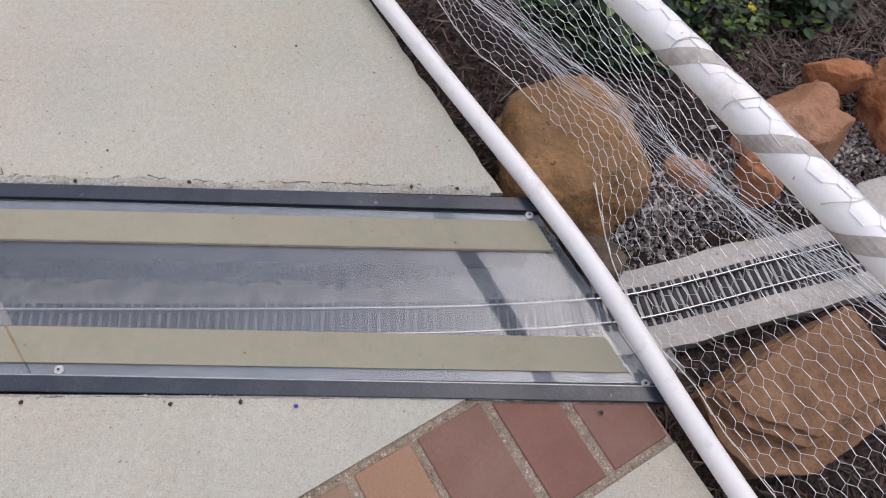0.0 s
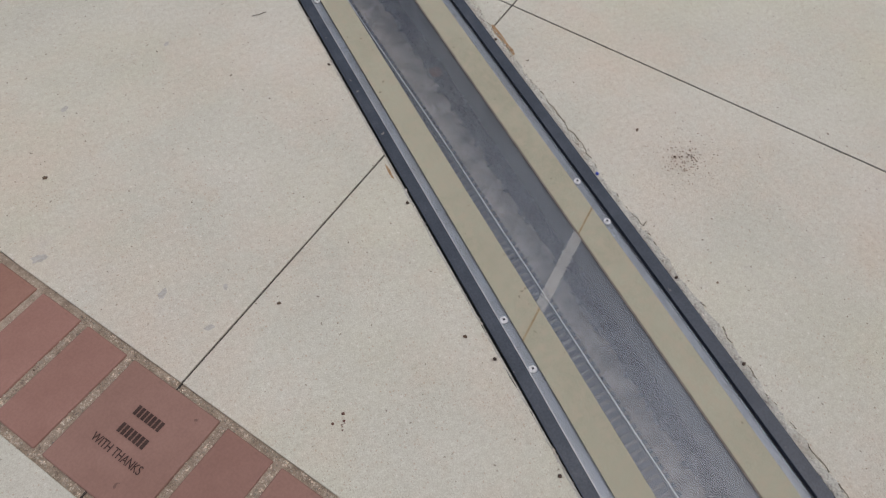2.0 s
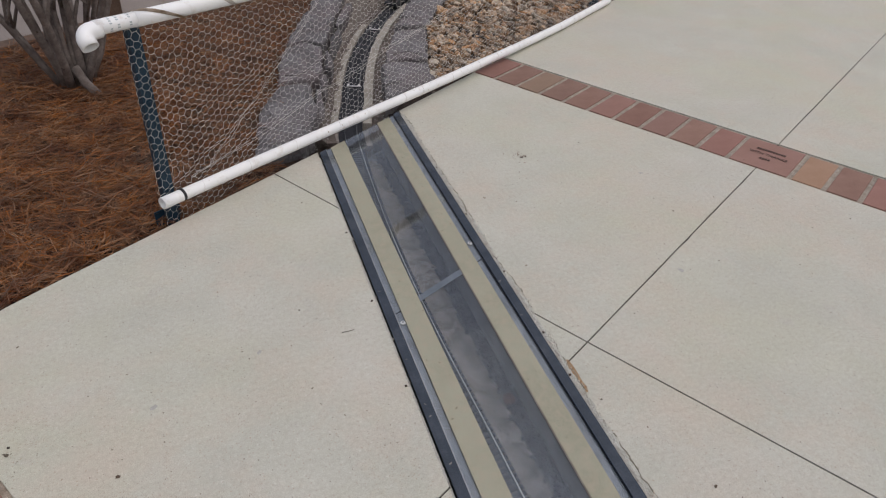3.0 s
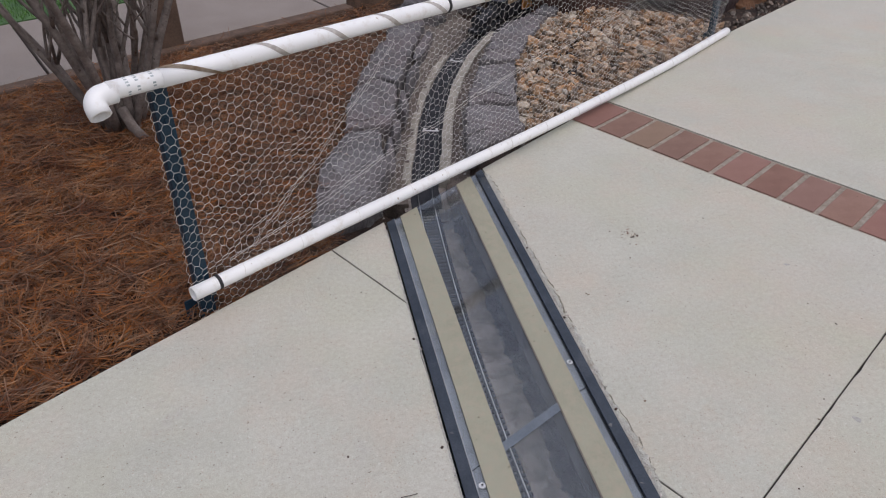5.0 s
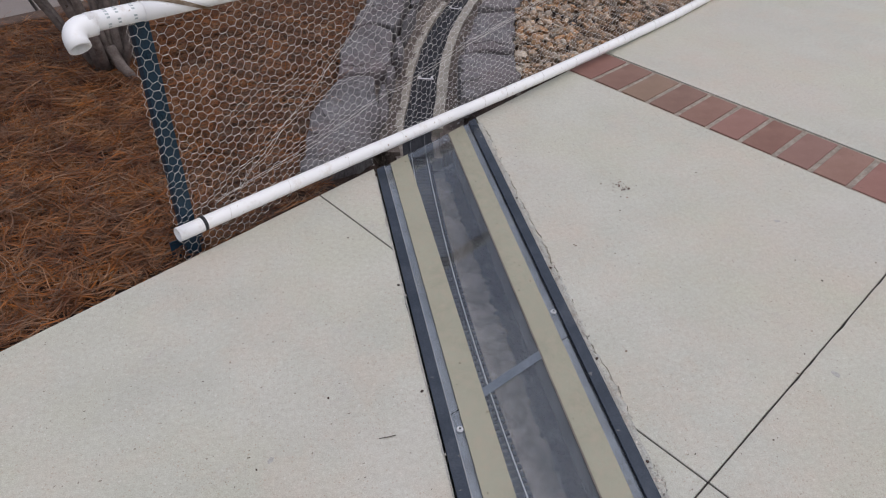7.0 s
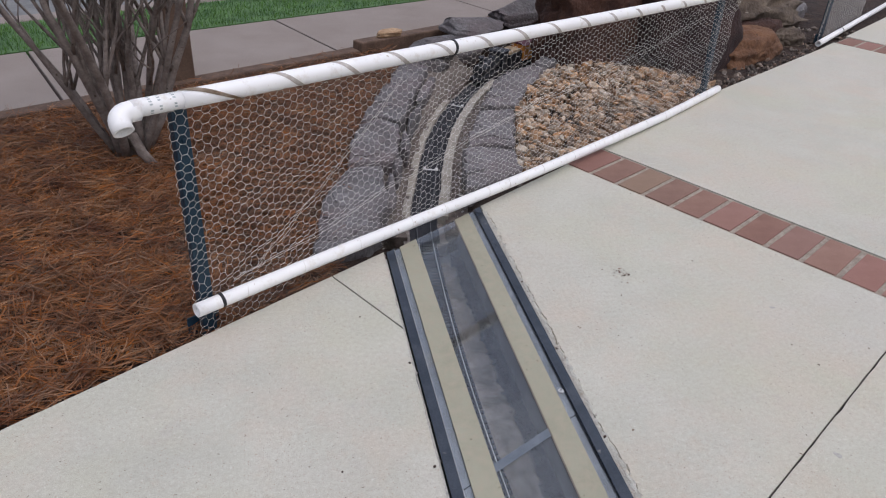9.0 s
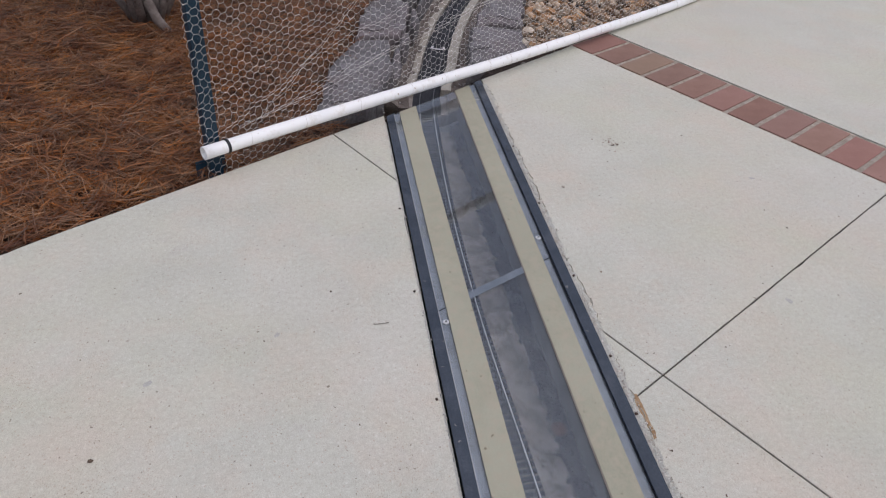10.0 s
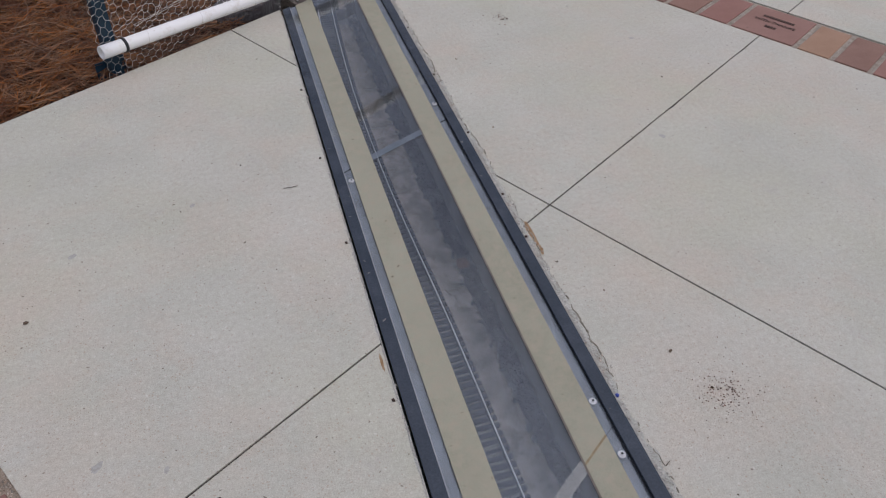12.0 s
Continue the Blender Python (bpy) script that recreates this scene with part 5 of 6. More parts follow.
def split_rock():
    """The flat layered sandstone by the track: slabs broken back one above the other, with rough faces."""
    r = random.Random(14)
    bm = bmesh.new()
    slabs = [
        ([(-0.088, -0.15), (0.080, -0.155), (0.092, -0.03), (0.084, 0.145), (0.02, 0.158), (-0.05, 0.140), (-0.094, 0.05)], -0.070, 0.018),
        ([(-0.060, -0.148), (0.084, -0.150), (0.088, 0.02), (0.078, 0.140), (0.020, 0.128), (-0.052, 0.058)], 0.017, 0.046),
        ([(-0.052, -0.146), (0.082, -0.147), (0.086, 0.00), (0.074, 0.130), (0.028, 0.112), (-0.044, 0.042)], 0.0455, 0.058),
    ]
    for outline, z0, z1 in slabs:
        rim = []
        for a, b in zip(outline, outline[1:] + outline[:1]):
            n_ = max(2, int(math.dist(a, b) / 0.012))
            for k in range(n_):
                t = k / n_
                rim.append((a[0] + (b[0] - a[0]) * t + r.uniform(-0.0022, 0.0022), a[1] + (b[1] - a[1]) * t + r.uniform(-0.0022, 0.0022)))
        one = bmesh.new()
        prism(one, rim, z0, z1, 0.0015)
        bmesh.ops.triangulate(one, faces=one.faces[:])
        long_ = [e for e in one.edges if e.calc_length() > 0.02]
        bmesh.ops.subdivide_edges(one, edges=long_, cuts=5, use_grid_fill=True)
        bmesh.ops.triangulate(one, faces=one.faces[:])
        for v in one.verts:
            v.co += Vector((0.003, 0.003, 0.0035)) * noise.fractal(v.co * 22, 0.9, 2.0, 4)
        me = bpy.data.meshes.new("slab")
        one.to_mesh(me)
        one.free()
        bm.from_mesh(me)
        bpy.data.meshes.remove(me)
    bmesh.ops.transform(bm, matrix=pose(-0.004, -0.402, -0.042, 4, -6, 29), verts=bm.verts[:])
    tagged(part("layered_rock", bm, "layered_stone", smooth=False), "flat brown layered sandstone block beside the track", "rock")


split_rock()


def flagstone(pts, z, thick, seed, label):
    r = random.Random(seed)
    out = []
    for a, b in zip(pts, pts[1:] + pts[:1]):
        n_ = max(2, int(math.dist(a, b) / 0.03))
        nx, ny = b[1] - a[1], a[0] - b[0]
        for k in range(n_):
            t = k / n_
            w = r.uniform(-0.009, 0.009) / max(math.hypot(nx, ny), 0.01) + 0.02 * fbm(a[0] * 9 + t * 2, a[1] * 9, seed)
            out.append((a[0] + (b[0] - a[0]) * t + nx * w, a[1] + (b[1] - a[1]) * t + ny * w))
    bm = bmesh.new()
    prism(bm, out, z - thick, z, 0.008)
    tilt = Vector((r.uniform(-0.03, 0.03), r.uniform(-0.03, 0.03)))
    cx, cy = sum(p[0] for p in pts) / len(pts), sum(p[1] for p in pts) / len(pts)
    for v in bm.verts:
        v.co.z += (v.co.x - cx) * tilt.x + (v.co.y - cy) * tilt.y
    stone = tagged(part("flagstone", bm, "slate"), label, "flagstone", "flagstones along the track")
    for layer in range(2):
        px, py, q = r.uniform(-0.3, 0.3), r.uniform(-0.3, 0.3), r.uniform(0.5, 0.72)
        shape = []
        for k, (x, y) in enumerate(out):
            w = q * (1 + 0.35 * fbm(k * 0.35, seed, layer * 5)) if k % len(out) else q
            shape.append((cx + (x - cx) * w + px * 0.12, cy + (y - cy) * w + py * 0.12))
        bm = bmesh.new()
        prism(bm, shape, z - 0.01, z + 0.0025 + 0.002 * layer, 0.0015)
        for v in bm.verts:
            v.co.z += (v.co.x - cx) * tilt.x + (v.co.y - cy) * tilt.y
        part("flake", bm, "slate", stone)


FLAGS = [
    ([(-0.204, 2.47), (-0.185, 2.66), (-0.165, 2.80), (-0.12, 2.95), (-0.055, 3.06), (0.058, 3.065), (0.052, 2.95), (0.040, 2.80), (-0.005, 2.63), (-0.06, 2.52)], "large grey slate flagstone beside the track"),
    ([(-0.052, 3.085), (-0.035, 3.22), (0.02, 3.43), (0.10, 3.485), (0.178, 3.42), (0.145, 3.24), (0.108, 3.10), (0.06, 3.085)], "grey slate flagstone with a broken edge"),
    ([(0.035, 3.47), (0.10, 3.68), (0.21, 3.93), (0.33, 4.30), (0.50, 4.33), (0.40, 4.05), (0.30, 3.78), (0.19, 3.46), (0.10, 3.51)], "long grey slate flagstone beside the track"),
    ([(0.30, 2.84), (0.375, 3.165), (0.46, 3.19), (0.56, 3.15), (0.54, 2.97)], "purplish grey flagstone near the walk"),
    ([(0.395, 3.19), (0.45, 3.35), (0.53, 3.55), (0.69, 3.56), (0.57, 3.175), (0.46, 3.21)], "grey slate flagstone beside the river rocks"),
    ([(0.55, 3.58), (0.76, 3.98), (0.93, 4.15), (1.02, 4.12), (0.80, 3.80), (0.70, 3.575)], "long purplish slate flagstone along the curve"),
    ([(0.96, 4.18), (1.2, 4.44), (1.5, 4.6), (1.55, 4.52), (1.25, 4.36), (1.04, 4.14)], "far purplish slate flagstone along the curve"),
]
for k, (pts, label) in enumerate(FLAGS):
    flagstone(pts, 0.004 + 0.004 * (k % 3), 0.075, k + 2, label)
for k, (x, y, rx, ry, rz, t) in enumerate(((0.178, 3.30, 0.022, 0.11, 0.05, -14), (0.262, 3.57, 0.022, 0.14, 0.05, -18), (0.372, 3.90, 0.026, 0.17, 0.05, -21),
                                          (0.072, 2.93, 0.020, 0.10, 0.045, -8), (0.118, 3.10, 0.018, 0.08, 0.045, -16))):
    rock("edge_stone", (x, y, -0.042), (rx, ry, rz), t, 40 + k, "slate", "narrow grey stone set on edge along the track", "stone", 4.0, 0.14, facets=8, group="edge stones")
for k, (x, y, z, rx, ry, rz, t) in enumerate(((0.50, 4.33, 0.05, 0.16, 0.10, 0.05, 30), (0.78, 4.62, 0.06, 0.20, 0.12, 0.06, 25), (1.15, 4.88, 0.08, 0.22, 0.12, 0.08, 20),
                                             (1.6, 5.05, 0.10, 0.25, 0.12, 0.10, 15), (0.44, 4.22, -0.03, 0.13, 0.07, 0.05, 40), (0.70, 4.50, -0.02, 0.15, 0.08, 0.06, 35))):
    rock("slate_rock", (x, y, z), (rx, ry, rz), t, 60 + k, "slate", "stacked flat slate rock behind the track", "rock", 3.5, 0.22, layers=0.5, facets=8, group="slate rocks behind the track")
rock("red_boulder", (1.40, 4.45, 0.16), (0.36, 0.20, 0.36), 25, 80, "red_rock", "large rust-red rock face behind the river rocks", "boulder", 3.6, 0.2, layers=0.5)
# the second rock's colour is darkened to hold the shade behind the netting
rock("red_boulder", (1.86, 4.33, 0.13), (0.34, 0.22, 0.34), 160, 86, "shaded_rock", "tall purple-brown rock behind the fence, shade put into its dark colour", "boulder", 3.2, 0.2, layers=0.4, facets=6)
rock("red_boulder", (2.22, 4.36, -0.01), (0.32, 0.15, 0.13), 28, 84, "rust_boulder", "low rounded rust-brown boulder near the walk", "boulder", 2.6, 0.2, layers=0.4)
rock("red_boulder", (2.52, 4.66, 0.0), (0.24, 0.10, 0.10), 32, 87, "red_rock", "low dark rock along the edge of the walk", "boulder", 2.8, 0.22, layers=0.4, facets=6)
rock("ledge_boulder", (2.45, 4.95, 0.08), (0.55, 0.25, 0.14), 28, 88, "ledge_rock", "weathered mossy ledge rock with hollows", "boulder", 3.0, 0.3, layers=1.0)
rock("ledge_boulder", (2.3, 5.15, 0.33), (0.55, 0.28, 0.12), 24, 90, "ledge_rock", "dark weathered ledge rock stacked above", "boulder", 3.0, 0.3, layers=1.0)
rock("rock", (2.72, 4.62, -0.01), (0.10, 0.07, 0.07), 10, 92, "ledge_rock", "grey-brown rock at the edge of the walk", "rock", 2.6, 0.25)
rock("slate_rock", (3.05, 5.25, 0.02), (0.30, 0.14, 0.06), 30, 94, "slate", "flat grey slate rock beyond the ledge", "rock", 4.0, 0.15)

# ---- far pavement, lawn, road ----
far_walk = tagged(empty("far_pavement"), "pinkish grey concrete pavement beyond the planting bed", "pavement", kind="structure")
for k in range(-6, 8):
    x0, x1 = 0.02 + 1.14 * k, 0.02 + 1.14 * (k + 1) - 0.010
    sk = -0.30
    q = [(x0, WALK_NEAR(x0)), (x1, WALK_NEAR(x1)), (x1 + sk, WALK_FAR(x1 + sk)), (x0 + sk, WALK_FAR(x0 + sk))]
    bm = bmesh.new()
    prism(bm, q, -0.07, 0.0, 0.004)
    part("panel", bm, "sidewalk", far_walk)
bm = bmesh.new()
prism(bm, [(-7, WALK_FAR(-7) + 0.01), (8, WALK_FAR(8) + 0.01), (8, WALK_FAR(8) + 0.62), (-7, WALK_FAR(-7) + 0.62)], -0.07, 0.002)
tagged(part("lawn", bm, "grass"), "strip of bright green mown lawn", "lawn", kind="structure")
places = []
while len(places) < 22000:
    x = rng.uniform(-3.2, 2.6)
    places.append((x, WALK_FAR(x) + rng.uniform(0.0, 0.6), 0.002))
V, F = [], []
for x, y, z in places:
    a, h = rng.uniform(0, 6.28), rng.uniform(0.014, 0.032)
    dx, dy, lx, ly = math.cos(a) * 0.0018, math.sin(a) * 0.0018, rng.gauss(0, 0.008), rng.gauss(0, 0.008)
    n0 = len(V)
    V += [(x - dx, y - dy, z), (x + dx, y + dy, z), (x + lx, y + ly, z + h)]
    F.append((n0, n0 + 1, n0 + 2))
tagged(raw("grass_blades", V, F, "grass"), "short green grass blades of the lawn", "grass", kind="stuff")
bm = bmesh.new()
prism(bm, [(-9, WALK_FAR(-9) + 0.62), (9, WALK_FAR(9) + 0.62), (9, WALK_FAR(9) + 0.78), (-9, WALK_FAR(-9) + 0.78)], -0.12, 0.006, 0.012)
tagged(part("kerb", bm, "sidewalk"), "pale concrete kerb along the lawn", "kerb", kind="structure")
bm = bmesh.new()
prism(bm, [(-30, WALK_FAR(-30) + 0.79), (30, WALK_FAR(30) + 0.79), (30, WALK_FAR(30) + 8), (-30, WALK_FAR(-30) + 8)], -0.13, -0.05)
tagged(part("road", bm, "asphalt"), "weathered grey asphalt beyond the lawn", "road", kind="structure")


def timber_edge():
    bm = bmesh.new()
    for k in range(5):
        x0, x1 = -3.4 + 0.88 * k, -3.4 + 0.88 * (k + 1) - 0.006
        a = math.atan(0.58)
        ln = (x1 - x0) / math.cos(a)
        m = pose(x0, WALK_NEAR(x0) - 0.045, 0, 0, 0, math.degrees(a))
        one = bmesh.new()
        box(one, 0, -0.045, -0.08, ln, 0.035, 0.004 if k < 4 else 0.040, m, 0.008)
        yield one


for bm in timber_edge():
    tagged(part("edging_timber", bm, "timber"), "weathered brown landscape timber edging the straw bed", "timber", "edging timbers")
bm = bmesh.new()
box(bm, -0.05, -0.05, -0.1, 0.05, 0.05, 1.2, pose(-0.70, 4.06, 0, 0, 0, 28), 0.006)
tagged(part("wooden_post", bm, "post_wood"), "square brown wooden post behind the bare shrub", "post")
rock("yellow_stone", (0.30, 4.57, 0.055), (0.07, 0.03, 0.02), 25, 99, "logs", "small yellowish stone on the edging timber", "stone", 3.0, 0.2)


# ---- bare multi-stemmed shrub ----
def bare_shrub(at, seed):
    r = random.Random(seed)
    root = tagged(empty("bare_shrub", at), "bare multi-stemmed shrub with smooth grey-brown bark", "shrub")

    def stem(p, d, ln, rad, depth, bm):
        pts, rr, q, way_ = [p], [rad], Vector(p), Vector(d).normalized()
        steps = 7
        for k in range(steps):
            way_ = (way_ + Vector((r.gauss(0, 0.10), r.gauss(0, 0.10), 0.04))).normalized()
            q = q + way_ * ln / steps
            pts.append(q.copy())
            rr.append(rad * (1 - 0.62 * (k + 1) / steps))
        sweep(bm, pts, rr, 9 if depth == 0 else 6)
        if depth < 2:
            for k in range(5 if depth == 0 else 3):
                i = r.randrange(2, steps)
                side = Vector((r.gauss(0, 1), r.gauss(0, 1), r.uniform(0.2, 1.0))).normalized()
                stem(pts[i], (way_ * 0.8 + side * 0.7), ln * r.uniform(0.35, 0.6), rr[i] * 0.62, depth + 1, bm)

    for k in range(17):
        a = 2 * math.pi * k / 17 + r.uniform(-0.2, 0.2)
        out = r.uniform(0.08, 0.62)
        bm = bmesh.new()
        stem((0.034 * math.cos(a), 0.034 * math.sin(a), -0.02), (math.cos(a) * out, math.sin(a) * out, 1.0), r.uniform(0.8, 1.2), r.uniform(0.0095, 0.0165), 0, bm)
        part("stem", bm, "bark", root, smooth=True)
    bm = bmesh.new()
    bmesh.ops.create_icosphere(bm, subdivisions=3, radius=0.062)
    for v in bm.verts:
        v.co *= 1 + 0.2 * noise.noise(v.co * 14)
        v.co.z *= 0.75
    part("root_crown", bm, "bark", root, smooth=True)
    bm = bmesh.new()
    sweep(bm, [(0.02, -0.05, 0.10), (0.05, -0.09, 0.05), (0.085, -0.12, 0.02)], [0.017, 0.017, 0.015], 9)
    part("cut_stem", bm, "bark", root, smooth=True)


bare_shrub((-0.788, 3.29, -0.03), 4)


# ---- leafy shrubs beyond the boulder ----
def leafy_shrub(at, radius, height, count, seed, label, light=0.25, leaf_len=0.028, flowers=0):
    r = random.Random(seed)
    root = tagged(empty("leafy_shrub", at), label, "shrub")
    for name, material, share in (("foliage", "leaf", 1 - light), ("young_foliage", "leaf_light", light)):
        V, F = [], []
        for _ in range(int(count * share)):
            a, rr = r.uniform(0, 6.283), radius * math.sqrt(r.random()) * r.uniform(0.75, 1.1)
            h = height * (1 - (rr / radius / 1.1) ** 2) * r.uniform(0.25, 1.0) + 0.01
            x, y = rr * math.cos(a), rr * math.sin(a)
            yaw_, ln = r.uniform(0, 6.283), leaf_len * r.uniform(0.6, 1.2)
            d = Vector((math.cos(yaw_), math.sin(yaw_), r.uniform(-0.5, 0.5))).normalized()
            s = d.cross(Vector((r.gauss(0, 0.3), r.gauss(0, 0.3), 1))).normalized() * ln * 0.27
            up = s.cross(d).normalized() * ln * 0.06
            p = Vector((x, y, h))
            n0 = len(V)
            V += [p, p + d * ln * 0.35 + s + up, p + d * ln * 0.35 - s + up, p + d * ln * 0.7 + s * 0.75 + up, p + d * ln * 0.7 - s * 0.75 + up, p + d * ln, p + d * ln * 0.35, p + d * ln * 0.7]
            F += [(n0, n0 + 6, n0 + 1), (n0, n0 + 2, n0 + 6), (n0 + 6, n0 + 7, n0 + 3, n0 + 1), (n0 + 2, n0 + 4, n0 + 7, n0 + 6), (n0 + 7, n0 + 5, n0 + 3), (n0 + 4, n0 + 5, n0 + 7)]
        raw(name, V, F, material, root)
    bm = bmesh.new()
    for k in range(14):
        a = r.uniform(0, 6.283)
        rr = radius * r.uniform(0.3, 0.85)
        sweep(bm, [(0, 0, -0.02), (rr * 0.4 * math.cos(a), rr * 0.4 * math.sin(a), height * 0.5), (rr * math.cos(a), rr * math.sin(a), height * r.uniform(0.4, 0.85))], [0.004, 0.003, 0.0015], 5)
    part("twigs", bm, "bark", root)
    for _ in range(flowers):
        a, rr = r.uniform(0, 6.283), radius * r.uniform(0.2, 0.9)
        bm = bmesh.new()
        for k in range(6):
            bmesh.ops.create_icosphere(bm, subdivisions=1, radius=0.0035, matrix=Matrix.Translation((rr * math.cos(a) + r.gauss(0, 0.004), rr * math.sin(a) + r.gauss(0, 0.004), height * (1.02 - 0.7 * (rr / radius) ** 2) + r.gauss(0, 0.002))))
        part("flower", bm, "flower", root, "small yellow flower cluster")


leafy_shrub((0.80, -0.20, -0.07), 0.17, 0.13, 1500, 5, "low dark green shrub with yellowish young leaves", 0.08, 0.034)
leafy_shrub((0.80, -0.42, -0.07), 0.11, 0.12, 800, 6, "low green shrub with yellow-green tips and flowers", 0.45, 0.018, 4)
leafy_shrub((0.90, -0.60, -0.07), 0.14, 0.11, 800, 7, "low green shrub with small yellow flowers", 0.12, 0.032, 5)
leafy_shrub((1.02, -0.22, -0.07), 0.22, 0.2, 1300, 8, "dark green leafy shrub", 0.08, 0.034)


# ---- wire fences with plastic pipes ----
def hex_wire(name, surface, cols, rows, radius, label, parent, seed, jitter=0.08, material="wire"):
    """Hexagonal netting: edges of a honeycomb mapped on a surface of (u, v) in cells."""
    r = random.Random(seed)
    pts, edges = {}, set()

    def node(i, j, k):
        # k: 0..5 corner of the hexagon at column i, row j, in thirds of a cell so that neighbours share corners
        cx, cy = 3 * i, 2 * j + (i % 2)
        ox, oy = ((2, 0), (1, 1), (-1, 1), (-2, 0), (-1, -1), (1, -1))[k]
        return (cx + ox, cy + oy)

    for i in range(cols):
        for j in range(rows):
            for k in range(6):
                a, b = node(i, j, k), node(i, j, (k + 1) % 6)
                edges.add((a, b) if a < b else (b, a))
    for e in edges:
        for q in e:
            if q not in pts:
                pts[q] = surface((q[0] + r.gauss(0, jitter)) / 3, (q[1] + r.gauss(0, jitter)) / 2)
    V, F = [], []
    for a, b in sorted(edges):
        p, q = Vector(pts[a]), Vector(pts[b])
        d = (q - p)
        if d.length < 1e-5:
            continue
        d.normalize()
        s = d.orthogonal().normalized()
        t = d.cross(s)
        w = radius * (1.55 if a[1] == b[1] else 1.0)
        n0 = len(V)
        for base in (p - d * radius, q + d * radius):
            for k in range(3):
                V.append(base + (s * math.cos(2.094 * k) + t * math.sin(2.094 * k)) * w)
        F += [(n0, n0 + 1, n0 + 4, n0 + 3), (n0 + 1, n0 + 2, n0 + 5, n0 + 4), (n0 + 2, n0, n0 + 3, n0 + 5)]
    return raw(name, V, F, material, parent, label)


def helix_band(bm, p0, p1, radius, turns, width, phase):
    p0, p1 = Vector(p0), Vector(p1)
    d = (p1 - p0)
    ln = d.length
    d.normalize()
    up = d.orthogonal().normalized()
    side = d.cross(up)
    steps = int(abs(turns) * 22)
    prev = None
    for k in range(steps + 1):
        t = k / steps
        a = phase + 2 * math.pi * turns * t
        o = (up * math.cos(a) + side * math.sin(a)) * radius
        pair = [bm.verts.new(p0 + d * (ln * t + w) + o) for w in (-width / 2, width / 2)]
        if prev:
            bm.faces.new([prev[0], prev[1], pair[1], pair[0]])
        prev = pair


def tie_ring(at, way_, radius, name, parent, label):
    d = Vector(way_).normalized()
    bm = bmesh.new()
    sweep(bm, [Vector(at) - d * 0.004, Vector(at) + d * 0.004], radius, 16, radius * 0.86)
    return part(name, bm, "cable_tie", parent, label)


def green_post(at, height, turn, lean=0.0):
    root = empty("fence_post")
    root.matrix_world = pose(*at, 0, lean, turn)
    tagged(root, "dark green painted steel fence post in the ground", "fence post", "green fence posts")
    bm = bmesh.new()
    box(bm, -0.0165, -0.003, -0.12, 0.0165, 0.003, height, bevel=0.001)
    part("web", bm, "post_green", root)
    for x in (-0.0165, 0.0135):
        bm = bmesh.new()
        box(bm, x, 0.003, -0.12, x + 0.003, 0.017, height, bevel=0.0008)
        part("flange", bm, "post_green", root)
    bm = bmesh.new()
    box(bm, -0.045, 0.0175, -0.09, 0.035, 0.0205, 0.022, bevel=0.001)
    part("anchor_plate", bm, "post_green", root)
    for k in range(4):
        bm = bmesh.new()
        box(bm, -0.004, -0.009, 0.08 + 0.125 * k, 0.004, -0.003, 0.092 + 0.125 * k, bevel=0.0015)
        part("lug", bm, "post_green", root)
    return root


# fence on the straw side
FB_P, FB_D = np.array((-0.478, 2.212)), np.array((0.8327, 0.5537))
FB_N = np.array((-FB_D[1], FB_D[0]))                     # away from the walk
fb = lambda s, z, off=0.0: (FB_P[0] + FB_D[0] * s + FB_N[0] * off, FB_P[1] + FB_D[1] * s + FB_N[1] * off, z)
FB_TURN = math.degrees(math.atan2(FB_D[1], FB_D[0]))
TOP_Z = lambda s: 0.550 - 0.030 * s
FB_END = 2.75
FB_OFF = lambda s: 0.055 * STEP(1.2, 2.6, s)               # the netting stands back behind the curving pipe


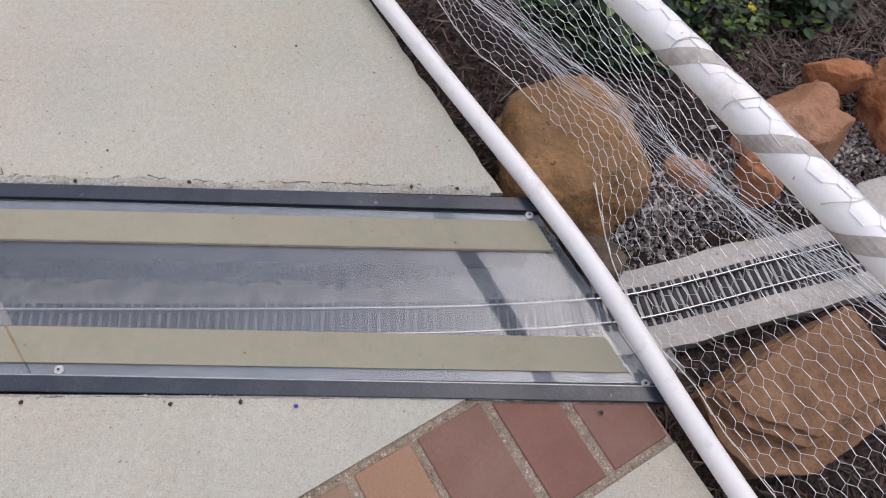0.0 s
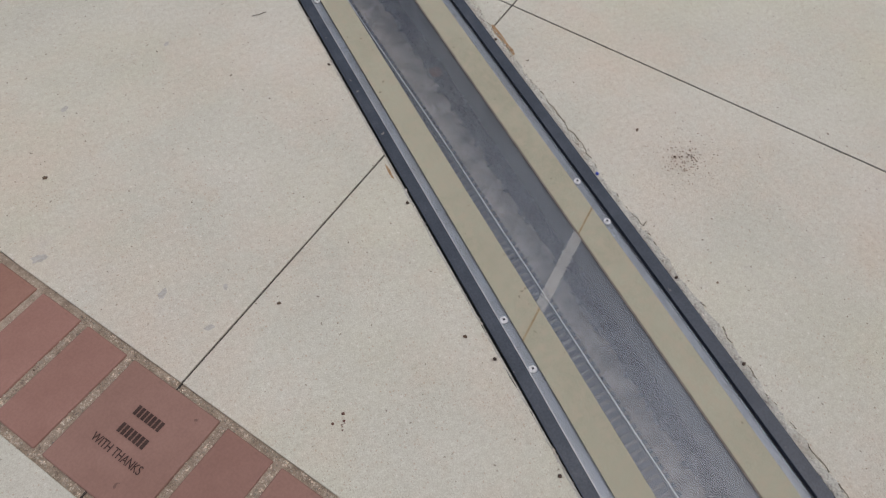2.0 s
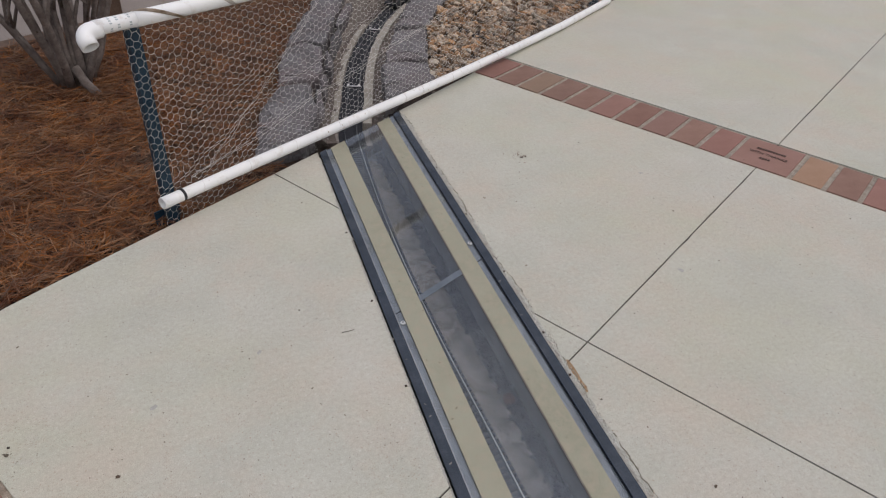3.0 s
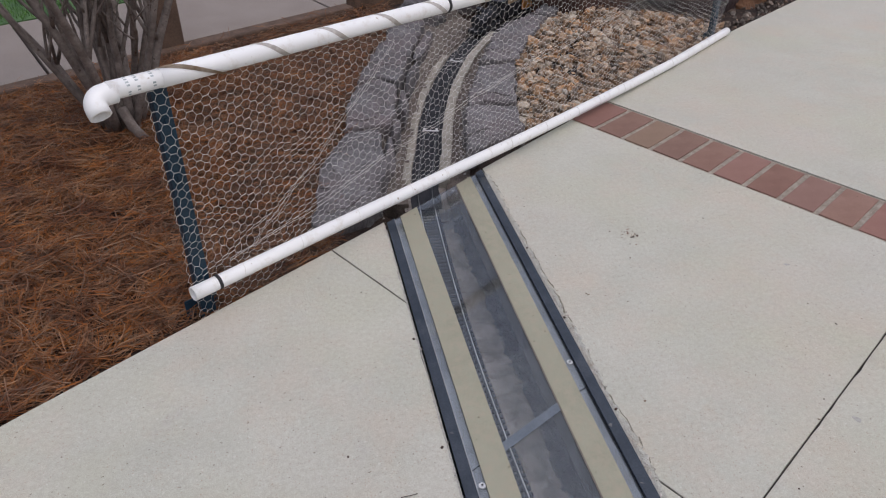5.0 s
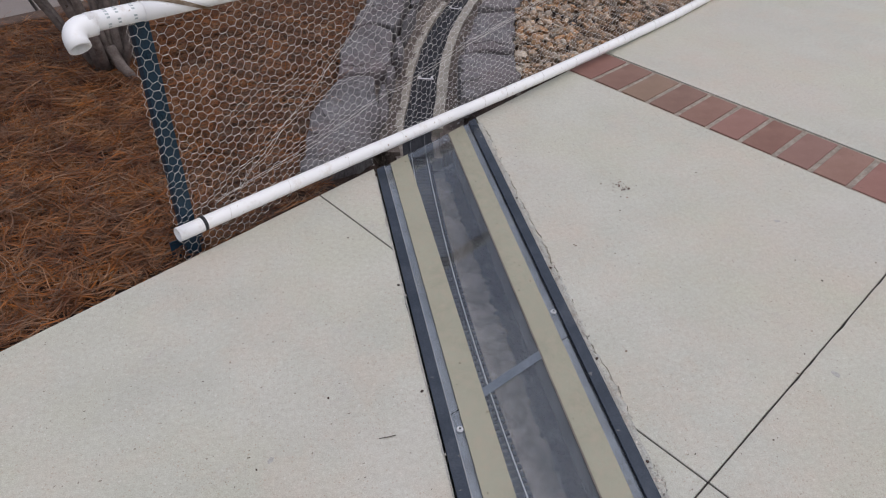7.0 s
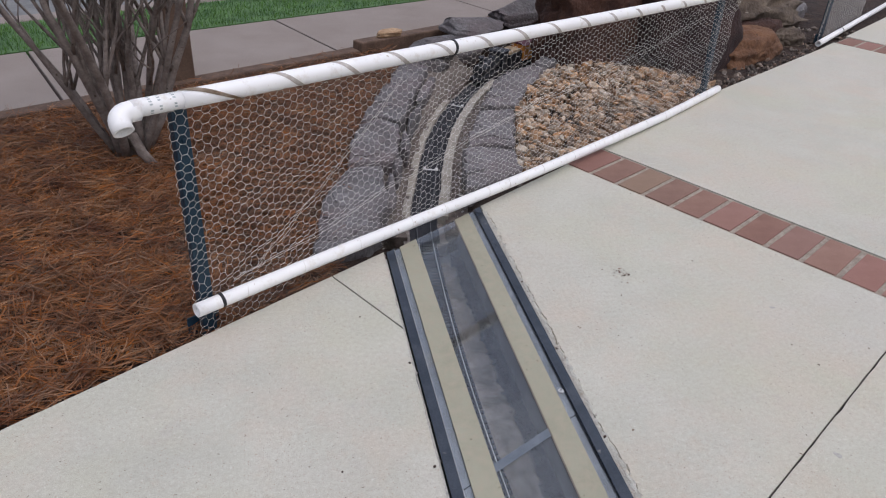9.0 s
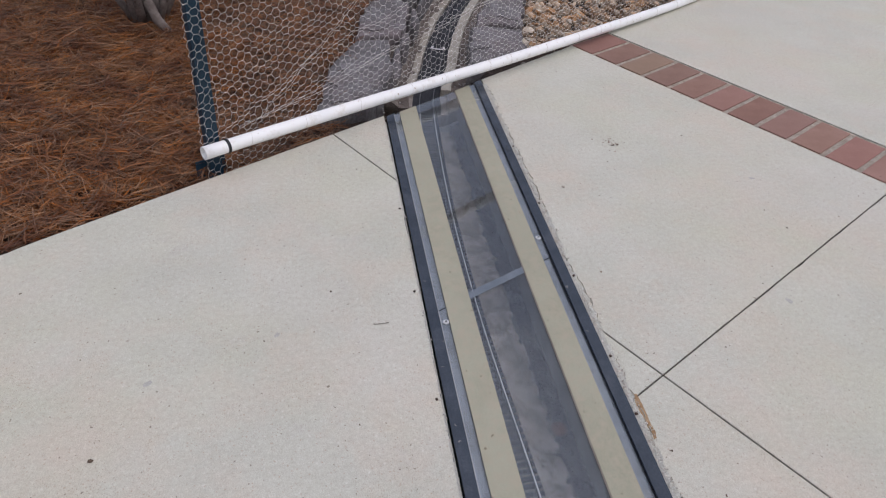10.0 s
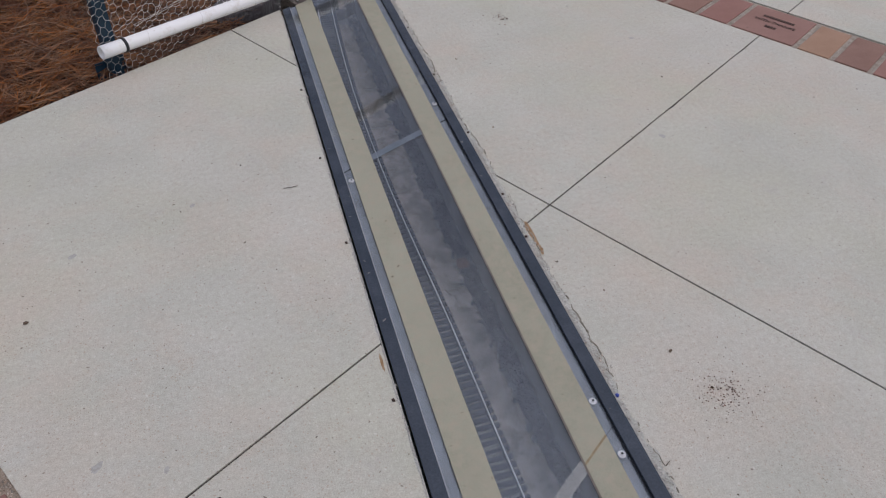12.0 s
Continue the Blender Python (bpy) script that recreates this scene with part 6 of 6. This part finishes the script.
def fence_b():
    green_post(fb(0.026, 0.0, 0.010), 0.53, FB_TURN)
    green_post(fb(2.61, 0.0, FB_OFF(2.60) + 0.012), 0.53, FB_TURN, -4.0)
    low = tagged(empty("bottom_pipe"), "white plastic pipe along the foot of the wire fence", "pipe", "fence pipes")
    bm = bmesh.new()
    pts, _ = spline([(-0.480, 2.190), (-0.186, 2.388), (0.194, 2.639), (0.608, 2.915), (1.2, 3.328), (1.728, 3.714)], 0.06)
    sweep(bm, [(x, y, 0.0185 + 0.050 * min(1.0, max(0.0, (1.3 - x) / 1.78))) for x, y in pts] + [(1.728, 3.714, 0.0185)], 0.0167, 20, 0.0135)
    part("tube", bm, "pvc", low)
    tie_ring((-0.428, 2.226, 0.0672), (0.8327, 0.5537, 0), 0.0182, "cable_tie", low, "black cable tie")
    r = random.Random(8)
    for k in range(15):
        x0 = -0.36 + 0.135 * k + r.uniform(-0.03, 0.03)
        y0 = float(np.interp(x0, pts[:, 0], pts[:, 1]))
        z0 = 0.0185 + 0.050 * min(1.0, max(0.0, (1.3 - x0) / 1.78))
        bm = bmesh.new()
        loop = []
        for a in np.linspace(-1.0, 4.2, 14):
            o = -0.0172 * math.cos(a)
            s_ = 0.004 * a + r.uniform(-0.0008, 0.0008)
            loop.append((x0 + FB_D[0] * s_ + FB_N[0] * o, y0 + FB_D[1] * s_ + FB_N[1] * o, z0 + 0.0172 * math.sin(a)))
        sweep(bm, loop, 0.0005, 4)
        part("wire_tie", bm, "wire", low, "thin wire twisted round the pipe")
    top = tagged(empty("top_pipe"), "white plastic pipe topping the wire fence, wound with weathered tape", "pipe", "fence pipes")
    run = [fb(s, TOP_Z(s)) for s in np.arange(0.030, FB_END, 0.08)]
    bm = bmesh.new()
    sweep(bm, run, 0.0188, 24, 0.0155)
    part("tube", bm, "pvc", top)
    bm = bmesh.new()
    sweep(bm, [fb(-0.070, TOP_Z(-0.07)), fb(-0.02, TOP_Z(-0.02)), fb(0.033, TOP_Z(0.033))], 0.0174, 24, 0.0145)
    part("stub", bm, "pvc", top, "thinner pipe end with faded print")
    # elbow: a thicker socket that turns towards the walk and down
    d, n_ = Vector((*FB_D, 0)), Vector((*FB_N, 0))
    c = Vector(fb(-0.078, TOP_Z(0) - 0.002))
    turn_to = (-n_ * 0.72 + Vector((0, 0, -0.69))).normalized()
    arc = [c + d * 0.020, c + d * 0.004]
    for k in range(1, 9):
        a = math.radians(90 * k / 8)
        arc.append(c - d * 0.023 * math.sin(a) + turn_to * 0.023 * (1 - math.cos(a)))
    arc.append(arc[-1] + turn_to * 0.014)
    bm = bmesh.new()
    sweep(bm, arc, 0.0200, 24, 0.0168)
    part("elbow", bm, "pvc", top, "white plastic elbow, open at the end")
    for s in (-0.040, -0.022, 0.008):
        bm = bmesh.new()
        for k in range(18):
            if (k * 7 + int(s * 1000 + 100)) % 5 == 0:
                continue
            a0, a1 = 2 * math.pi * k / 18, 2 * math.pi * (k + 0.55) / 18
            corner = [bm.verts.new(fb(q, TOP_Z(q) + 0.0177 * math.sin(a), -0.0177 * math.cos(a))) for q, a in ((s, a0), (s + 0.006, a0), (s + 0.006, a1), (s, a1))]
            bm.faces.new(corner)
        part("print", bm, "print_band", top, "faded dark green print")
    bm = bmesh.new()
    helix_band(bm, fb(0.15, TOP_Z(0.15)), fb(FB_END - 0.05, TOP_Z(FB_END)), 0.0195, 15.9, 0.017, 2.2 + 1.2)
    part("wound_tape", bm, "tape_band", top, "weathered brown tape wound round the pipe")
    bm = bmesh.new()
    prev = None
    for k in range(10):
        t = k / 9
        a, s, r = math.radians(95 - 150 * t), 0.036 + 0.125 * t, 0.0203 + 0.010 * max(0.0, t - 0.6) ** 1.2
        half = 0.015 - 0.010 * t
        pair = [bm.verts.new(fb(s + w, TOP_Z(s) + r * math.sin(a), -r * math.cos(a))) for w in (-half, half)]
        if prev:
            bm.faces.new([prev[0], prev[1], pair[1], pair[0]])
        prev = pair
    bmesh.ops.solidify(bm, geom=bm.faces[:], thickness=0.0008)
    part("tape_end", bm, "tape_brown", top, "loose curled tape end")
    tie_ring(fb(0.80, TOP_Z(0.80)), (*FB_D, 0), 0.0208, "clamp", top, "black clamp")
    net = tagged(empty("wire_netting"), "galvanised hexagonal wire netting hung on the straw-side fence", "wire netting")
    height = 0.52
    rows = 26

    def surface(u, v):
        s = 0.004 + u * 0.0176 + 4.2e-5 * max(0.0, u - 50) ** 2      # pulled wider towards the far post
        k = v / rows
        # rows crowd together along two slack creases that climb from the post
        for c0, rise, width_, pull in ((0.16, 0.62, 0.05, 0.6), (0.10, 0.36, 0.04, 0.5)):
            c = c0 + rise * s + 0.02 * fbm(s * 5, c0, 2.0)
            k += pull * (c - k) * math.exp(-((k - c) / width_) ** 2)
        foot = -0.004 + (0.070 - 0.022 * min(s, 2.3)) * STEP(0.12, 0.40, s)
        z = foot + k * (TOP_Z(s) - 0.008 - foot)
        bulge = 0.018 * fbm(s * 2.5, k * 2.5, 3.0) + 0.010 * fbm(s * 9, k * 9, 6.0)
        # slack creases running up along the fence
        s += 0.012 * fbm(s * 3, k * 4, 8.0)
        z += 0.010 * fbm(s * 3 + 5, k * 4, 11.0)
        return fb(s, z, -0.006 + FB_OFF(s) * (1 - k) + bulge * math.sin(math.pi * min(1, max(0, k))))

    hex_wire("mesh", surface, 132, rows, 0.00039, "", net, 4)
    for k, (s0, z0, s1, z1) in enumerate(((0.10, 0.09, 1.25, 0.30), (0.16, 0.10, 0.62, 0.48), (0.9, 0.24, 2.3, 0.40))):
        bm = bmesh.new()
        for q in (0.0, 0.008):
            pts = [fb(s0 + (s1 - s0) * t + 0.004 * fbm(t * 9, k, 1), z0 + (z1 - z0) * t + q + 0.006 * fbm(t * 8, k, q * 99), -0.006 + 0.018 * fbm((s0 + (s1 - s0) * t) * 2.5, (z0 + (z1 - z0) * t) / 0.52 * 2.5, 3.0)) for t in np.linspace(0, 1, 40)]
            sweep(bm, pts, 0.0005, 4)
        part("crease_wire", bm, "wire", net, "wires bunched along a crease")
    # next length of fence
    low2 = tagged(empty("bottom_pipe"), "white plastic pipe along the foot of the farther fence", "pipe", "fence pipes")
    bm = bmesh.new()
    sweep(bm, [(2.797 + 0.795 * t, 4.437 + 0.607 * t, 0.02) for t in (0, 0.3, 0.7, 1.2, 1.8)], 0.0167, 18, 0.0135)
    part("tube", bm, "pvc", low2)
    tie_ring((3.17, 4.722, 0.02), (0.795, 0.607, 0), 0.0185, "cable_tie", low2, "dark coupling ring")
    green_post((2.97, 4.64, 0.0), 0.55, FB_TURN)
    net2 = tagged(empty("wire_netting"), "galvanised hexagonal wire netting of the farther fence", "wire netting")
    hex_wire("mesh", lambda u, v: (2.93 + 0.795 * u * 0.0222, 4.61 + 0.607 * u * 0.0222, 0.01 + v * 0.025 + 0.01 * fbm(u * 0.1, v * 0.1)), 45, 21, 0.0006, "", net2, 6)


fence_b()

# fence on the boulder side
FA_P, FA_D = np.array((0.326, -0.011)), np.array((0.8672, 0.4980))
FA_N = np.array((FA_D[1], -FA_D[0]))                     # away from the walk
fa = lambda s, z, off=0.0: (FA_P[0] + FA_D[0] * s + FA_N[0] * off, FA_P[1] + FA_D[1] * s + FA_N[1] * off, z)


def fence_a():
    low = tagged(empty("bottom_pipe"), "white plastic pipe lying along the edge of the walk", "pipe", "fence pipes")
    pts, _ = spline([(-0.75, -0.60), (-0.143, -0.258), (0.152, -0.110), (0.326, -0.008), (0.68, 0.222), (1.25, 0.58)], 0.05)
    bm = bmesh.new()
    sweep(bm, [(x, y, 0.0225) for x, y in pts], 0.0165, 22, 0.0135)
    part("tube", bm, "pvc", low)
    top = tagged(empty("top_pipe"), "white plastic pipe over the boulders, wound with weathered tape", "pipe", "fence pipes")
    z_at = lambda s: 0.460 - 0.075 * s
    run = [fa(s, z_at(s)) for s in np.arange(-1.05, 1.0, 0.08)]
    bm = bmesh.new()
    sweep(bm, run, 0.0195, 28, 0.016)
    part("tube", bm, "pvc", top)
    bm = bmesh.new()
    helix_band(bm, fa(-1.0, z_at(-1.0)), fa(0.9, z_at(0.9)), 0.0202, -15.5, 0.024, 0.6)
    part("wound_tape", bm, "tape_band", top, "weathered brown tape wound round the pipe")
    net = tagged(empty("wire_netting"), "galvanised wire netting, stretched and bunched, over the boulders", "wire netting")
    rows, BUNCHED = 31, 15

    def surface(u, v):
        s = -1.0 + u * 0.0242 + 0.007 * fbm(u * 0.09, v * 0.12, 2.0)
        k = v / rows
        if k > 1:                                        # the last rows are folded over the pipe
            a = (v - rows) * 0.0225 / 0.0204
            return fa(s, z_at(s) + 0.0204 * math.sin(a), 0.0204 * math.cos(a))
        # a fixed number of rows crowds together in a crease that climbs to the pipe; the rest keep their size
        c = float(np.interp(s, (-0.6, -0.48, -0.37, -0.25, -0.115, 0.0, 0.1, 0.4), (1.0, 0.92, 0.80, 0.66, 0.50, 0.34, 0.22, 0.14))) + 0.012 * fbm(s * 5, 0.5, 4.0)
        first = (rows - BUNCHED) * c
        swell = lambda q: math.log1p(math.exp(q / 1.1)) * 1.1
        taken = lambda q: q - 0.86 * (swell(q - first) - swell(q - first - BUNCHED) - swell(-first) + swell(-first - BUNCHED))
        e = taken(v) / taken(rows)
        e = min(1.0, max(-0.05, e))
        foot = 0.085 * STEP(-0.25, 0.05, s) * (1 - 0.55 * STEP(0.05, 0.35, s)) + 0.012
        off = foot * (1 - e) ** 1.2 + 0.05 * math.sin(math.pi * min(1, max(0, e))) + 0.0204 * e ** 6 + 0.010 * fbm(s * 6, k * 5, 7.0) * (1 - e ** 8)
        z = 0.040 + e * (z_at(s) - 0.040) + 0.007 * fbm(s * 7, k * 7, 9.0) * (1 - e ** 8)
        return fa(s, z, off)

    hex_wire("mesh", surface, 80, rows + 2, 0.00037, "", net, 9, 0.09, "bright_wire")
    r = random.Random(3)
    for k in range(16):
        s0 = -0.9 + 0.115 * k + r.uniform(-0.03, 0.03)
        turn_, slant = r.uniform(2.6, 4.4), r.uniform(-0.03, 0.03)
        bm = bmesh.new()
        sweep(bm, [fa(s0 + slant * t + 0.004 * math.sin(9 * t + k), z_at(s0) + 0.0203 * math.sin(turn_ * t - 0.9), 0.0203 * math.cos(turn_ * t - 0.9)) for t in np.linspace(0, 1, 14)], 0.0006, 4)
        part("wire_end", bm, "wire", net, "loose wire end hooked over the pipe")
    bm = bmesh.new()
    sweep(bm, [surface(u, -0.4) for u in np.arange(0, 80, 1.5)], 0.0009, 5)
    part("edge_wire", bm, "wire", net, "twisted edge wire")


fence_a()


# ---- model train waiting on the far curve ----
def on_track(s, z=0.0):
    x, y = (float(np.interp(s, TRACK_S, TRACK[:, k])) for k in (0, 1))
    x2, y2 = (float(np.interp(s + 0.02, TRACK_S, TRACK[:, k])) for k in (0, 1))
    return pose(x, y, z, 0, 0, math.degrees(math.atan2(y2 - y, x2 - x)))


def wheelset(root, x, r=0.013):
    for y in (-0.024, 0.024):
        bm = bmesh.new()
        bmesh.ops.create_cone(bm, cap_ends=True, segments=18, radius1=r, radius2=r, depth=0.006, matrix=Matrix.Translation((x, y, r)) @ Matrix.Rotation(math.pi / 2, 4, "X"))
        part("wheel", bm, "loco_black", root)


def box_car(s, length, side, roof, label):
    root = empty("toy_boxcar")
    root.matrix_world = on_track(s, RAIL_TOP)
    tagged(root, label, "train car", "cars of the model train")
    h, w = 0.105, 0.043
    bm = bmesh.new()
    box(bm, -length / 2, -w, 0.022, length / 2, w, h, bevel=0.002)
    body = part("body", bm, side, root)
    bm = bmesh.new()
    box(bm, -0.001, -0.0012, 0.026, 0.001, 0.0012, h - 0.004)
    rib = part("rib", bm, side, body)
    for k, (x, y) in enumerate((x, y) for x in np.arange(-length / 2 + 0.012, length / 2, 0.022) for y in (-w, w)):
        ob = rib if k == 0 else new("rib", rib.data)
        ob.parent = body
        ob.matrix_basis = pose(x, y, 0)
    bm = bmesh.new()
    f = [bm.verts.new(p) for p in ((-length / 2 - 0.004, -w - 0.004, h), (-length / 2 - 0.004, 0, h + 0.012), (-length / 2 - 0.004, w + 0.004, h))]
    g = [bm.verts.new((length / 2 + 0.004, v.co.y, v.co.z)) for v in f]
    for k in range(3):
        bm.faces.new([f[k], f[(k + 1) % 3], g[(k + 1) % 3], g[k]])
    bm.faces.new(f), bm.faces.new(g[::-1])
    bmesh.ops.recalc_face_normals(bm, faces=bm.faces[:])
    part("roof", bm, roof, root)
    bm = bmesh.new()
    box(bm, -0.03, -w - 0.003, 0.024, 0.03, w + 0.003, h - 0.006, bevel=0.001)
    part("door", bm, side, root)
    bm = bmesh.new()
    box(bm, -length / 2 - 0.012, -0.034, 0.016, length / 2 + 0.012, 0.034, 0.024)
    part("underframe", bm, "loco_black", root)
    for x in (-length * 0.36, -length * 0.25, length * 0.25, length * 0.36):
        wheelset(root, x)


def locomotive(s):
    root = empty("toy_locomotive")
    root.matrix_world = on_track(s, RAIL_TOP)
    tagged(root, "black model steam locomotive on the curved track", "locomotive")
    bm = bmesh.new()
    sweep(bm, [(-0.17, 0, 0.068), (0.03, 0, 0.068)], 0.030, 20)
    part("boiler", bm, "loco_black", root, smooth=False)
    bm = bmesh.new()
    sweep(bm, [(-0.178, 0, 0.068), (-0.168, 0, 0.068)], 0.026, 20)
    part("smokebox_door", bm, "loco_black", root)
    bm = bmesh.new()
    sweep(bm, [(-0.14, 0, 0.095), (-0.14, 0, 0.118), (-0.14, 0, 0.13)], [0.010, 0.011, 0.017], 16)
    part("chimney", bm, "loco_black", root)
    for x in (-0.085, -0.03):
        bm = bmesh.new()
        bmesh.ops.create_uvsphere(bm, u_segments=16, v_segments=10, radius=0.014, matrix=Matrix.Translation((x, 0, 0.098)))
        part("dome", bm, "loco_black", root)
    bm = bmesh.new()
    box(bm, 0.03, -0.042, 0.03, 0.095, 0.042, 0.115, bevel=0.002)
    part("cab", bm, "loco_black", root)
    bm = bmesh.new()
    box(bm, 0.022, -0.047, 0.115, 0.105, 0.047, 0.122, bevel=0.002)
    part("cab_roof", bm, "loco_black", root)
    bm = bmesh.new()
    box(bm, -0.19, -0.036, 0.018, 0.10, 0.036, 0.034, bevel=0.002)
    part("frame", bm, "loco_black", root)
    for x in (-0.15, -0.11, -0.06, -0.015, 0.03, 0.075):
        wheelset(root, x, 0.018)


def tender(s):
    root = empty("toy_tender")
    root.matrix_world = on_track(s, RAIL_TOP)
    tagged(root, "black model tender loaded with split wood", "train car", "cars of the model train")
    bm = bmesh.new()
    box(bm, -0.07, -0.041, 0.02, 0.07, 0.041, 0.085, bevel=0.002)
    part("body", bm, "loco_black", root)
    for y in np.linspace(-0.032, 0.032, 8):
        for x in (-0.03, 0.025):
            bm = bmesh.new()
            box(bm, x - 0.026, y - 0.0042, 0.08, x + 0.026, y + 0.0042, 0.092 + random.uniform(0, 0.012), bevel=0.001)
            part("log", bm, "logs", root)
    for x in (-0.045, 0.045):
        wheelset(root, x)


FRONT = s_of_y(3.90) + 0.32
locomotive(FRONT + 0.19)
tender(FRONT + 0.375)
for k, (side, roof, label) in enumerate((("car_orange", "car_maroon", "orange model boxcar with a maroon roof"), ("car_yellow", "car_maroon", "yellow model boxcar with a maroon roof"),
                                         ("car_orange", "car_blue", "orange model boxcar with a dark blue roof"))):
    box_car(FRONT + 0.375 + 0.09 + 0.125 + 0.265 * k, 0.235, side, roof, label)


# ---- small debris on the walk ----
def flakes(name, at, spread, count, size, seed, label, material="debris"):
    r = random.Random(seed)
    V, F = [], []
    for _ in range(count):
        x, y = at[0] + r.gauss(0, spread), at[1] + r.gauss(0, spread)
        a, s = r.uniform(0, 6.28), size * r.uniform(0.3, 1.1)
        n0 = len(V)
        for k in range(5):
            b = a + 2 * math.pi * k / 5
            V.append((x + s * math.cos(b) * r.uniform(0.4, 1), y + s * 0.7 * math.sin(b), 0.0008 + r.uniform(0, 0.0016)))
        V.append((x, y, 0.0012 + s * 0.35))
        F += [(n0 + k, n0 + (k + 1) % 5, n0 + 5) for k in range(5)]
    tagged(raw(name, V, F, material), label, "debris", kind="stuff")


flakes("leaf_crumbs", (0.502, 0.922), 0.019, 170, 0.0019, 1, "cluster of reddish brown crumbs on the concrete", "red_crumb")
flakes("leaf_crumbs", (0.515, 0.935), 0.042, 80, 0.0018, 2, "scattered reddish brown crumbs on the concrete", "red_crumb")
flakes("leaf_crumbs", (0.624, 2.302), 0.022, 26, 0.0042, 3, "cluster of dry leaf bits on the concrete", "red_crumb")
flakes("leaf_crumbs", (-0.271, 0.721), 0.008, 7, 0.0042, 4, "few dry leaf bits on the concrete", "red_crumb")
flakes("leaf_crumbs", (-0.83, 1.47), 0.03, 30, 0.008, 5, "dark dry leaf bits on the concrete")
flakes("specks", (-0.29, 0.955), 0.001, 2, 0.006, 6, "dark speck on the concrete")
flakes("specks", (-0.583, 1.366), 0.001, 2, 0.006, 7, "dark speck on the concrete")
flakes("specks", (-0.045, 0.772), 0.001, 2, 0.006, 8, "dark speck beside the rail")
for x, y in ((0.413, 1.186), (0.460, 1.025), (0.571, 2.327), (0.411, 2.089), (0.358, 1.279)):
    flakes("leaf_speck", (x, y), 0.0018, 4, 0.0040, int(y * 100), "small dark leaf bit on the concrete")
flakes("leaf_speck", (0.487, 0.938), 0.0008, 2, 0.0048, 12, "dark dry leaf curl on the concrete")


def stain_patch(at, size, turn, material, label, seed, name="rust_stain"):
    """A thin irregular film on the pavement."""
    r = random.Random(seed)
    pts = []
    for k in range(26):
        a = 2 * math.pi * k / 26
        q = 1 + 0.35 * fbm(math.cos(a) * 2, math.sin(a) * 2, seed) + r.uniform(-0.12, 0.12)
        x, y = size[0] * q * math.cos(a), size[1] * q * math.sin(a)
        c, s = math.cos(radians(turn)), math.sin(radians(turn))
        pts.append((at[0] + x * c - y * s, at[1] + x * s + y * c))
    bm = bmesh.new()
    prism(bm, pts, 0.0001, 0.0005)
    tagged(part(name, bm, material), label, "stain")


stain_patch((0.3415, 1.365), (0.0062, 0.040), 0, "rust_film", "orange rust stain on the concrete beside the rail", 1)
stain_patch((0.3435, 1.318), (0.0032, 0.014), -8, "rust_film", "orange rust stain on the concrete beside the rail", 2)
stain_patch((-0.0195, 1.13), (0.0025, 0.018), 0, "rust_film", "orange rust stain on the concrete beside the rail", 3)
for k, (x, y, s) in enumerate(((-0.405, 0.96, 0.008), (-0.455, 1.05, 0.010), (-0.36, 1.02, 0.006))):
    stain_patch((x, y), (s, s * 0.55), 40 * k, "old_mark", "pale grey chip mark on the concrete", 10 + k, "chip_mark")
bm = bmesh.new()
leaf_rim = [bm.verts.new((0.219 + 0.015 * math.cos(k * 0.785) * (1 + 0.2 * math.sin(k * 3.1)), 1.42 + 0.018 * math.sin(k * 0.785), -0.104 + 0.002 * math.sin(k * 2.3))) for k in range(8)]
mid_rib = bm.verts.new((0.219, 1.42, -0.1015))
for k in range(8):
    bm.faces.new([leaf_rim[k], leaf_rim[(k + 1) % 8], mid_rib])
tagged(part("dead_leaf", bm, "dead_leaf"), "reddish brown dead leaf on the trench gravel", "leaf")
for k, (x, y, s) in enumerate(((-0.62, 1.20, 0.012), (-0.30, 1.62, 0.007), (0.78, 1.62, 0.009), (0.95, 2.1, 0.007), (-0.52, 1.52, 0.008))):
    stain_patch((x, y), (s, s * 0.6), 55 * k, "old_mark", "pale grey chip mark on the concrete", 30 + k, "chip_mark")
r_ = random.Random(77)
V = [(r_.uniform(-1.0, 1.9), r_.uniform(-0.2, 3.4)) for _ in range(300)]
V = [p for p in V if EDGE_A(p[0]) + 0.03 < p[1] < EDGE_B(p[0]) - 0.03 and not CH_L - 0.02 < p[0] < CH_R + 0.02]
VV, FF = [], []
for x, y in V:
    a, s, w = r_.uniform(0, 6.28), r_.uniform(0.001, 0.0038), r_.uniform(0.25, 0.8)
    n0 = len(VV)
    for b in range(5):
        t = 2 * math.pi * b / 5
        px, py = s * math.cos(t), s * w * math.sin(t)
        VV.append((x + px * math.cos(a) - py * math.sin(a), y + px * math.sin(a) + py * math.cos(a), 0.0006))
    VV.append((x, y, 0.0006 + s * 0.3))
    FF += [(n0 + b, n0 + (b + 1) % 5, n0 + 5) for b in range(5)]
tagged(raw("grit", VV, FF, "debris"), "scattered grit and dry bits on the concrete walk", "grit", kind="stuff")
for k, (x, y, a, ln) in enumerate(((-0.10, 1.63, 5, 0.03), (0.345, 0.835, 30, 0.012))):
    bm = bmesh.new()
    d = Vector((math.cos(radians(a)), math.sin(radians(a)), 0))
    sweep(bm, [Vector((x, y, 0.002)) + d * ln * t + Vector((0, 0, 0.001)) * (t % 2) for t in (-0.5, 0, 0.5)], 0.0008, 5)
    tagged(part("twig", bm, "debris"), "small dry twig lying on the concrete walk", "twig", "twigs on the walk")
